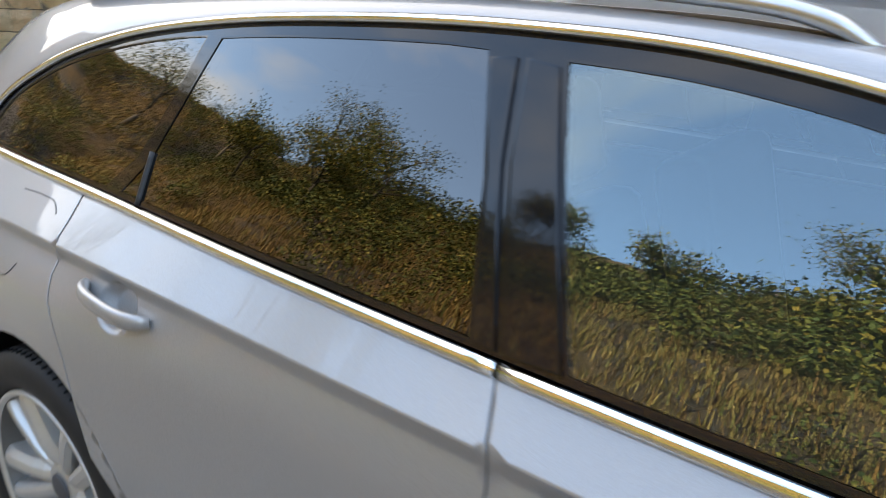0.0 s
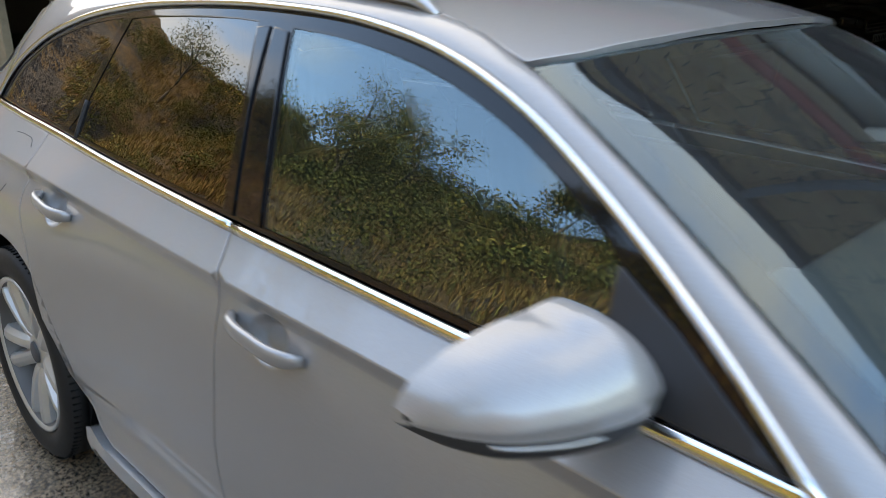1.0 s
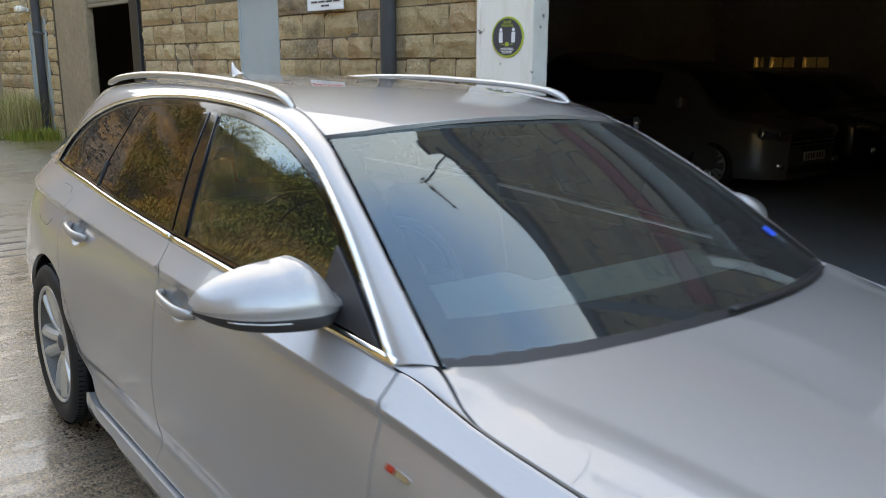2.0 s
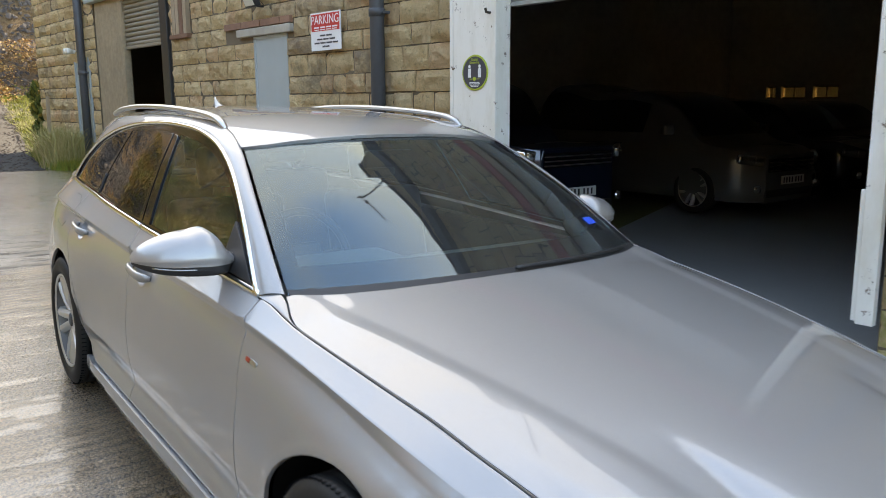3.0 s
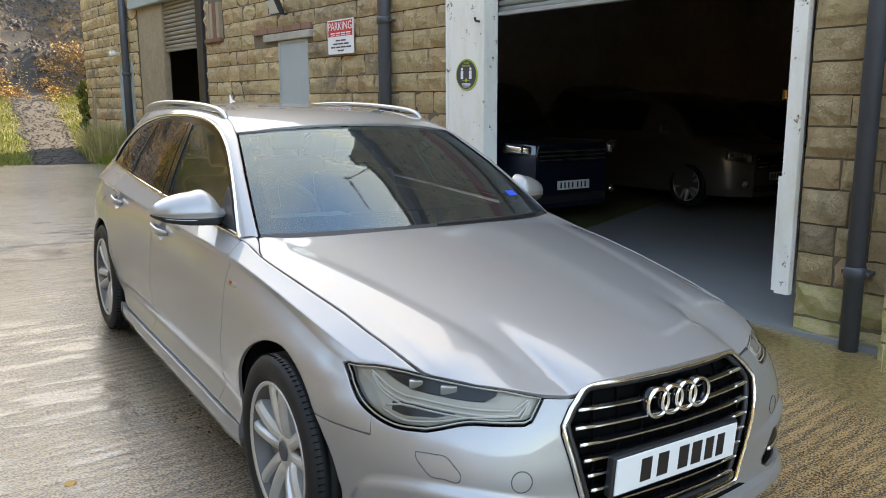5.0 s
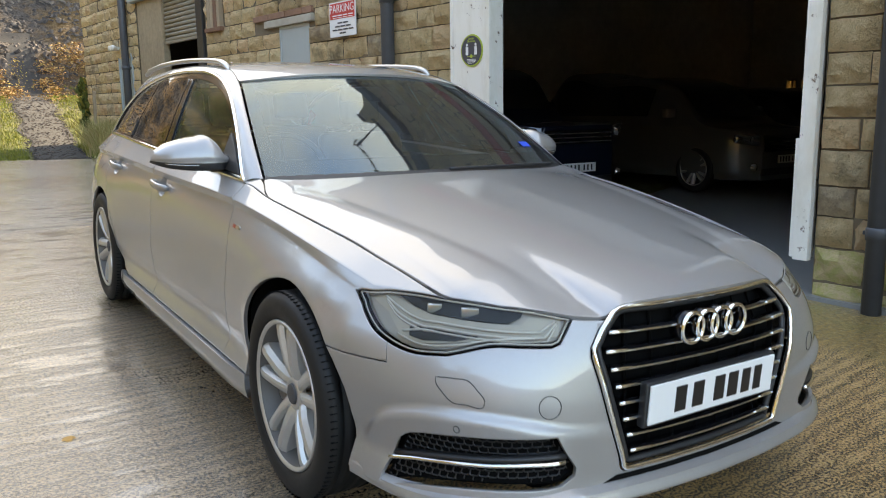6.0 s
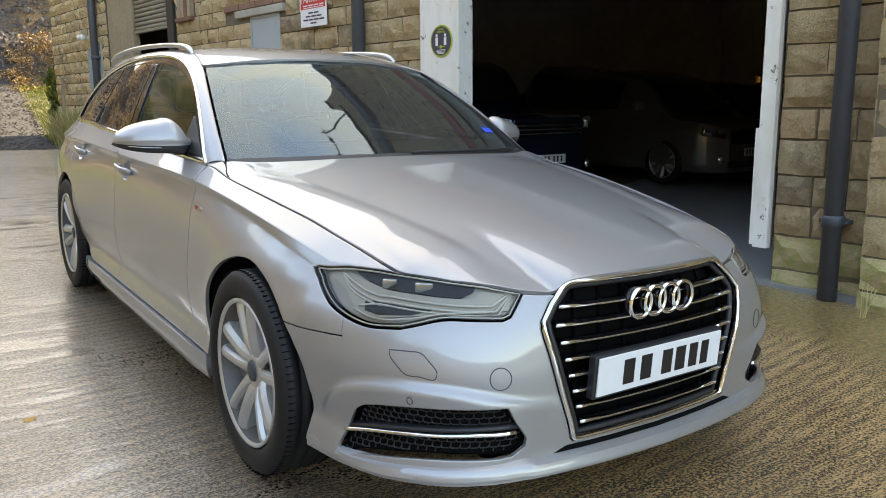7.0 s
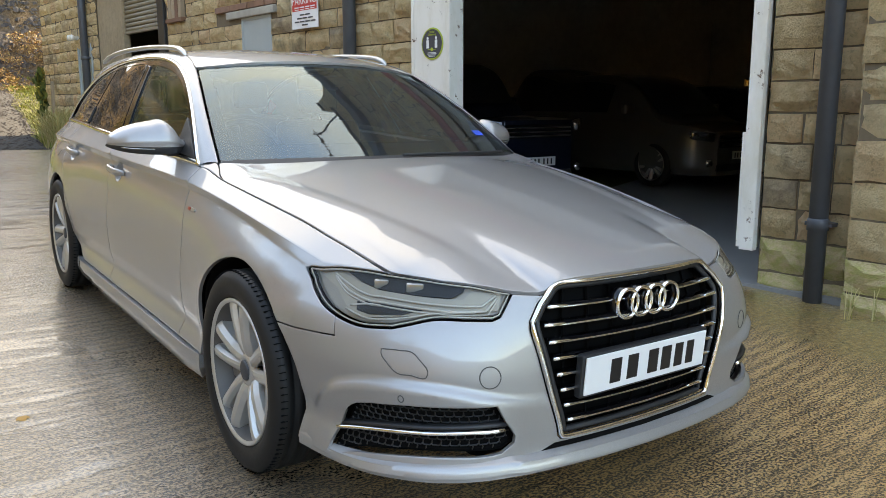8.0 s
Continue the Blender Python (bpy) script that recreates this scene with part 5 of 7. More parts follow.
for k in range(4):
    ring = []
    for a in range(40):
        for b in range(8):
            t, p = 2 * math.pi * a / 40, 2 * math.pi * b / 8
            r = 0.0425 + 0.0060 * math.cos(p)
            ring.append(((k - 1.5) * 0.0598 + r * math.cos(t), -0.892 - 0.006 * math.sin(p) * (1.6 if math.sin(p) > 0 else 1), 0.668 + r * math.sin(t)))
    bm = bmesh.new()
    vs = [bm.verts.new(p) for p in ring]
    for a in range(40):
        for b in range(8):
            bm.faces.new((vs[a * 8 + b], vs[a * 8 + (b + 1) % 8], vs[((a + 1) % 40) * 8 + (b + 1) % 8], vs[((a + 1) % 40) * 8 + b]))
    bmesh.ops.recalc_face_normals(bm, faces=bm.faces[:])
    part("badge_ring", bm, CHROME, GRILLE_PART, "polished chrome ring", smooth=True)
    wall = lathe_bm([(-0.888, 0.0400), (-0.888, 0.0448), (-0.850, 0.0448), (-0.850, 0.0400), (-0.888, 0.0400)], 36, "y")
    part("badge_base", moved(wall, Matrix.Translation(((k - 1.5) * 0.0598, 0, 0.668))), GLOSS_BLACK, GRILLE_PART, smooth=True)

# number plate, its characters as plain bars
plate = tagged(new("number_plate"), "white front number plate with plain black bars")
plate.parent = CAR
tilt = Matrix.Translation((-0.004, -0.914, 0.484)) @ pose(0, 0, 0, 3, 0, 0)
part("plate_holder", moved(box_bm((-0.272, 0.004, -0.066), (0.272, 0.030, 0.062), 0.006), tilt), BLACK, plate, "black plastic plate holder")
part("plate_sheet", moved(box_bm((-0.262, -0.003, -0.056), (0.262, 0.003, 0.056), 0.0025), tilt), PLATE_WHITE, plate)
for a, b in ((0.178, 0.282), (0.312, 0.418), (0.484, 0.586), (0.596, 0.698), (0.714, 0.802), (0.818, 0.898)):
    mid, half = -0.262 + 0.524 * (a + b) / 2, 0.524 * (b - a) / 2 * 0.80
    part("plate_bar", moved(box_bm((mid - half, -0.005, -0.037), (mid + half, -0.002, 0.037), 0.001, 1), tilt), PLATE_BLACK, plate)

# headlamps
LAMP_BOWL = simple("lamp_bowl", (0.34, 0.31, 0.265), 0.35, 0.3, 0.2, 40)
LAMP_PLATE = simple("lamp_plate", (0.41, 0.37, 0.30), 0.34, 0.3, 0.14, 30)
LAMP_DARK = simple("lamp_recess_grey", (0.020, 0.019, 0.018), 0.30, 0.0, 0.4, 60, spec=0.25)
PLATE_LINE = [(-0.369, 0.729), (-0.429, 0.741), (-0.493, 0.744), (-0.597, 0.730), (-0.766, 0.712), (-0.910, 0.709), (-1.083, 0.705), (-1.129, 0.705), (-1.149, 0.724), (-1.238, 0.719), (-1.233, 0.677), (-1.089, 0.673), (-0.963, 0.662), (-0.764, 0.644), (-0.646, 0.660), (-0.519, 0.703)]
DARK_LINE = [(-0.550, 0.746), (-0.660, 0.727), (-0.780, 0.715), (-1.090, 0.709), (-1.125, 0.724), (-1.130, 0.735), (-0.959, 0.747), (-0.711, 0.751)]
LOW_LINE = [(-0.689, 0.679), (-0.786, 0.688), (-1.009, 0.679), (-0.924, 0.663), (-0.778, 0.655), (-0.706, 0.660)]
for side in (0, 1):
    mir = bool(side)
    lamp = part("headlamp", panel("headlamp", inset(dense(HEADLAMP, 0.04), 0.002), lambda s, z: skin(s, z, -0.027), LAMP_BOWL, step=0.05, depth=-0.016, mirror=mir, outward=(-0.6, -0.8, 0)), None, CAR, "clear headlamp with white light guides")

    def inner(name, bm, mt, label=""):
        me = as_mesh(name, bm, mt)
        part(name, mirrored(me, name) if mir else me, None, lamp, label)
    lens = panel("lamp_cover", HEADLAMP, lambda s, z: skin(s, z, 0.001), GLASS_LAMP, step=0.04, depth=0.006, gap=0.0025, hem=0.002, rounding=0.1, mirror=mir, outward=(-0.6, -0.8, 0))
    part("lamp_cover", lens, None, lamp, "clear lamp cover")
    inner("lamp_rim", line_bm(dense(inset(dense(HEADLAMP, 0.04), 0.003), 0.03), -0.006, 0.0014, 6, closed=True), GLOSS_BLACK)
    inner("lamp_rim", line_bm(dense(inset(dense(HEADLAMP, 0.04), 0.0060), 0.03), -0.006, 0.0022, 6, closed=True), LIGHT_GUIDE)
    for name, line, depth, mt, label in (("reflector", PLATE_LINE, -0.020, LAMP_PLATE, "pale satin reflector"), ("lamp_recess", DARK_LINE, -0.015, LAMP_DARK, "dark glossy lamp recess"), ("lamp_recess", LOW_LINE, -0.015, LAMP_DARK, "dark lamp recess")):
        part(name, panel(name, line, lambda s, z, d=depth: skin(s, z, d), mt, step=0.03, depth=0.006, gap=0.0, hem=0.0015, rounding=0.1, mirror=mir, outward=(-0.6, -0.8, 0)), None, lamp, label)
    for dz, r in ((0.0, 0.0034), (-0.0125, 0.0036), (-0.021, 0.0026)):
        pts = smooth_line([(-0.47 + dz, 0.738 + dz * 0.5), (-0.56 + dz, 0.722 + dz), (-0.69 + dz, 0.702 + dz), (-0.75 + dz, 0.697 + dz)], 12)
        pts += smooth_line([(-0.83, 0.698 + dz), (-0.98, 0.694 + dz), (-1.13, 0.690 + dz), (-1.185 + dz, 0.690 + dz)], 10) + [(-1.222 + dz * 0.3, 0.714 + dz * 0.4)]
        inner("light_guide", line_bm(pts, -0.014, r, 6), LIGHT_GUIDE, "white light guide")
    inner("light_guide", line_bm(smooth_line([(-0.664, 0.669), (-0.765, 0.678), (-0.824, 0.678)], 8), -0.012, 0.003, 6), LIGHT_GUIDE, "white light guide")
    inner("light_guide", line_bm(smooth_line([(-0.648, 0.661), (-0.766, 0.646), (-0.911, 0.653), (-1.059, 0.673), (-1.171, 0.677)], 16), -0.012, 0.003, 6), LIGHT_GUIDE, "white light guide")
    for s, w in ((-0.78, 0.020), (-0.95, 0.024)):
        c = skin(s, 0.728, -0.020)
        bm = box_bm((-w, -0.012, -0.013), (w, 0.012, 0.013), 0.004)
        inner("lamp_module", moved(bm, Matrix.Translation(c) @ pose(0, 0, 0, 0, 0, -38)), LENS, "clear projector lens")

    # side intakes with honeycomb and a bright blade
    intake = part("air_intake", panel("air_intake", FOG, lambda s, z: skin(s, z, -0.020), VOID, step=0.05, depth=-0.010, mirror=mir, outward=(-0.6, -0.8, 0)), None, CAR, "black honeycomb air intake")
    comb = []
    cw, ch = 0.031, 0.0170
    inside = inset(dense(FOG, 0.03), 0.006)
    for r in range(-1, 13):
        for q in range(0, 25):
            cs, cz = -1.30 + q * cw + (cw / 2 if r % 2 else 0), 0.262 + r * ch * 0.98
            hexa = [(cs - cw * 0.5, cz - ch * 0.20), (cs - cw * 0.36, cz - ch * 0.49), (cs + cw * 0.36, cz - ch * 0.49), (cs + cw * 0.5, cz - ch * 0.20)]
            ok = within(hexa, inside)
            for k in range(3):
                if ok[k] and ok[k + 1]:
                    comb.append(line_bm([hexa[k], hexa[k + 1]], -0.0145, 0.0022, 4))
            up = [hexa[3], (cs + cw * 0.5, cz + ch * 0.29)]
            if within(up, inside).all():
                comb.append(line_bm(up, -0.0145, 0.0022, 4))
    me = as_mesh("honeycomb", join_bm(comb), BLACK, False)
    tagged(part("honeycomb", mirrored(me, "honeycomb") if mir else me, None, intake, "black honeycomb mesh"), kind="stuff")
    me = as_mesh("blade", line_bm(smooth_line([(-0.622, 0.330), (-0.70, 0.342), (-0.84, 0.356), (-1.0, 0.365), (-1.13, 0.369), (-1.215, 0.368), (-1.232, 0.370)], 24), 0.012, 0.0085, 8, flat=0.75), CHROME)
    part("blade", mirrored(me, "blade") if mir else me, None, intake, "bright chrome blade")
    me = as_mesh("blade", line_bm(smooth_line([(-0.63, 0.342), (-0.84, 0.367), (-1.13, 0.381), (-1.235, 0.381)], 20), -0.002, 0.016, 6, flat=0.5), BLACK)
    part("blade", mirrored(me, "blade") if mir else me, None, intake)

    # flush covers and sensors in the bumper, as fine grooves
    washer = smooth_line([(-0.862, 0.581), (-0.92, 0.582), (-0.975, 0.577), (-0.992, 0.560), (-1.012, 0.535), (-1.008, 0.522), (-0.95, 0.521), (-0.905, 0.523), (-0.872, 0.545), (-0.850, 0.570), (-0.853, 0.580)], 36)
    for pts, r in ((washer, 0.0017), (arc(-1.200, 0.515, 0.030, 0.030, 0, 352, 40), 0.0016)):
        me = as_mesh("cover_groove", tube_bm([bumper_skin(s, z) for s, z in pts], r, 5, closed=True), TRIM)
        part("cover_groove", mirrored(me, "cover_groove") if mir else me, None, CAR)
    me = as_mesh("parking_sensor", tube_bm([bumper_skin(s, z) for s, z in arc(-0.921, 0.459, 0.0095, 0.0095, 0, 345, 20)], 0.0016, 5, closed=True), TRIM)
    part("parking_sensor", mirrored(me, "parking_sensor") if mir else me, None, CAR)

# front lip: a folded blade, drawn back and lowered under the grille
LIP = [(0.000, 0.276), (0.016, 0.270), (0.030, 0.265), (0.035, 0.246), (0.028, 0.236), (-0.05, 0.232)]
LIP_MID = [(0.000, 0.284), (0.018, 0.279), (0.034, 0.274), (0.039, 0.250), (0.032, 0.240), (-0.05, 0.234)]


def lip_skin(u, v):
    s = -0.392 + u * 2 * (MID + 0.392)
    k = s if s >= MID else 2 * MID - s
    centre = step01(-1.255, -1.305, k)
    rise = 0.020 * step01(-0.62, -1.15, k) * (1 - centre) * (1 - v)
    o, z = (np.interp(v * 5, range(6), [a[m] + (b[m] - a[m]) * centre for a, b in zip(LIP, LIP_MID)]) for m in (0, 1))
    return skin(s, float(z) + rise, float(o) * (0.12 + 0.88 * step01(-0.40, -0.85, k)))


lip_mesh = grid_mesh("front_lip", lip_skin, 140, 10, PAINT, flip=True)
lip_mesh.set_sharp_from_angle(angle=radians(22))
part("front_lip", lip_mesh, None, CAR)
# no opening here: a near-black sheet stands for the slot's shade
slot = [(MID - 0.232, 0.300), (MID + 0.232, 0.300), (MID + 0.285, 0.274), (MID - 0.285, 0.274)]
part("lower_slot", panel("lower_slot", slot, lambda s, z: skin(s, z, 0.006), VOID, step=0.05, depth=0.01, outward=(0, -1, 0)), None, CAR, "near-black sheet for the shade in the lower air slot")

# door handles, badges, filler flap
for hy, hz in HANDLES:
    pts = [skin(hy + d, hz + 0.008 + 0.06 * d, 0.004 + 0.033 * (1 - (d / 0.112) ** 4)) for d in np.linspace(0.112, -0.112, 19)]
    tp = [0.55] + [0.8, 0.95] + [1.0] * 13 + [0.95, 0.85, 0.6]
    pair("door_handle", as_mesh("door_handle", tube_bm(pts, 0.0190, 12, flat=0.62, up=(1, 0, 0.25), taper=tp), PAINT), CAR, "silver bow door handle")
for side in (-1, 1):
    for a, b, mt in ((0.602, 0.578, RED), (0.572, 0.532, SATIN)):
        pts = [(a, 0.7955), (a - 0.005, 0.807), (b - 0.004, 0.804), (b, 0.7935)]
        part("side_badge", panel("side_badge", pts, lambda s, z: skin(s, z, 0.004), mt, step=0.02, depth=0.005, gap=0, hem=0.001, mirror=side > 0, outward=(-1, 0, 0)), None, CAR, "small red and chrome side badge")
flap_top, flap_low = [(3.106, 0.972), (3.01, 0.976), (2.945, 0.971), (2.92, 0.958)], [(3.26, 0.822), (3.21, 0.813), (3.12, 0.814), (3.03, 0.820), (3.012, 0.842)]
part("filler_flap", join_bm([tube_bm([flank(s, z) for s, z in smooth_line(line, 14)], 0.0016, 5) for line in (flap_top, flap_low)]), TRIM, CAR)
wiper_pts = [screen(u, 0.004 + 0.02 * (u - 0.15) * (0.92 - u), 0.012) for u in np.linspace(0.50, 0.93, 24)]
part("wiper", tube_bm(wiper_pts, 0.007, 6), BLACK, CAR, "black wiper blade", smooth=True)

# wheels
def spoke_bm():
    """A twin spoke pointing to +y: two broad, chamfered prongs that part from the hub, with the web low between them; its outer face to -x."""
    pieces = []
    rows_at = ((0.040, 0.020, 0.022, -0.066), (0.070, 0.024, 0.0250, -0.080), (0.105, 0.030, 0.0240, -0.089), (0.145, 0.037, 0.0245, -0.094), (0.185, 0.044, 0.0245, -0.098), (0.212, 0.049, 0.0275, -0.098), (0.236, 0.053, 0.031, -0.092))
    for side in (-1, 1):
        bm = bmesh.new()
        rows = []
        for r, off, w, x in rows_at:
            rows.append([bm.verts.new((x + dx, r, side * (off + d * w))) for d, dx in ((-1.0, 0.052), (-1.0, 0.016), (-0.72, 0.003), (-0.30, 0.0), (0.30, 0.004), (0.92, 0.018), (1.0, 0.052))])
        for r0, r1 in zip(rows, rows[1:]):
            for k in range(6):
                bm.faces.new((r0[k], r1[k], r1[k + 1], r0[k + 1]))
        pieces.append(bm)
    web = bmesh.new()
    rows = [[web.verts.new((x + 0.020, r, -off)), web.verts.new((x + 0.020, r, off))] for r, off, w, x in rows_at[:3]]
    for r0, r1 in zip(rows, rows[1:]):
        web.faces.new((r0[0], r1[0], r1[1], r0[1]))
    pieces.append(web)
    bm = join_bm(pieces)
    bmesh.ops.recalc_face_normals(bm, faces=bm.faces[:])
    return bm


R_T = 0.333
tyre_prof = [(-0.070, 0.236), (-0.092, 0.242), (-0.103, 0.250), (-0.110, 0.268), (-0.112, 0.288), (-0.108, 0.306), (-0.100, 0.320), (-0.088, R_T - 0.004)]
for k in range(4):
    a = -0.070 + k * 0.042
    tyre_prof += [(a - 0.012, R_T), (a + 0.014, R_T), (a + 0.016, R_T - 0.008), (a + 0.024, R_T - 0.008)]
tyre_prof += [(0.088, R_T - 0.003), (0.104, 0.317), (0.112, 0.290), (0.108, 0.255), (0.090, 0.236)]
rim_prof = [(-0.097, 0.2275), (-0.103, 0.2340), (-0.104, 0.2405), (-0.098, 0.2435), (-0.090, 0.2400), (-0.080, 0.236)]
barrel_prof = [(-0.097, 0.2275), (-0.080, 0.2240), (-0.050, 0.2130), (0.02, 0.206), (0.09, 0.215), (0.10, 0.235)]
WHEEL_MESH = {
    "tyre": (as_mesh("tyre", lathe_bm(tyre_prof, 96), TYRE), "black tyre with grooved tread"),
    "rim": (as_mesh("rim", lathe_bm(rim_prof[::-1], 96), ALLOY), ""),
    "barrel": (as_mesh("barrel", lathe_bm(barrel_prof, 64), BARREL), ""),
    "spoke": (as_mesh("spoke", spoke_bm(), ALLOY, False), "pair of silver alloy spokes"),
    "hub": (as_mesh("hub", lathe_bm([(-0.040, 0.070), (-0.060, 0.062), (-0.072, 0.050), (-0.074, 0.036), (-0.070, 0.034)], 40), ALLOY), ""),
    "hub_cap": (as_mesh("hub_cap", lathe_bm([(-0.066, 0.035), (-0.078, 0.033), (-0.080, 0.028), (-0.079, 0.0001)], 32), TRIM), "grey hub cap"),
    "brake_disc": (as_mesh("brake_disc", lathe_bm([(-0.01, 0.06), (-0.012, 0.155), (0.012, 0.155), (0.012, 0.06)], 48), STEEL), "grey steel brake disc"),
    "wheel_bolt": (as_mesh("wheel_bolt", lathe_bm([(-0.040, 0.011), (-0.064, 0.010), (-0.066, 0.007), (-0.060, 0.006), (-0.060, 0.0001)], 6), STEEL), ""),
}
# near-black strips stand for the shaded grooves at the tyre's shoulders
tread = bmesh.new()
for k in range(96):
    a = 2 * math.pi * k / 96
    for x0, x1 in ((-0.096, -0.074), (0.074, 0.096)):
        b = box_bm((x0, -0.0013, R_T - 0.004), (x1, 0.0013, R_T + 0.0004))
        b.transform(Matrix.Rotation(a, 4, "X"))
        me = bpy.data.meshes.new("lug")
        b.to_mesh(me)
        b.free()
        tread.from_mesh(me)
        bpy.data.meshes.remove(me)
WHEEL_MESH["tread"] = (as_mesh("tread", tread, VOID, False), "")
caliper = box_bm((-0.055, 0.09, -0.075), (0.02, 0.175, 0.075), 0.02)
# added near-black disc, so the gaps between the spokes look shaded
WHEEL_MESH["dust_shield"] = (as_mesh("dust_shield", lathe_bm([(0.020, 0.0001), (0.018, 0.19), (0.030, 0.204)], 48), VOID), "near-black disc that stands for the shade between the spokes")
WHEEL_MESH["caliper"] = (as_mesh("caliper", caliper, STEEL, False), "grey brake caliper")
for x, y, turn in ((-0.817, 0.004, -4), (-0.808, 2.905, 40), (0.817, 0.004, 25), (0.808, 2.905, 3)):
    wheel = new("wheel")
    wheel.parent = CAR
    wheel.matrix_local = pose(x, y, 0.342, 0, 0, 0 if x < 0 else 180)
    tagged(wheel, "silver alloy wheel with twin spokes")
    for name, (me, label) in WHEEL_MESH.items():
        count = 5 if name in ("spoke", "wheel_bolt") else 1
        for k in range(count):
            ob = part(name, me, None, wheel, label)
            if name == "tread":
                tagged(ob, kind="stuff")
            spin = turn + 72 * k
            m = Matrix.Rotation(radians(spin + 18), 4, "X")
            if name == "wheel_bolt":
                m = m @ Matrix.Translation((0, 0.046, 0))
            ob.matrix_local = m if name not in ("caliper",) else Matrix()

# wheel housings and floor
for cy, cz, ry, rz in (ARCH_F, ARCH_R):
    def housing(u, v, c=cy):
        a = radians(-20 + 220 * u)
        y, z = c + (ry + 0.004) * math.cos(a), cz + (rz + 0.004) * math.sin(a)
        edge = -skin(y, max(z, 0.24))[0] - 0.022
        return Vector((-edge + (edge - 0.55) * v, y, z))
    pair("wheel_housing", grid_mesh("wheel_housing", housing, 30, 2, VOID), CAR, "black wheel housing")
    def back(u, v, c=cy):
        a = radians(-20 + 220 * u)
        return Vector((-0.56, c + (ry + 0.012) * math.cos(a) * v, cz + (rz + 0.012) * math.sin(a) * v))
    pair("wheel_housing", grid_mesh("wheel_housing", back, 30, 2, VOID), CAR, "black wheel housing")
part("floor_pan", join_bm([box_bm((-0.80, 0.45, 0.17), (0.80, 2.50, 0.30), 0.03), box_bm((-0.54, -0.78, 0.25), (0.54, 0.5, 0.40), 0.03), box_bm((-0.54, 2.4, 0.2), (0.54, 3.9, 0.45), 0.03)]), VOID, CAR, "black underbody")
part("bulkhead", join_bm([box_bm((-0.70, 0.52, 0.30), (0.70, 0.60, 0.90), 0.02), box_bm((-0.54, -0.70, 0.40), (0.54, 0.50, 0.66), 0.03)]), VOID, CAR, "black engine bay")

# mirrors
MIR_U = [0, 0.06, 0.13, 0.23, 0.45, 0.68, 0.86, 0.96, 1]
mir_top = spline(MIR_U, [1.036, 1.046, 1.080, 1.108, 1.105, 1.090, 1.066, 1.042, 1.024])
mir_low = spline(MIR_U, [1.008, 1.008, 1.008, 1.008, 1.008, 1.008, 1.010, 1.012, 1.013])
mir_bot = spline(MIR_U, [0.984, 0.981, 0.978, 0.977, 0.977, 0.981, 0.989, 0.999, 1.006])
mir_frt = spline(MIR_U, [0.905, 0.890, 0.878, 0.872, 0.884, 0.913, 0.955, 1.000, 1.030])
mir_x = spline([0, 1], [-0.768, -1.047])


def mirror_shell(u, v):
    """The domed cap: u from the door outwards, v round the front from the top rear edge to the waist."""
    a = math.pi / 2 * v
    zt, zl, yf, yb = mir_top(u), mir_low(u), mir_frt(u), 0.975 + 0.088 * u
    return Vector((mir_x(u), yb - (yb - yf) * math.sin(a) ** 0.72 + 0.006 * step01(0.86, 1.0, v), zl + (zt - zl) * math.cos(a) ** 0.9))


def mirror_under(u, v):
    """The upright black band below the waist, then the flat underside."""
    zl, zb, yf, yb = mir_low(u) + 0.002, mir_bot(u), mir_frt(u) + 0.007, 0.975 + 0.088 * u
    if v < 0.5:
        return Vector((mir_x(u), yf + 0.012 * (2 * v) ** 2, zl + (zb - zl) * 2 * v))
    return Vector((mir_x(u), yf + 0.012 + (yb - yf - 0.012) * (2 * v - 1), zb))


for side in (0, 1):
    arm = as_mesh("door_mirror", tube_bm([(-0.725, 0.935, 0.978), (-0.750, 0.935, 0.992), (-0.785, 0.935, 1.002), (-0.835, 0.938, 1.000)], 0.030, 12, flat=1.15, taper=[1.5, 1.15, 1.05, 0.95]), BLACK)
    mir = part("door_mirror", mirrored(arm, "door_mirror") if side else arm, None, CAR, "silver door mirror on a black arm")
    pieces = [("mirror_cap", grid_mesh("mirror_cap", mirror_shell, 30, 20, PAINT), "silver mirror cap"),
              ("mirror_base", grid_mesh("mirror_base", mirror_under, 30, 12, BLACK), "black mirror underside")]
    back_me = grid_mesh("mirror_glass", lambda u, v: Vector((mir_x(0.03 + 0.94 * u), 0.970 + 0.088 * (0.03 + 0.94 * u), mir_bot(0.03 + 0.94 * u) + 0.006 + (mir_top(0.03 + 0.94 * u) - mir_bot(0.03 + 0.94 * u) - 0.012) * v)), 16, 6, MIRROR, flip=True)
    pieces.append(("mirror_glass", back_me, "mirror glass"))
    pieces.append(("indicator", as_mesh("indicator", tube_bm([mirror_under(u, 0.16) + Vector((-0.001, -0.001, 0)) for u in np.linspace(0.45, 0.85, 12)], 0.0022, 6), LENS), "clear indicator strip"))
    for name, me, label in pieces:
        part(name, mirrored(me, name) if side else me, None, mir, label)

# tail: tailgate, rear window, bumper, lamps
def tail(u, v):
    x, z = 2 * u - 1, 0.42 + 0.57 * v
    w = side_w(3.95, z)
    return Vector((x * w, 3.955 + 0.065 * (1 - abs(x) ** 3) - 0.03 * v, z))


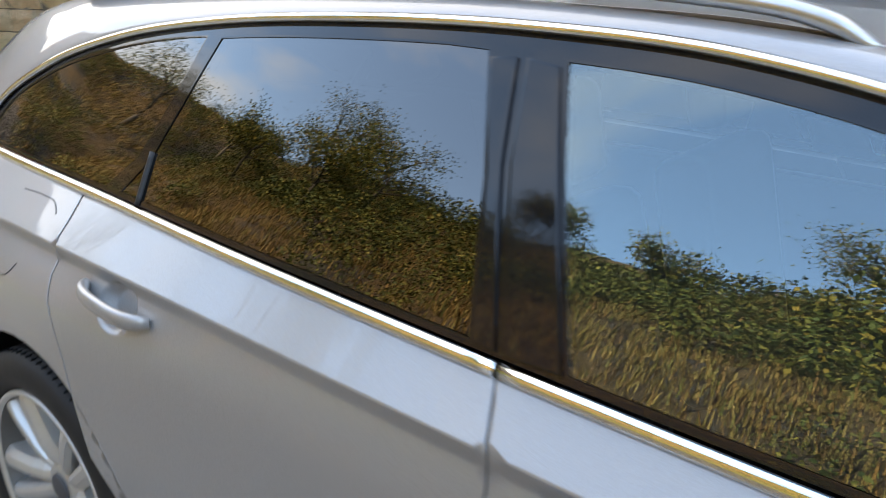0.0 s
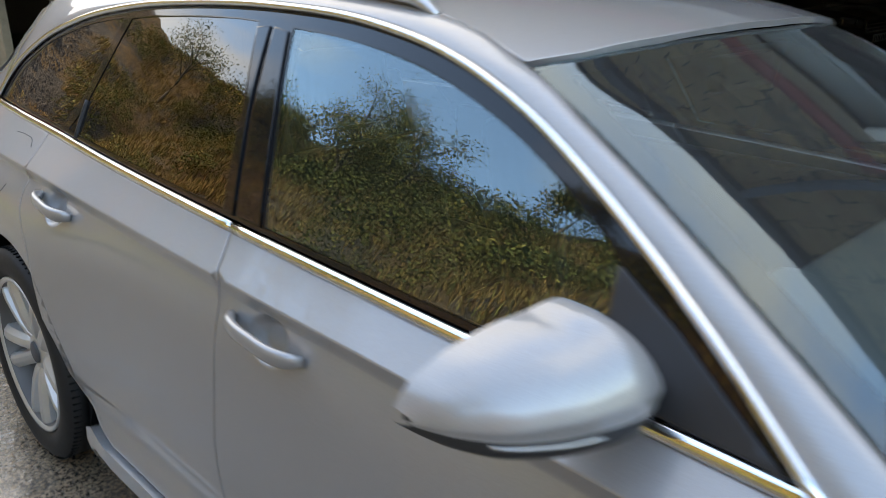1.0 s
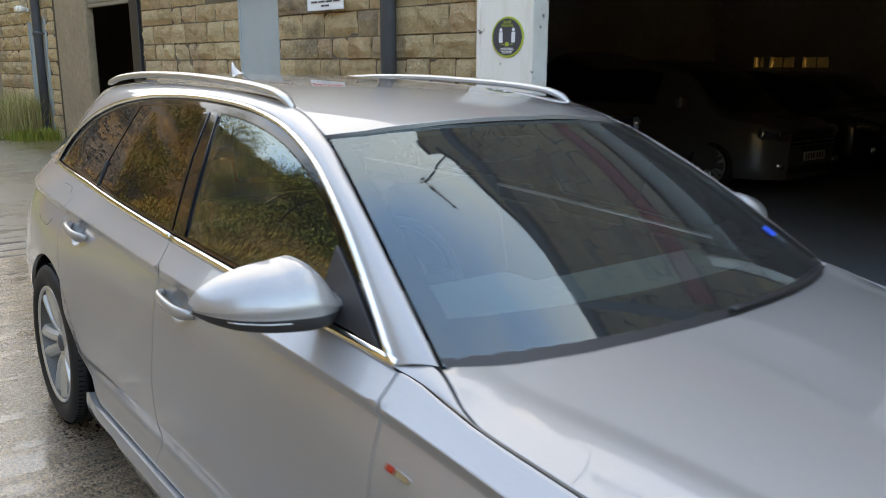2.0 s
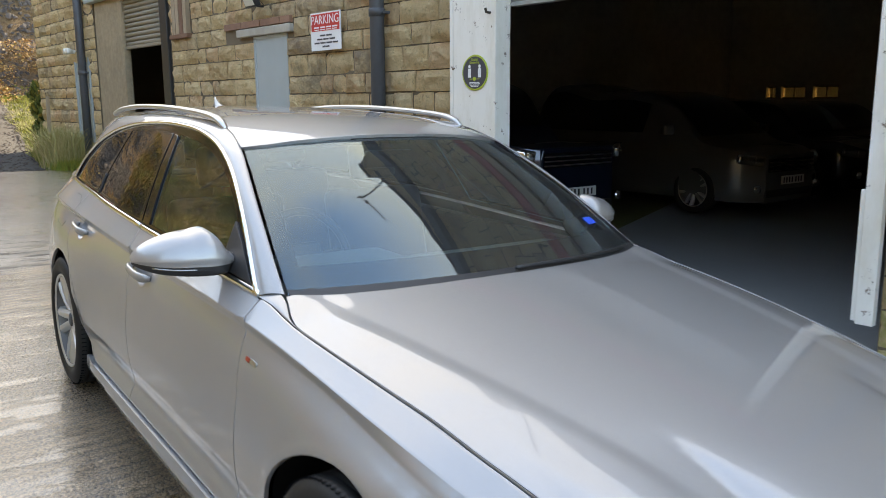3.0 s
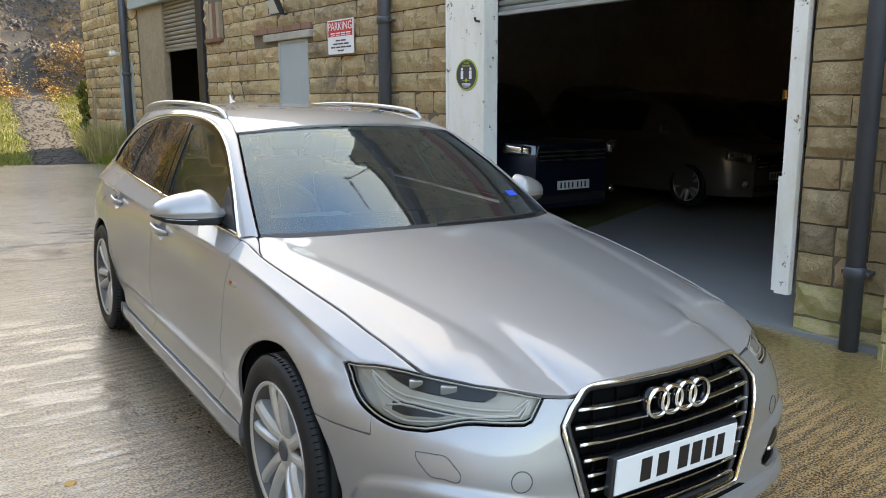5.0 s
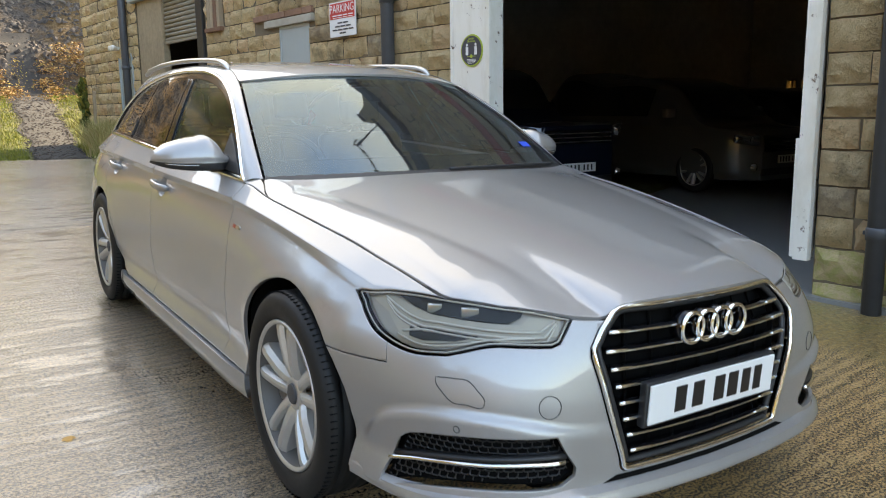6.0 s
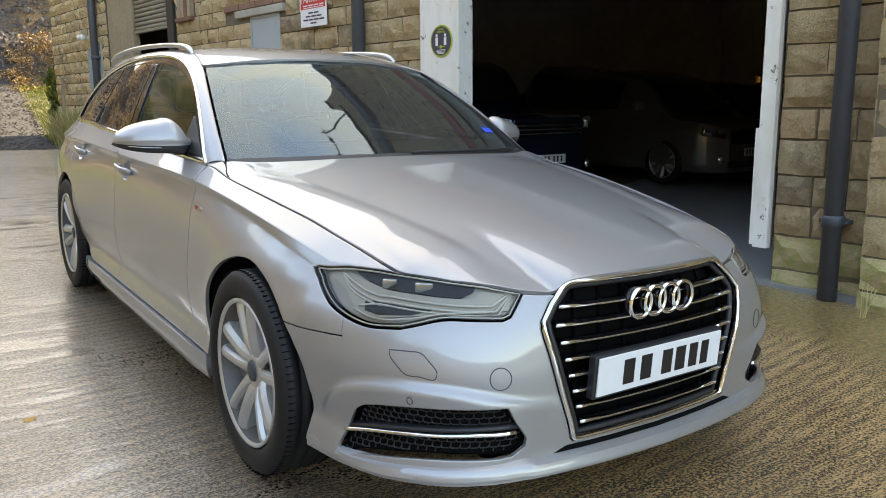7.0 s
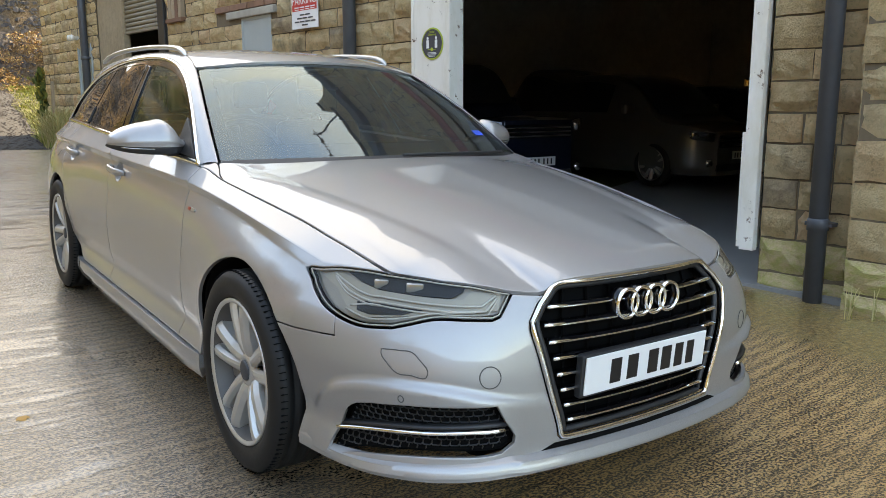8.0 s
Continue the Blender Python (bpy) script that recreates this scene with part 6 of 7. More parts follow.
part("tailgate", grid_mesh("tailgate", tail, 24, 8, PAINT), None, CAR)
part("rear_bumper", grid_mesh("rear_bumper", lambda u, v: Vector(((2 * u - 1) * (side_w(3.90, 0.36) + 0.01), 3.93 + 0.10 * (1 - abs(2 * u - 1) ** 4), 0.20 + 0.24 * v)), 24, 6, PAINT), None, CAR)
part("rear_window", grid_mesh("rear_window", lambda u, v: Vector(((2 * u - 1) * (0.53 - 0.17 * v), 3.95 - 0.29 * v + 0.03 * (1 - (2 * u - 1) ** 2), 0.985 + 0.325 * v)), 16, 8, GLASS_DARK), None, CAR, "dark privacy glass")
pair("rear_pillar", grid_mesh("rear_pillar", lambda u, v: Vector((-0.50, 3.74, 1.20)).lerp(Vector((-0.60, 3.94, 0.985)), u).lerp(Vector((-0.42, 3.67, 1.28)).lerp(Vector((-0.55, 3.96, 0.985)), u), v), 6, 4, PAINT, flip=True), CAR)
def quad(a, b, c, d):
    a, b, c, d = (Vector(p) for p in (a, b, c, d))
    return lambda u, v: a.lerp(b, u).lerp(d.lerp(c, u), v)


for corners in (((-0.62, 3.955, 0.985), (-0.52, 3.958, 0.985), (-0.34, 3.66, 1.31), (-0.41, 3.67, 1.29)), ((-side_w(3.53, 1.0), 3.53, 0.995), (-0.62, 3.96, 0.985), (-0.535, 3.82, 1.10), (-0.505, 3.73, 1.20)),
                ((-0.505, 3.73, 1.20), (-0.535, 3.82, 1.10), (-0.40, 3.67, 1.29), (-0.40, 3.60, 1.325)),
                ((-0.492, 3.55, 1.295), (-0.505, 3.74, 1.195), (-0.41, 3.62, 1.315), (-0.50, 3.36, 1.343))):
    pair("rear_pillar", grid_mesh("rear_pillar", quad(*corners), 6, 6, PAINT, flip=True), CAR)
pair("tail_lamp", as_mesh("tail_lamp", box_bm((-0.60, 3.90, 0.78), (-0.35, 4.02, 0.92), 0.02), RED), CAR, "red tail lamp")

# cabin
DASH = simple("dashboard_grey", (0.19, 0.20, 0.195), 0.7, 0, 0.15, 120, 0.0005)
part("dashboard", join_bm([moved(box_bm((-0.70, 0.62, 0.60), (0.70, 1.05, 0.935), 0.06, 4), pose(0, 0, 0)), box_bm((-0.62, 0.74, 0.90), (-0.18, 1.02, 0.985), 0.035, 3)]), DASH, CAR, "dark grey dashboard", smooth=True)
wheel_c = Matrix.Translation((-0.38, 1.20, 0.93)) @ pose(0, 0, 0, 66, 0, 0)
steer = [bmesh.new()]
for a in range(36):
    for b in range(8):
        t, p = 2 * math.pi * a / 36, 2 * math.pi * b / 8
        r = 0.175 + 0.016 * math.cos(p)
        steer[0].verts.new((r * math.cos(t), r * math.sin(t), 0.016 * math.sin(p)))
steer[0].verts.ensure_lookup_table()
for a in range(36):
    for b in range(8):
        steer[0].faces.new([steer[0].verts[i] for i in (a * 8 + b, ((a + 1) % 36) * 8 + b, ((a + 1) % 36) * 8 + (b + 1) % 8, a * 8 + (b + 1) % 8)])
steer += [box_bm((-0.16, -0.018, -0.012), (0.16, 0.018, 0.012), 0.008), box_bm((-0.018, -0.16, -0.012), (0.018, 0.0, 0.012), 0.008), box_bm((-0.065, -0.055, -0.03), (0.065, 0.055, 0.02), 0.02)]
part("steering_wheel", moved(join_bm(steer), wheel_c), LEATHER, CAR, "black leather steering wheel", smooth=True)
for x, y, w in ((-0.38, 1.55, 0.26), (0.38, 1.55, 0.26), (-0.36, 2.52, 0.26), (0.36, 2.52, 0.26)):
    seat = new("seat")
    seat.parent = CAR
    seat.matrix_local = pose(x, y, 0.36)
    tagged(seat, "black leather car seat")
    part("cushion", box_bm((-w, -0.25, 0.0), (w, 0.28, 0.17), 0.05, 3), LEATHER, seat, smooth=True)
    part("backrest", moved(box_bm((-w, -0.06, 0.0), (w, 0.06, 0.60), 0.05, 3), pose(0, 0.30, 0.12, -14, 0, 0)), LEATHER, seat, smooth=True)
    part("headrest", moved(box_bm((-0.12, -0.045, 0.64), (0.12, 0.045, 0.82), 0.04, 3), pose(0, 0.30, 0.12, -12, 0, 0)), LEATHER, seat, smooth=True)
part("interior_mirror", box_bm((-0.12, 1.20, 1.245), (0.10, 1.235, 1.315), 0.014), BLACK, CAR, "black interior mirror")
for side in (-1, 1):
    part("door_lining", box_bm((side * 0.78 - 0.03, 0.80, 0.30), (side * 0.78 + 0.03, 2.75, 0.93), 0.02), TRIM, CAR, "dark grey door lining")
part("roof_lining", grid_mesh("roof_lining", lambda u, v: roof_skin((2 * u - 1) * 0.52, 1.34 + 2.2 * v) - Vector((0, 0, 0.03)), 8, 12, simple("pale_lining", (0.22, 0.215, 0.20), 0.9), flip=True), None, CAR, "pale grey roof lining")
part("screen_sticker", grid_mesh("screen_sticker", lambda u, v: screen(0.895 + 0.05 * u, 0.20 + 0.05 * v, 0.003), 4, 3, BLUE), None, CAR, "small blue windscreen sticker")


# ---- signs ----
def lettering(name, text, size, material, parent, m, align="CENTER"):
    cu = bpy.data.curves.new(name, "FONT")
    cu.body, cu.size, cu.align_x, cu.align_y, cu.extrude = text, size, align, "CENTER", 0.0008
    tmp = bpy.data.objects.new(name, cu)
    me = bpy.data.meshes.new_from_object(tmp)
    bpy.data.objects.remove(tmp)
    me.materials.append(material)
    me.transform(m)
    return part(name, me, None, parent)


SIGN_WHITE = simple("sign_white", (0.74, 0.74, 0.73), 0.4, 0, 0.05, 12)
SIGN_RED = simple("sign_red", (0.55, 0.035, 0.03), 0.4, 0, 0.1, 12)
SIGN_INK = simple("sign_ink", (0.05, 0.05, 0.06), 0.5, 0, 0.1, 12)
SIGN_LIME = simple("sign_lime", (0.36, 0.42, 0.045), 0.45, 0, 0.1, 12)
FACE_OUT = Matrix(((0, 0, -1, 0), (-1, 0, 0, 0), (0, 1, 0, 0), (0, 0, 0, 1)))      # text's x along -s, y up, facing out of the wall

sign = thing("parking_sign", "white and red parking sign on the stone wall", "sign", at=BLD @ pose(-0.045, 6.33, 2.255))
part("board", box_bm((0, -0.285, -0.195), (0.012, 0.285, 0.195), 0.003), SIGN_WHITE, sign)
part("red_panel", box_bm((-0.003, -0.268, 0.005), (0.002, 0.268, 0.180), 0.001), SIGN_RED, sign)
lettering("sign_word", "PARKING", 0.128, SIGN_WHITE, sign, Matrix.Translation((-0.005, 0, 0.115)) @ FACE_OUT)
for z, w, h, mt in ((0.042, 0.235, 0.014, SIGN_WHITE), (0.018, 0.225, 0.009, SIGN_WHITE), (-0.042, 0.12, 0.016, SIGN_INK), (-0.080, 0.18, 0.016, SIGN_INK), (-0.118, 0.235, 0.016, SIGN_INK), (-0.156, 0.07, 0.016, SIGN_INK)):
    n = max(2, int(w / 0.05))
    for k in range(n):
        a, b = -w + 2 * w * k / n, -w + 2 * w * (k + 0.82) / n
        part("line_of_text", box_bm((-0.005, a, z - h / 2), (0.0, b, z + h / 2)), mt, sign)

disc = thing("round_sign", "round black and lime distancing sign on the white post", "sign", at=BLD @ pose(-0.060, 4.005, 1.76))
part("disc", moved(lathe_bm([(0.0, 0.0001), (-0.004, 0.0001), (-0.004, 0.157), (0.0, 0.160), (0.004, 0.157), (0.004, 0.0001)], 48, "x"), Matrix.Diagonal((1, 1, 0.93, 1))), SIGN_LIME, disc)
part("disc_face", moved(lathe_bm([(-0.0045, 0.0001), (-0.006, 0.0001), (-0.006, 0.143), (-0.0045, 0.144)], 48, "x"), Matrix.Diagonal((1, 1, 0.93, 1))), SIGN_INK, disc)
for s in (-0.062, 0.062):
    part("pictogram", moved(box_bm((-0.008, -0.018, -0.040), (-0.006, 0.018, 0.035), 0.0008), Matrix.Translation((0, s, 0.0))), SIGN_WHITE, disc)
    part("pictogram", moved(lathe_bm([(-0.008, 0.0001), (-0.008, 0.014), (-0.006, 0.014)], 14, "x"), Matrix.Translation((0, s, 0.052))), SIGN_WHITE, disc)
part("pictogram", box_bm((-0.008, -0.060, -0.055), (-0.006, 0.060, -0.050)), SIGN_LIME, disc)
part("pictogram", moved(lathe_bm([(-0.009, 0.0001), (-0.009, 0.017), (-0.006, 0.017)], 18, "x"), Matrix.Translation((0, 0, -0.052))), SIGN_LIME, disc)
lettering("sign_word", "Social", 0.034, SIGN_LIME, disc, Matrix.Translation((-0.0075, 0, 0.108)) @ FACE_OUT)
lettering("sign_word", "Distancing", 0.028, SIGN_LIME, disc, Matrix.Translation((-0.0075, 0, 0.084)) @ FACE_OUT)
for k, w in enumerate((0.060, 0.066, 0.055, 0.045)):
    part("line_of_text", box_bm((-0.008, -w, -0.084 - 0.011 * k), (-0.006, w, -0.079 - 0.011 * k)), SIGN_WHITE, disc)

# ---- cars in the garage ----
def dark_paint(name, col):
    n = Nodes(name)
    n.set(Base_Color=n.mix(n.noise(3, 4), [c * 0.8 for c in col], col), Metallic=0.5, Roughness=0.35, Coat_Weight=1.0, Coat_Roughness=0.05)
    return n.mat


def parked_car(label, length, width, height, belt, bonnet, nose, paint, at, screen0, screen1, rear1):
    """A closed car body lofted along its length, with windows, wheels, lamps and plate. The nose points to -y."""
    car = thing("parked_car", label, "car", "cars in the garage", at=at)
    hw = width / 2
    top_line = spline([0, 0.06 * length, screen0, screen0 + 0.45 * (screen1 - screen0), screen1, 0.62 * length, rear1, length * 0.985, length],
                      [nose, bonnet - 0.07, bonnet + 0.03, (bonnet + height) / 2 + 0.12, height - 0.02, height, height - 0.10, belt + 0.05, belt - 0.15])
    wide = spline([0, 0.05 * length, 0.14 * length, 0.3 * length, 0.75 * length, 0.93 * length, length], [hw * 0.60, hw * 0.86, hw * 0.97, hw, hw, hw * 0.93, hw * 0.72])

    def shell(u, v):
        y = length * u
        w, t = wide(y), top_line(y)
        b = min(belt, t - 0.04)
        pts_z = [0.20, 0.32, 0.55, b - 0.12, b, b + (t - b) * 0.55, t - 0.03, t]
        pts_w = [w * 0.93, w * 0.985, w, w * 0.985, w * 0.93, w * (0.93 - 0.14 * min(1, (t - b) / 0.45)), w * (0.90 - 0.26 * min(1, (t - b) / 0.45)), 0.0]
        a = abs(2 * v - 1)
        k = (1 - a) * 7
        i = min(int(k), 6)
        f = k - i
        x, z = pts_w[i] + (pts_w[i + 1] - pts_w[i]) * f, pts_z[i] + (pts_z[i + 1] - pts_z[i]) * f
        return Vector((x if v > 0.5 else -x, y, z))
    part("body", grid_mesh("body", shell, 46, 42, paint, flip=True), None, car)
    part("front_panel", grid_mesh("front_panel", lambda u, v: Vector(((2 * u - 1) * wide(0), 0.004, 0.20 + (nose - 0.20) * v)), 8, 6, paint), None, car)

    def glass_band(u, v):
        y = screen1 * 0.92 + (rear1 - screen1 * 0.92) * u
        w, t = wide(y), top_line(y)
        return Vector((-w * (0.93 - 0.20 * v) - 0.006, y, belt + 0.03 + (t - belt - 0.16) * v))
    me = grid_mesh("side_window", glass_band, 20, 6, GLASS_BLACK, flip=True)
    pair("side_window", me, car, "dark side window")
    part("front_screen", grid_mesh("front_screen", lambda u, v: Vector(((2 * u - 1) * (0.80 - 0.16 * v) * hw, screen0 + (screen1 - screen0) * (0.05 + 0.92 * v) - 0.05 * (1 - (2 * u - 1) ** 2), top_line(screen0 + (screen1 - screen0) * (0.05 + 0.92 * v)) + 0.012)), 12, 8, GLASS_BLACK, flip=False), None, car, "dark windscreen")
    part("grille", box_bm((-hw * 0.55, -0.02, nose - 0.22), (hw * 0.55, 0.05, nose - 0.05), 0.02), GLOSS_BLACK, car, "black grille")
    for k in range(3):
        part("grille_bar", box_bm((-hw * 0.55, -0.032, nose - 0.20 + 0.05 * k), (hw * 0.55, -0.015, nose - 0.185 + 0.05 * k), 0.004), SATIN, car)
    part("lower_intake", box_bm((-hw * 0.6, -0.015, 0.26), (hw * 0.6, 0.05, 0.36), 0.02), BLACK, car)
    for side in (-1, 1):
        lamp_me = moved(box_bm((-0.17, -0.05, -0.06), (0.17, 0.05, 0.06), 0.03), Matrix.Translation((side * hw * 0.80, 0.12, nose - 0.06)) @ pose(0, 0, 0, 0, -8 * side, 34 * side))
        head = part("headlamp", lamp_me, GARAGE_LAMP, car, "clear headlamp", smooth=True)
        part("reflector", moved(lathe_bm([(-0.056, 0.0001), (-0.054, 0.035), (-0.045, 0.045)], 20, "y"), Matrix.Translation((side * hw * 0.76, 0.095, nose - 0.06))), CHROME, head, smooth=True)
        part("fog_lamp", moved(lathe_bm([(-0.02, 0.0001), (-0.018, 0.045), (0.02, 0.055)], 20, "y"), Matrix.Translation((side * hw * 0.74, 0.02, 0.38))), CHROME, car, smooth=True)
        part("door_mirror", moved(box_bm((-0.10, -0.05, -0.07), (0.10, 0.06, 0.07), 0.04, 3), Matrix.Translation((side * (hw + 0.08), screen0 + 0.42, belt + 0.08))), paint, car, smooth=True)
        for y in (0.19 * length, 0.19 * length + 0.60 * length):
            wheel = new("wheel")
            wheel.parent = car
            wheel.matrix_local = pose(side * (hw - 0.105), y, 0.325, 0, 0, 0 if side < 0 else 180)
            tagged(wheel, "alloy wheel")
            for name in ("tyre", "rim", "barrel", "spoke", "hub"):
                for k in range(5 if name == "spoke" else 1):
                    ob = part(name, WHEEL_MESH[name][0], None, wheel)
                    ob.matrix_local = Matrix.Rotation(radians(72 * k), 4, "X") @ Matrix.Diagonal((0.9, 0.945, 0.945, 1))
    part("plate", box_bm((-0.26, -0.045, 0.42), (0.26, -0.034, 0.53), 0.003), PLATE_WHITE, car, "white number plate with black bars")
    for k in range(7):
        a = -0.205 + k * 0.062 + (0.022 if k > 3 else 0)
        part("plate_bar", box_bm((a - 0.011, -0.048, 0.44), (a + 0.011, -0.044, 0.51)), PLATE_BLACK, car)
    return car


GARAGE_LAMP = simple("bright_lamp_glass", (0.50, 0.50, 0.49), 0.12, 0.85, 0.1, 30)
GLASS_BLACK = simple("dark_car_glass", (0.012, 0.013, 0.014), 0.06, 0, 0.1, 10, coat=0.5)
parked_car("dark blue four-wheel-drive car parked in the dark garage", 4.6, 1.92, 1.74, 1.12, 1.10, 0.98, dark_paint("dark_blue_paint", (0.010, 0.020, 0.045)), pose(4.95, 5.05, 0.02), 1.35, 1.95, 4.2)
parked_car("silver-grey people carrier parked in the dark garage", 4.45, 1.80, 1.62, 1.02, 0.95, 0.80, dark_paint("grey_paint", (0.20, 0.195, 0.18)), pose(8.12, 4.35, 0.02), 0.80, 1.90, 4.05)
parked_car("dark hatchback parked deeper in the garage", 4.2, 1.78, 1.48, 0.96, 0.93, 0.76, dark_paint("black_paint", (0.02, 0.02, 0.022)), pose(10.9, 4.5, 0.02), 0.95, 1.85, 3.8)
parked_car("dark saloon parked deeper in the garage", 4.5, 1.80, 1.45, 0.94, 0.92, 0.74, dark_paint("dark_red_paint", (0.07, 0.03, 0.03)), pose(13.2, 4.9, 0.02), 1.05, 1.95, 3.7)


# ---- plants ----
rng = random.Random(11)


def leaf_mat(name, *stops):
    n = Nodes(name)
    tone = n.ramp(n.random(True), *stops)
    n.set(Base_Color=n.mix(n.noise(9, 3), n.mix(0.25, tone, (0.02, 0.016, 0.008)), tone), Roughness=0.75, Specular_IOR_Level=0.25)
    return n.mat


BRACKEN = leaf_mat("bracken", (0.0, (0.11, 0.058, 0.020)), (0.25, (0.28, 0.145, 0.04)), (0.5, (0.18, 0.14, 0.032)), (0.75, (0.38, 0.24, 0.08)), (1.0, (0.14, 0.16, 0.035)))
GREENERY = leaf_mat("greenery", (0.0, (0.035, 0.055, 0.012)), (0.4, (0.085, 0.105, 0.022)), (0.75, (0.17, 0.165, 0.03)), (1.0, (0.26, 0.20, 0.04)))
STRAW = leaf_mat("straw_grass", (0.0, (0.28, 0.25, 0.08)), (0.4, (0.50, 0.41, 0.17)), (0.7, (0.62, 0.50, 0.26)), (1.0, (0.24, 0.26, 0.06)))
GRASS = leaf_mat("green_grass", (0.0, (0.11, 0.15, 0.022)), (0.5, (0.23, 0.25, 0.035)), (1.0, (0.38, 0.34, 0.06)))
LEAVES = leaf_mat("autumn_leaves", (0.0, (0.04, 0.065, 0.014)), (0.4, (0.10, 0.12, 0.022)), (0.7, (0.22, 0.19, 0.03)), (1.0, (0.30, 0.19, 0.03)))
BARK = simple("bark", (0.10, 0.08, 0.06), 0.9, 0, 0.4, 18, 0.01)
ROCK = leaf_mat("shale_rock", (0.0, (0.018, 0.014, 0.012)), (0.5, (0.050, 0.040, 0.033)), (0.85, (0.085, 0.066, 0.052)), (1.0, (0.15, 0.12, 0.095)))


def tufts(name, spots, height, blades, spread, width, material, label, category):
    """Many clumps of bent blades in one mesh."""
    verts, faces = [], []
    for x, y, z, k in spots:
        for _ in range(blades):
            a, r = rng.uniform(0, 2 * math.pi), rng.uniform(0, spread) * k
            h = height * k * rng.uniform(0.55, 1.15)
            bx, by = x + r * math.cos(a), y + r * math.sin(a)
            lean = rng.uniform(0.05, 1.0) ** 2 * h
            b = a + rng.uniform(-2.4, 2.4)
            dx, dy = math.cos(b) * lean, math.sin(b) * lean
            w = width * k * rng.uniform(0.6, 1.2)
            px, py = -math.sin(b + rng.uniform(-1, 1)) * w, math.cos(b) * w
            n = len(verts)
            verts += [(bx - px, by - py, z), (bx + px, by + py, z), (bx + dx * 0.4 - px * 0.8, by + dy * 0.4 - py * 0.8, z + h * 0.65), (bx + dx * 0.4 + px * 0.8, by + dy * 0.4 + py * 0.8, z + h * 0.65), (bx + dx, by + dy, z + h * 0.92)]
            faces += [(n, n + 1, n + 3, n + 2), (n + 2, n + 3, n + 4)]
    me = data_mesh(name, verts, faces, material, smooth=False)
    return tagged(new(name, me), label, category, kind="stuff")


def leafy(name, spots, radius, height, leaves, size, material, label, category):
    """Loose bushes of small leaves on a few thin stems, in one mesh."""
    verts, faces = [], []
    for x, y, z, k in spots:
        for i in range(leaves):
            a, r, h = rng.uniform(0, 2 * math.pi), radius * k * rng.random() ** 0.6, height * k * rng.random() ** 0.8
            r *= 1.0 - 0.55 * (h / (height * k)) ** 2
            c = Vector((x + r * math.cos(a), y + r * math.sin(a), z + h))
            d = Vector((rng.uniform(-1, 1), rng.uniform(-1, 1), rng.uniform(-0.6, 0.6))).normalized()
            e = d.cross(Vector((rng.uniform(-1, 1), rng.uniform(-1, 1), rng.uniform(-1, 1)))).normalized()
            s = size * k * rng.uniform(0.6, 1.3)
            n = len(verts)
            verts += [c - d * s, c + e * s * 0.55, c + d * s, c - e * s * 0.55]
            faces.append((n, n + 1, n + 2, n + 3))
    return tagged(new(name, data_mesh(name, verts, faces, material, smooth=False)), label, category, kind="stuff")


def scatter(n, x0, x1, y0, y1, test, lo=0.6, hi=1.4):
    out = []
    while len(out) < n:
        x, y = rng.uniform(x0, x1), rng.uniform(y0, y1)
        if test(x, y):
            out.append((x, y, land_z(x, y) - 0.02, rng.uniform(lo, hi)))
    return out


def thick(x, y, s, cut):
    return noise.noise((x * s, y * s, 5.5)) > cut


on_track = lambda x, y: abs(x - 0.55 - (y - 14) * 0.06) < 0.60
tufts("bracken", scatter(15000, -24, -6.4, -16, 40, lambda x, y: thick(x, y, 0.16, -0.16)), 0.30, 14, 0.36, 0.012, BRACKEN, "brown autumn bracken on the bank", "bracken")
leafy("scrub", scatter(1500, -24, -6.4, -14, 40, lambda x, y: noise.noise((x * 0.15 + 9, y * 0.15, 1.0)) > 0.06), 0.55, 0.75, 90, 0.045, GREENERY, "green and yellow scrub on the bank", "scrub")
leafy("scrub", scatter(420, -17.5, -12.0, -4, 22, lambda x, y: noise.noise((x * 0.3, y * 0.3, 4.0)) > -0.15), 0.8, 1.1, 110, 0.06, GREENERY, "olive bushes along the top of the bank", "scrub")
leafy("bracken", scatter(330, -7, 5.5, 24.3, 28.2, lambda x, y: land_z(x, y) > 1.5 and thick(x, y, 0.5, -0.15)), 0.34, 0.30, 70, 0.030, leaf_mat("orange_bracken", (0.0, (0.20, 0.10, 0.035)), (0.4, (0.40, 0.22, 0.07)), (0.75, (0.52, 0.33, 0.13)), (1.0, (0.26, 0.22, 0.06))), "orange bracken at the foot of the shale bank", "bracken")
leafy("scrub", scatter(12, -4, 1.6, 25.3, 27.6, lambda x, y: True, 0.5, 1.2), 0.42, 1.5, 110, 0.034, leaf_mat("yellow_scrub", (0.0, (0.42, 0.28, 0.05)), (0.5, (0.58, 0.40, 0.07)), (1.0, (0.34, 0.28, 0.07))), "yellow autumn saplings", "scrub")
tufts("grass", scatter(7000, -6.8, 3.5, 14.1, 27, lambda x, y: not on_track(x, y) and (x < 1.2 or y > 17.8)), 0.09, 12, 0.15, 0.005, GRASS, "short yellow-green grass verge", "grass")
tufts("long_grass", scatter(330, 1.0, 1.75, 14.3, 17.9, lambda x, y: not on_track(x, y) and x < 3.0 - 0.085 * y - 0.05 and thick(x, y, 1.1, -0.2), 0.35, 1.25), 0.70, 22, 0.16, 0.006, STRAW, "long straw-coloured grass along the wall", "grass")
tufts("long_grass", scatter(480, 0.95, 1.8, 13.8, 17.0, lambda x, y: not on_track(x, y) and x < 3.0 - 0.085 * y - 0.02, 0.4, 1.3), 0.24, 24, 0.16, 0.007, GRASS, "lush green grass along the wall", "grass")
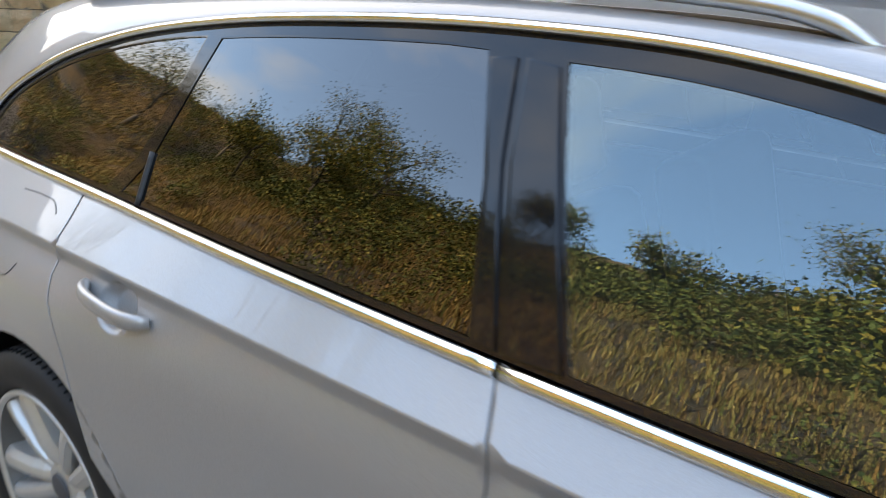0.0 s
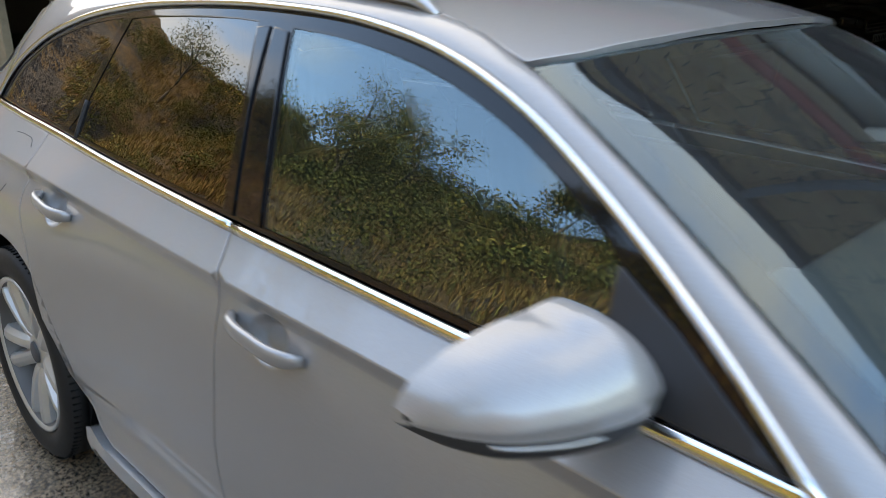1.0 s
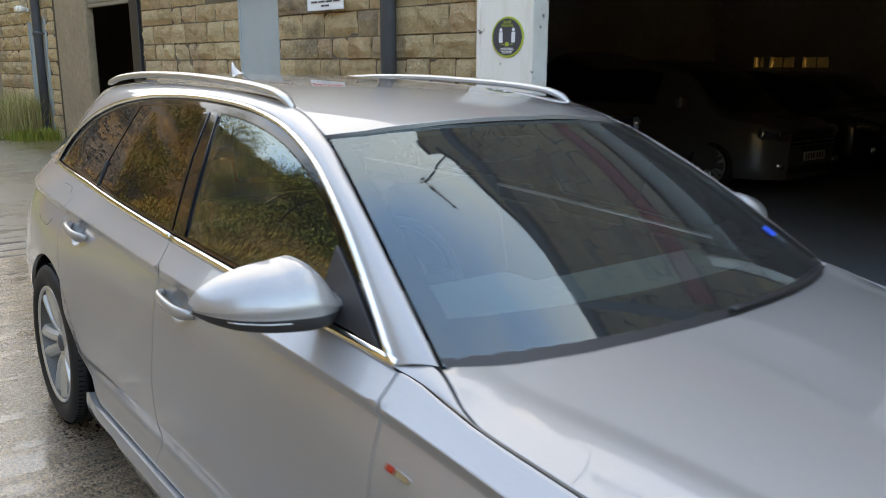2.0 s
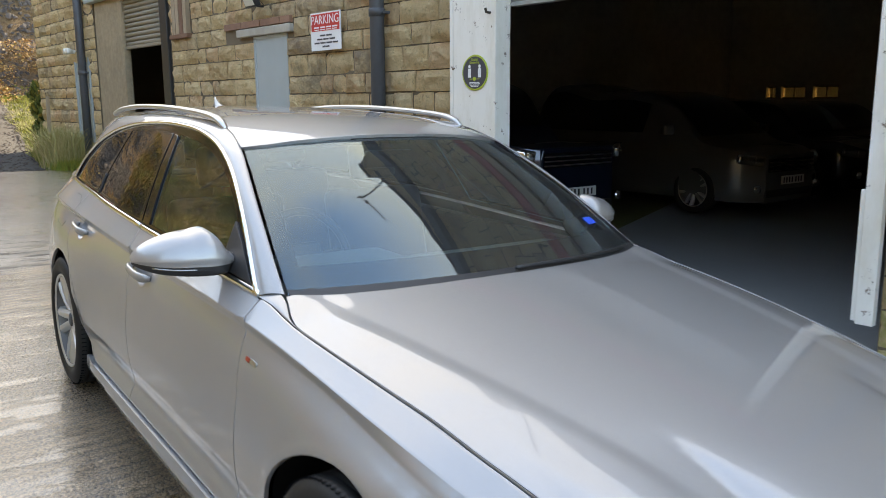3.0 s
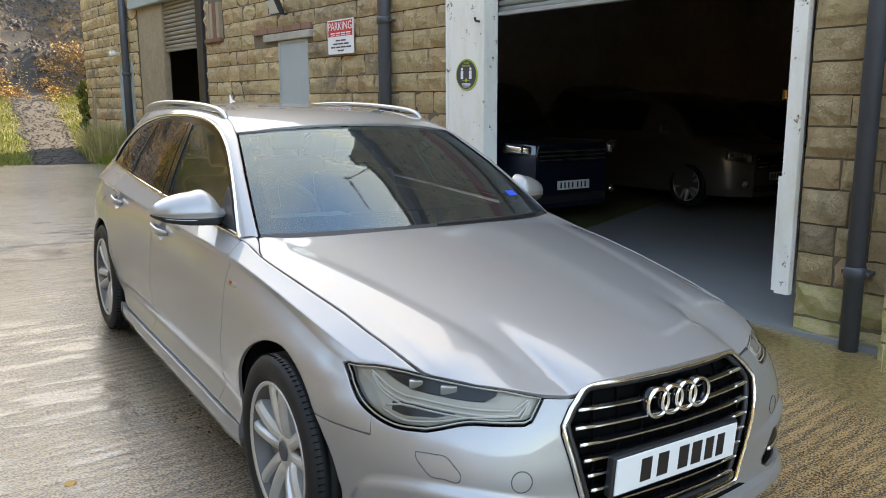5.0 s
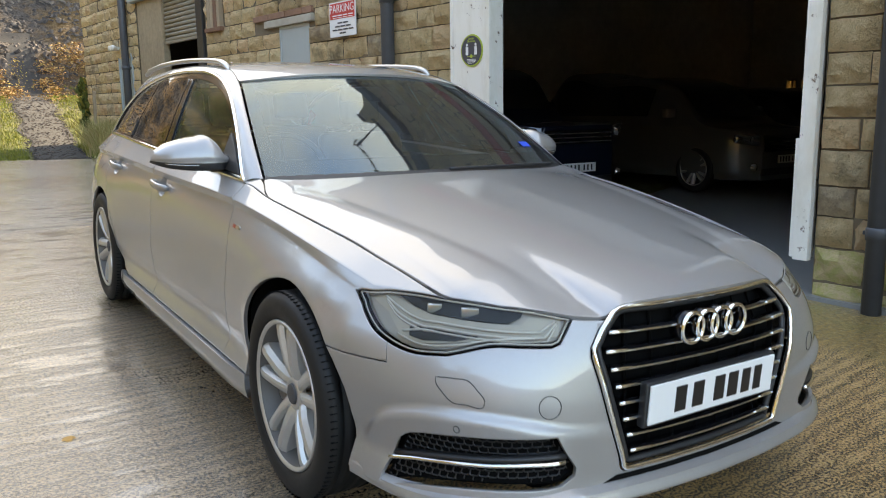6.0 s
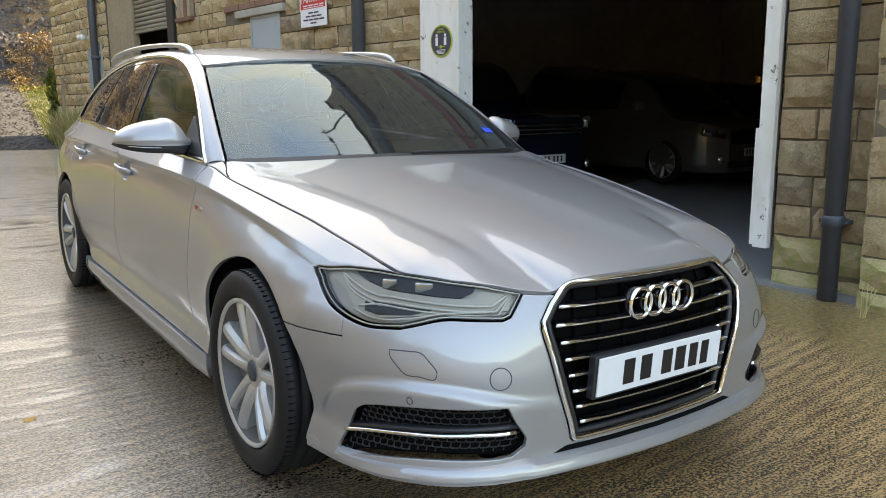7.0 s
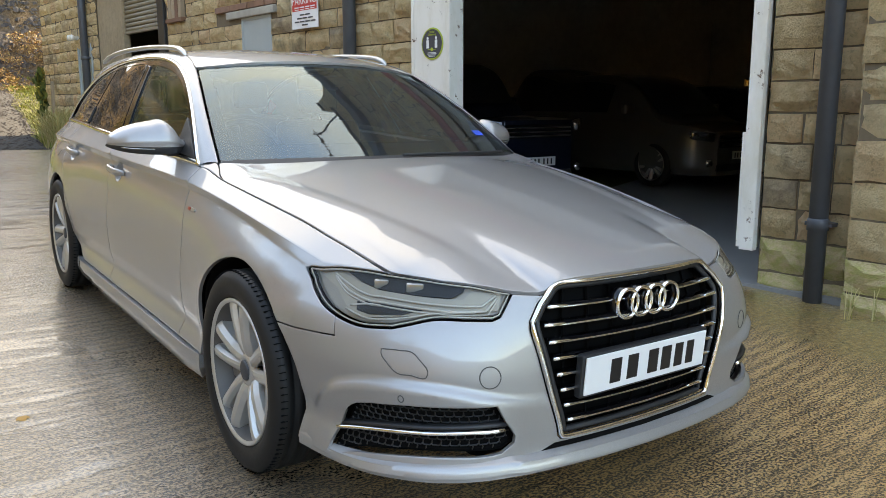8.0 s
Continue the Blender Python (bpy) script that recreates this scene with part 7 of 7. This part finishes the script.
tufts("ivy", [(1.52 + 0.05 * math.sin(k), 17.3 + 0.02 * k, 0.7 + 0.055 * k, 0.8) for k in range(22)], 0.22, 16, 0.16, 0.05, GREENERY, "dark ivy climbing the wall corner", "ivy")
weed = tufts("weed", [(2.72, -0.12, -0.03, 1.0), (2.80, -0.22, -0.03, 0.8)], 0.30, 11, 0.03, 0.0030, STRAW, "thin pale weed at the wall's foot", "weed")

# loose shale on the north bank
verts, faces = [], []
for _ in range(6500):
    x, y = rng.uniform(-6, 8), rng.uniform(26.5, 40)
    z, r = land_z(x, y), rng.uniform(0.03, 0.12)
    n, t = len(verts), rng.uniform(0, 3.14)
    c, s = math.cos(t), math.sin(t)
    for px, py, pz in ((-1, -0.6, 0), (1, -0.5, 0.1), (0.8, 0.6, 0.1), (-0.9, 0.7, 0), (0.1, 0.1, 0.55)):
        px, py = px * rng.uniform(0.7, 1.3), py * rng.uniform(0.7, 1.3)
        verts.append((x + r * (c * px - s * py), y + r * (s * px + c * py), z + r * pz + 0.02 + 0.72 * r * (s * px + c * py)))
    faces += [(n, n + 1, n + 4), (n + 1, n + 2, n + 4), (n + 2, n + 3, n + 4), (n + 3, n, n + 4)]
tagged(new("loose_shale", data_mesh("loose_shale", verts, faces, ROCK, smooth=False)), "loose grey shale on the bank", "shale", kind="stuff")

verts, faces = [], []
for _ in range(2600):
    y = rng.uniform(14.0, 27.0)
    x = 0.55 + (y - 14) * 0.06 + rng.uniform(-0.56, 0.56)
    z, r, n = land_z(x, y) + 0.03, rng.uniform(0.012, 0.034), len(verts)
    for px, py, pz in ((-1, -0.7, 0), (0.9, -0.8, 0), (1, 0.7, 0), (-0.8, 0.8, 0), (0.1, 0.1, 0.8)):
        verts.append((x + r * px * rng.uniform(0.7, 1.3), y + r * py * rng.uniform(0.7, 1.3), z + r * pz))
    faces += [(n, n + 1, n + 4), (n + 1, n + 2, n + 4), (n + 2, n + 3, n + 4), (n + 3, n, n + 4)]
tagged(new("track_stones", data_mesh("track_stones", verts, faces, ROCK, smooth=False)), "small grey stones on the gravel track", "gravel", kind="stuff")


def tree(x, y, h, leaves, seed, label):
    """A tapered trunk, forked limbs and a loose crown of small leaves."""
    r = random.Random(seed)
    top = thing("tree", label, "tree", "trees on the bank", at=Matrix.Translation((x, y, land_z(x, y) - 0.1)))
    bend = [(r.uniform(-0.25, 0.25), r.uniform(-0.25, 0.25)) for _ in range(5)]
    trunk = [(bend[k][0] * k * 0.25, bend[k][1] * k * 0.25, h * 0.62 * k / 4) for k in range(5)]
    part("trunk", tube_bm(trunk, 0.05 * h ** 0.8 * 0.5, 8, taper=[1.25, 0.95, 0.75, 0.55, 0.35]), BARK, top, smooth=True)
    tips = []
    for k in range(9):
        base = Vector(trunk[2]).lerp(Vector(trunk[4]), r.random())
        a, up = r.uniform(0, 6.28), r.uniform(0.25, 0.9)
        d = Vector((math.cos(a), math.sin(a), up)).normalized() * h * r.uniform(0.22, 0.42)
        mid = base + d * 0.55 + Vector((0, 0, 0.06 * h))
        part("limb", tube_bm([base, mid, base + d], 0.012 * h ** 0.8, 5, taper=[1, 0.6, 0.2]), BARK, top)
        tips += [base + d, mid, base + d * 0.8 + Vector((r.uniform(-0.4, 0.4), r.uniform(-0.4, 0.4), r.uniform(0, 0.5)))]
    v, f = [], []
    for _ in range(leaves * 2):
        c = r.choice(tips)
        g = Vector((r.gauss(0, 0.085 * h), r.gauss(0, 0.085 * h), r.gauss(0, 0.075 * h))) + c
        a = Vector((r.uniform(-1, 1), r.uniform(-1, 1), r.uniform(-1, 1))).normalized()
        b = a.cross(Vector((r.uniform(-1, 1), r.uniform(-1, 1), r.uniform(-1, 1)))).normalized()
        s = r.uniform(0.04, 0.08)
        n = len(v)
        v += [g - a * s, g + b * s * 0.6, g + a * s, g - b * s * 0.6]
        f.append((n, n + 1, n + 2, n + 3))
    part("crown", data_mesh("crown", v, f, LEAVES, smooth=False), None, top)
    return top


for k, (x, y, h, n) in enumerate(((-9.0, -0.3, 6.0, 4200), (-13.5, 18.5, 5.0, 3000), (-13.0, 23, 4.6, 2600), (-17, 8, 3.0, 1800), (-18, 13, 3.4, 2000), (-15.5, 18, 5.0, 1800), (-18, 23, 6.5, 2400), (-14.5, 28, 5.5, 1800), (-20, 3, 5.5, 1600), (-16.5, -3, 4.2, 1200), (-19, -9, 5.5, 1500), (-12, 33, 6.0, 1600), (-21, 30, 7.0, 1800), (-13.5, 2.2, 3.6, 1500))):
    tree(x, y, h, n, 40 + k, "small bank tree with thin yellowing leaves")

leaf_v = [(-0.03, 0.0, 0.0), (-0.012, 0.018, 0.006), (0.0, 0.034, 0.002), (0.016, 0.016, 0.008), (0.034, 0.004, 0.0), (0.014, -0.012, 0.007), (0.004, -0.03, 0.0), (-0.014, -0.014, 0.006)]
dead = simple("dead_leaf", (0.42, 0.22, 0.05), 0.7, 0, 0.3, 60)
for k, (x, y) in enumerate(((-1.452, 0.81), (1.46, -0.14))):
    me = data_mesh("fallen_leaf", leaf_v, [tuple(range(8))], dead, smooth=False)
    tagged(part("fallen_leaf", me, None), "single fallen orange leaf on wet concrete", "leaf").matrix_world = SLOPE @ pose(x, y, 0.006, 0, 0, 40 * k)


# ---- facing stones ----
srng = random.Random(5)


def stone_data(k, material):
    """One pitch-faced block, a unit long and high, its rough face towards -x."""
    r = random.Random(100 + k)
    ny, nz = 5, 4
    verts, faces = [], []
    for j in range(nz):
        for i in range(ny):
            y, z = i / (ny - 1) - 0.5, j / (nz - 1) - 0.5
            rim = i in (0, ny - 1) or j in (0, nz - 1)
            if rim:
                x = -0.006 + r.uniform(-0.005, 0.004)
                y += r.uniform(-0.012, 0.012)
                z += r.uniform(-0.02, 0.02)
            else:
                x = -0.014 - r.uniform(0, 0.040)
                y += r.uniform(-0.05, 0.05)
                z += r.uniform(-0.05, 0.05)
            verts.append((x, y, z))
    for j in range(nz - 1):
        for i in range(ny - 1):
            a = j * ny + i
            faces += [(a, a + ny, a + 1), (a + 1, a + ny, a + ny + 1)] if r.random() < 0.5 else [(a, a + ny, a + ny + 1), (a, a + ny + 1, a + 1)]
    ring = [i for i in range(ny)] + [j * ny + ny - 1 for j in range(1, nz)] + [(nz - 1) * ny + i for i in range(ny - 2, -1, -1)] + [j * ny for j in range(nz - 2, 0, -1)]
    base = len(verts)
    verts += [(0.06, verts[i][1], verts[i][2]) for i in ring]
    for q in range(len(ring)):
        p = (q + 1) % len(ring)
        faces.append((ring[q], ring[p], base + p, base + q))
    return verts, faces


VARIANTS = 12
SHAPES = [stone_data(k, None) for k in range(VARIANTS)]
MESHES = [data_mesh("stone", v, f, STONE, smooth=False) for v, f in SHAPES]
MOSSY = [data_mesh("stone", v, f, MOSS, smooth=False) for v, f in SHAPES[:6]]


def courses(s0, s1, z0, z1, holes):
    """Blocks of a coursed wall with openings left free: middle s and z, length and height."""
    out, z = [], z0
    while z < z1:
        h = srng.uniform(0.185, 0.245)
        zm = z + h / 2
        runs, a = [], s0
        for o in sorted(h_ for h_ in holes if h_[2] < zm < h_[3] and h_[1] > s0 and h_[0] < s1):
            if o[0] > a:
                runs.append((a, o[0]))
            a = max(a, o[1])
        if a < s1:
            runs.append((a, s1))
        for a, b in runs:
            lens, total = [], 0
            while total < b - a:
                w = srng.choice((0.24, 0.30, 0.36, 0.42, 0.50, 0.58)) * srng.uniform(0.9, 1.1)
                lens.append(w)
                total += w
            f = (b - a) / total
            s = a
            for w in lens:
                out.append((s + w * f / 2, zm, w * f, h))
                s += w * f
        z += h
    return out


def face_wall(wall, blocks, d, near, limit, mossy):
    """The nearest blocks as pieces of their own, the others in one mesh."""
    blocks = sorted(blocks, key=near)
    verts, faces = [], []
    for k, (s, z, w, h) in enumerate(blocks):
        i = srng.randrange(VARIANTS)
        scale, off = Vector((1, w - 0.013, h - 0.013)), Vector((d + srng.uniform(-0.012, 0.010), s, z))
        if k < limit:
            me = MOSSY[i % 6] if mossy(s, z) else MESHES[i]
            ob = part("stone", me, None, wall)
            ob.matrix_local = Matrix.LocRotScale(off, None, scale)
        else:
            v, f = SHAPES[i]
            n = len(verts)
            verts += [(off.x + p[0], off.y + p[1] * scale.y, off.z + p[2] * scale.z) for p in v]
            faces += [tuple(n + q for q in face) for face in f]
    if verts:
        tagged(part("stones", data_mesh("stones", verts, faces, STONE_FAR, smooth=False), None, wall), kind="stuff")


holes = OPENINGS + [(9.80, 10.36, 2.40, 3.0), (10.55, 13.95, 3.19, 3.63), (10.5, 13.80, -1, 3.62), (7.08, 8.78, 2.30, 2.50), (0.3, 4.8, 3.0, 3.27), (0.66, 4.33, 2.7, 3.03)]
right_blocks = courses(0.02, 0.672, -0.12, 3.0, holes)
face_wall(WALLS["right"], right_blocks, 0.03, lambda b: b[1], 40, lambda s, z: z < 0.36)
butt = courses(-2.6, 0.045, -0.12, 3.0, [])
shell_ob = tagged(part("wall_buttress", box_bm((-0.115, -2.6, -0.4), (0.03, 0.03, 3.0)), MORTAR), "projecting sandstone pier beside the drainpipe", "wall", kind="structure")
shell_ob.matrix_world = BLD
face_wall(shell_ob, butt, -0.115, lambda b: -b[0], 90, lambda s, z: z < 0.22)
upper = courses(-9.0, 4.32, 3.0, TOP, holes)
face_wall(WALLS["right"], upper, 0.03, lambda b: 0, 0, lambda s, z: False)
left_blocks = courses(4.32, END, -0.1, TOP, holes)
face_wall(WALLS["left"], left_blocks, 0.03, lambda b: b[0] + (0 if b[1] < 3.3 else 40), 300, lambda s, z: False)
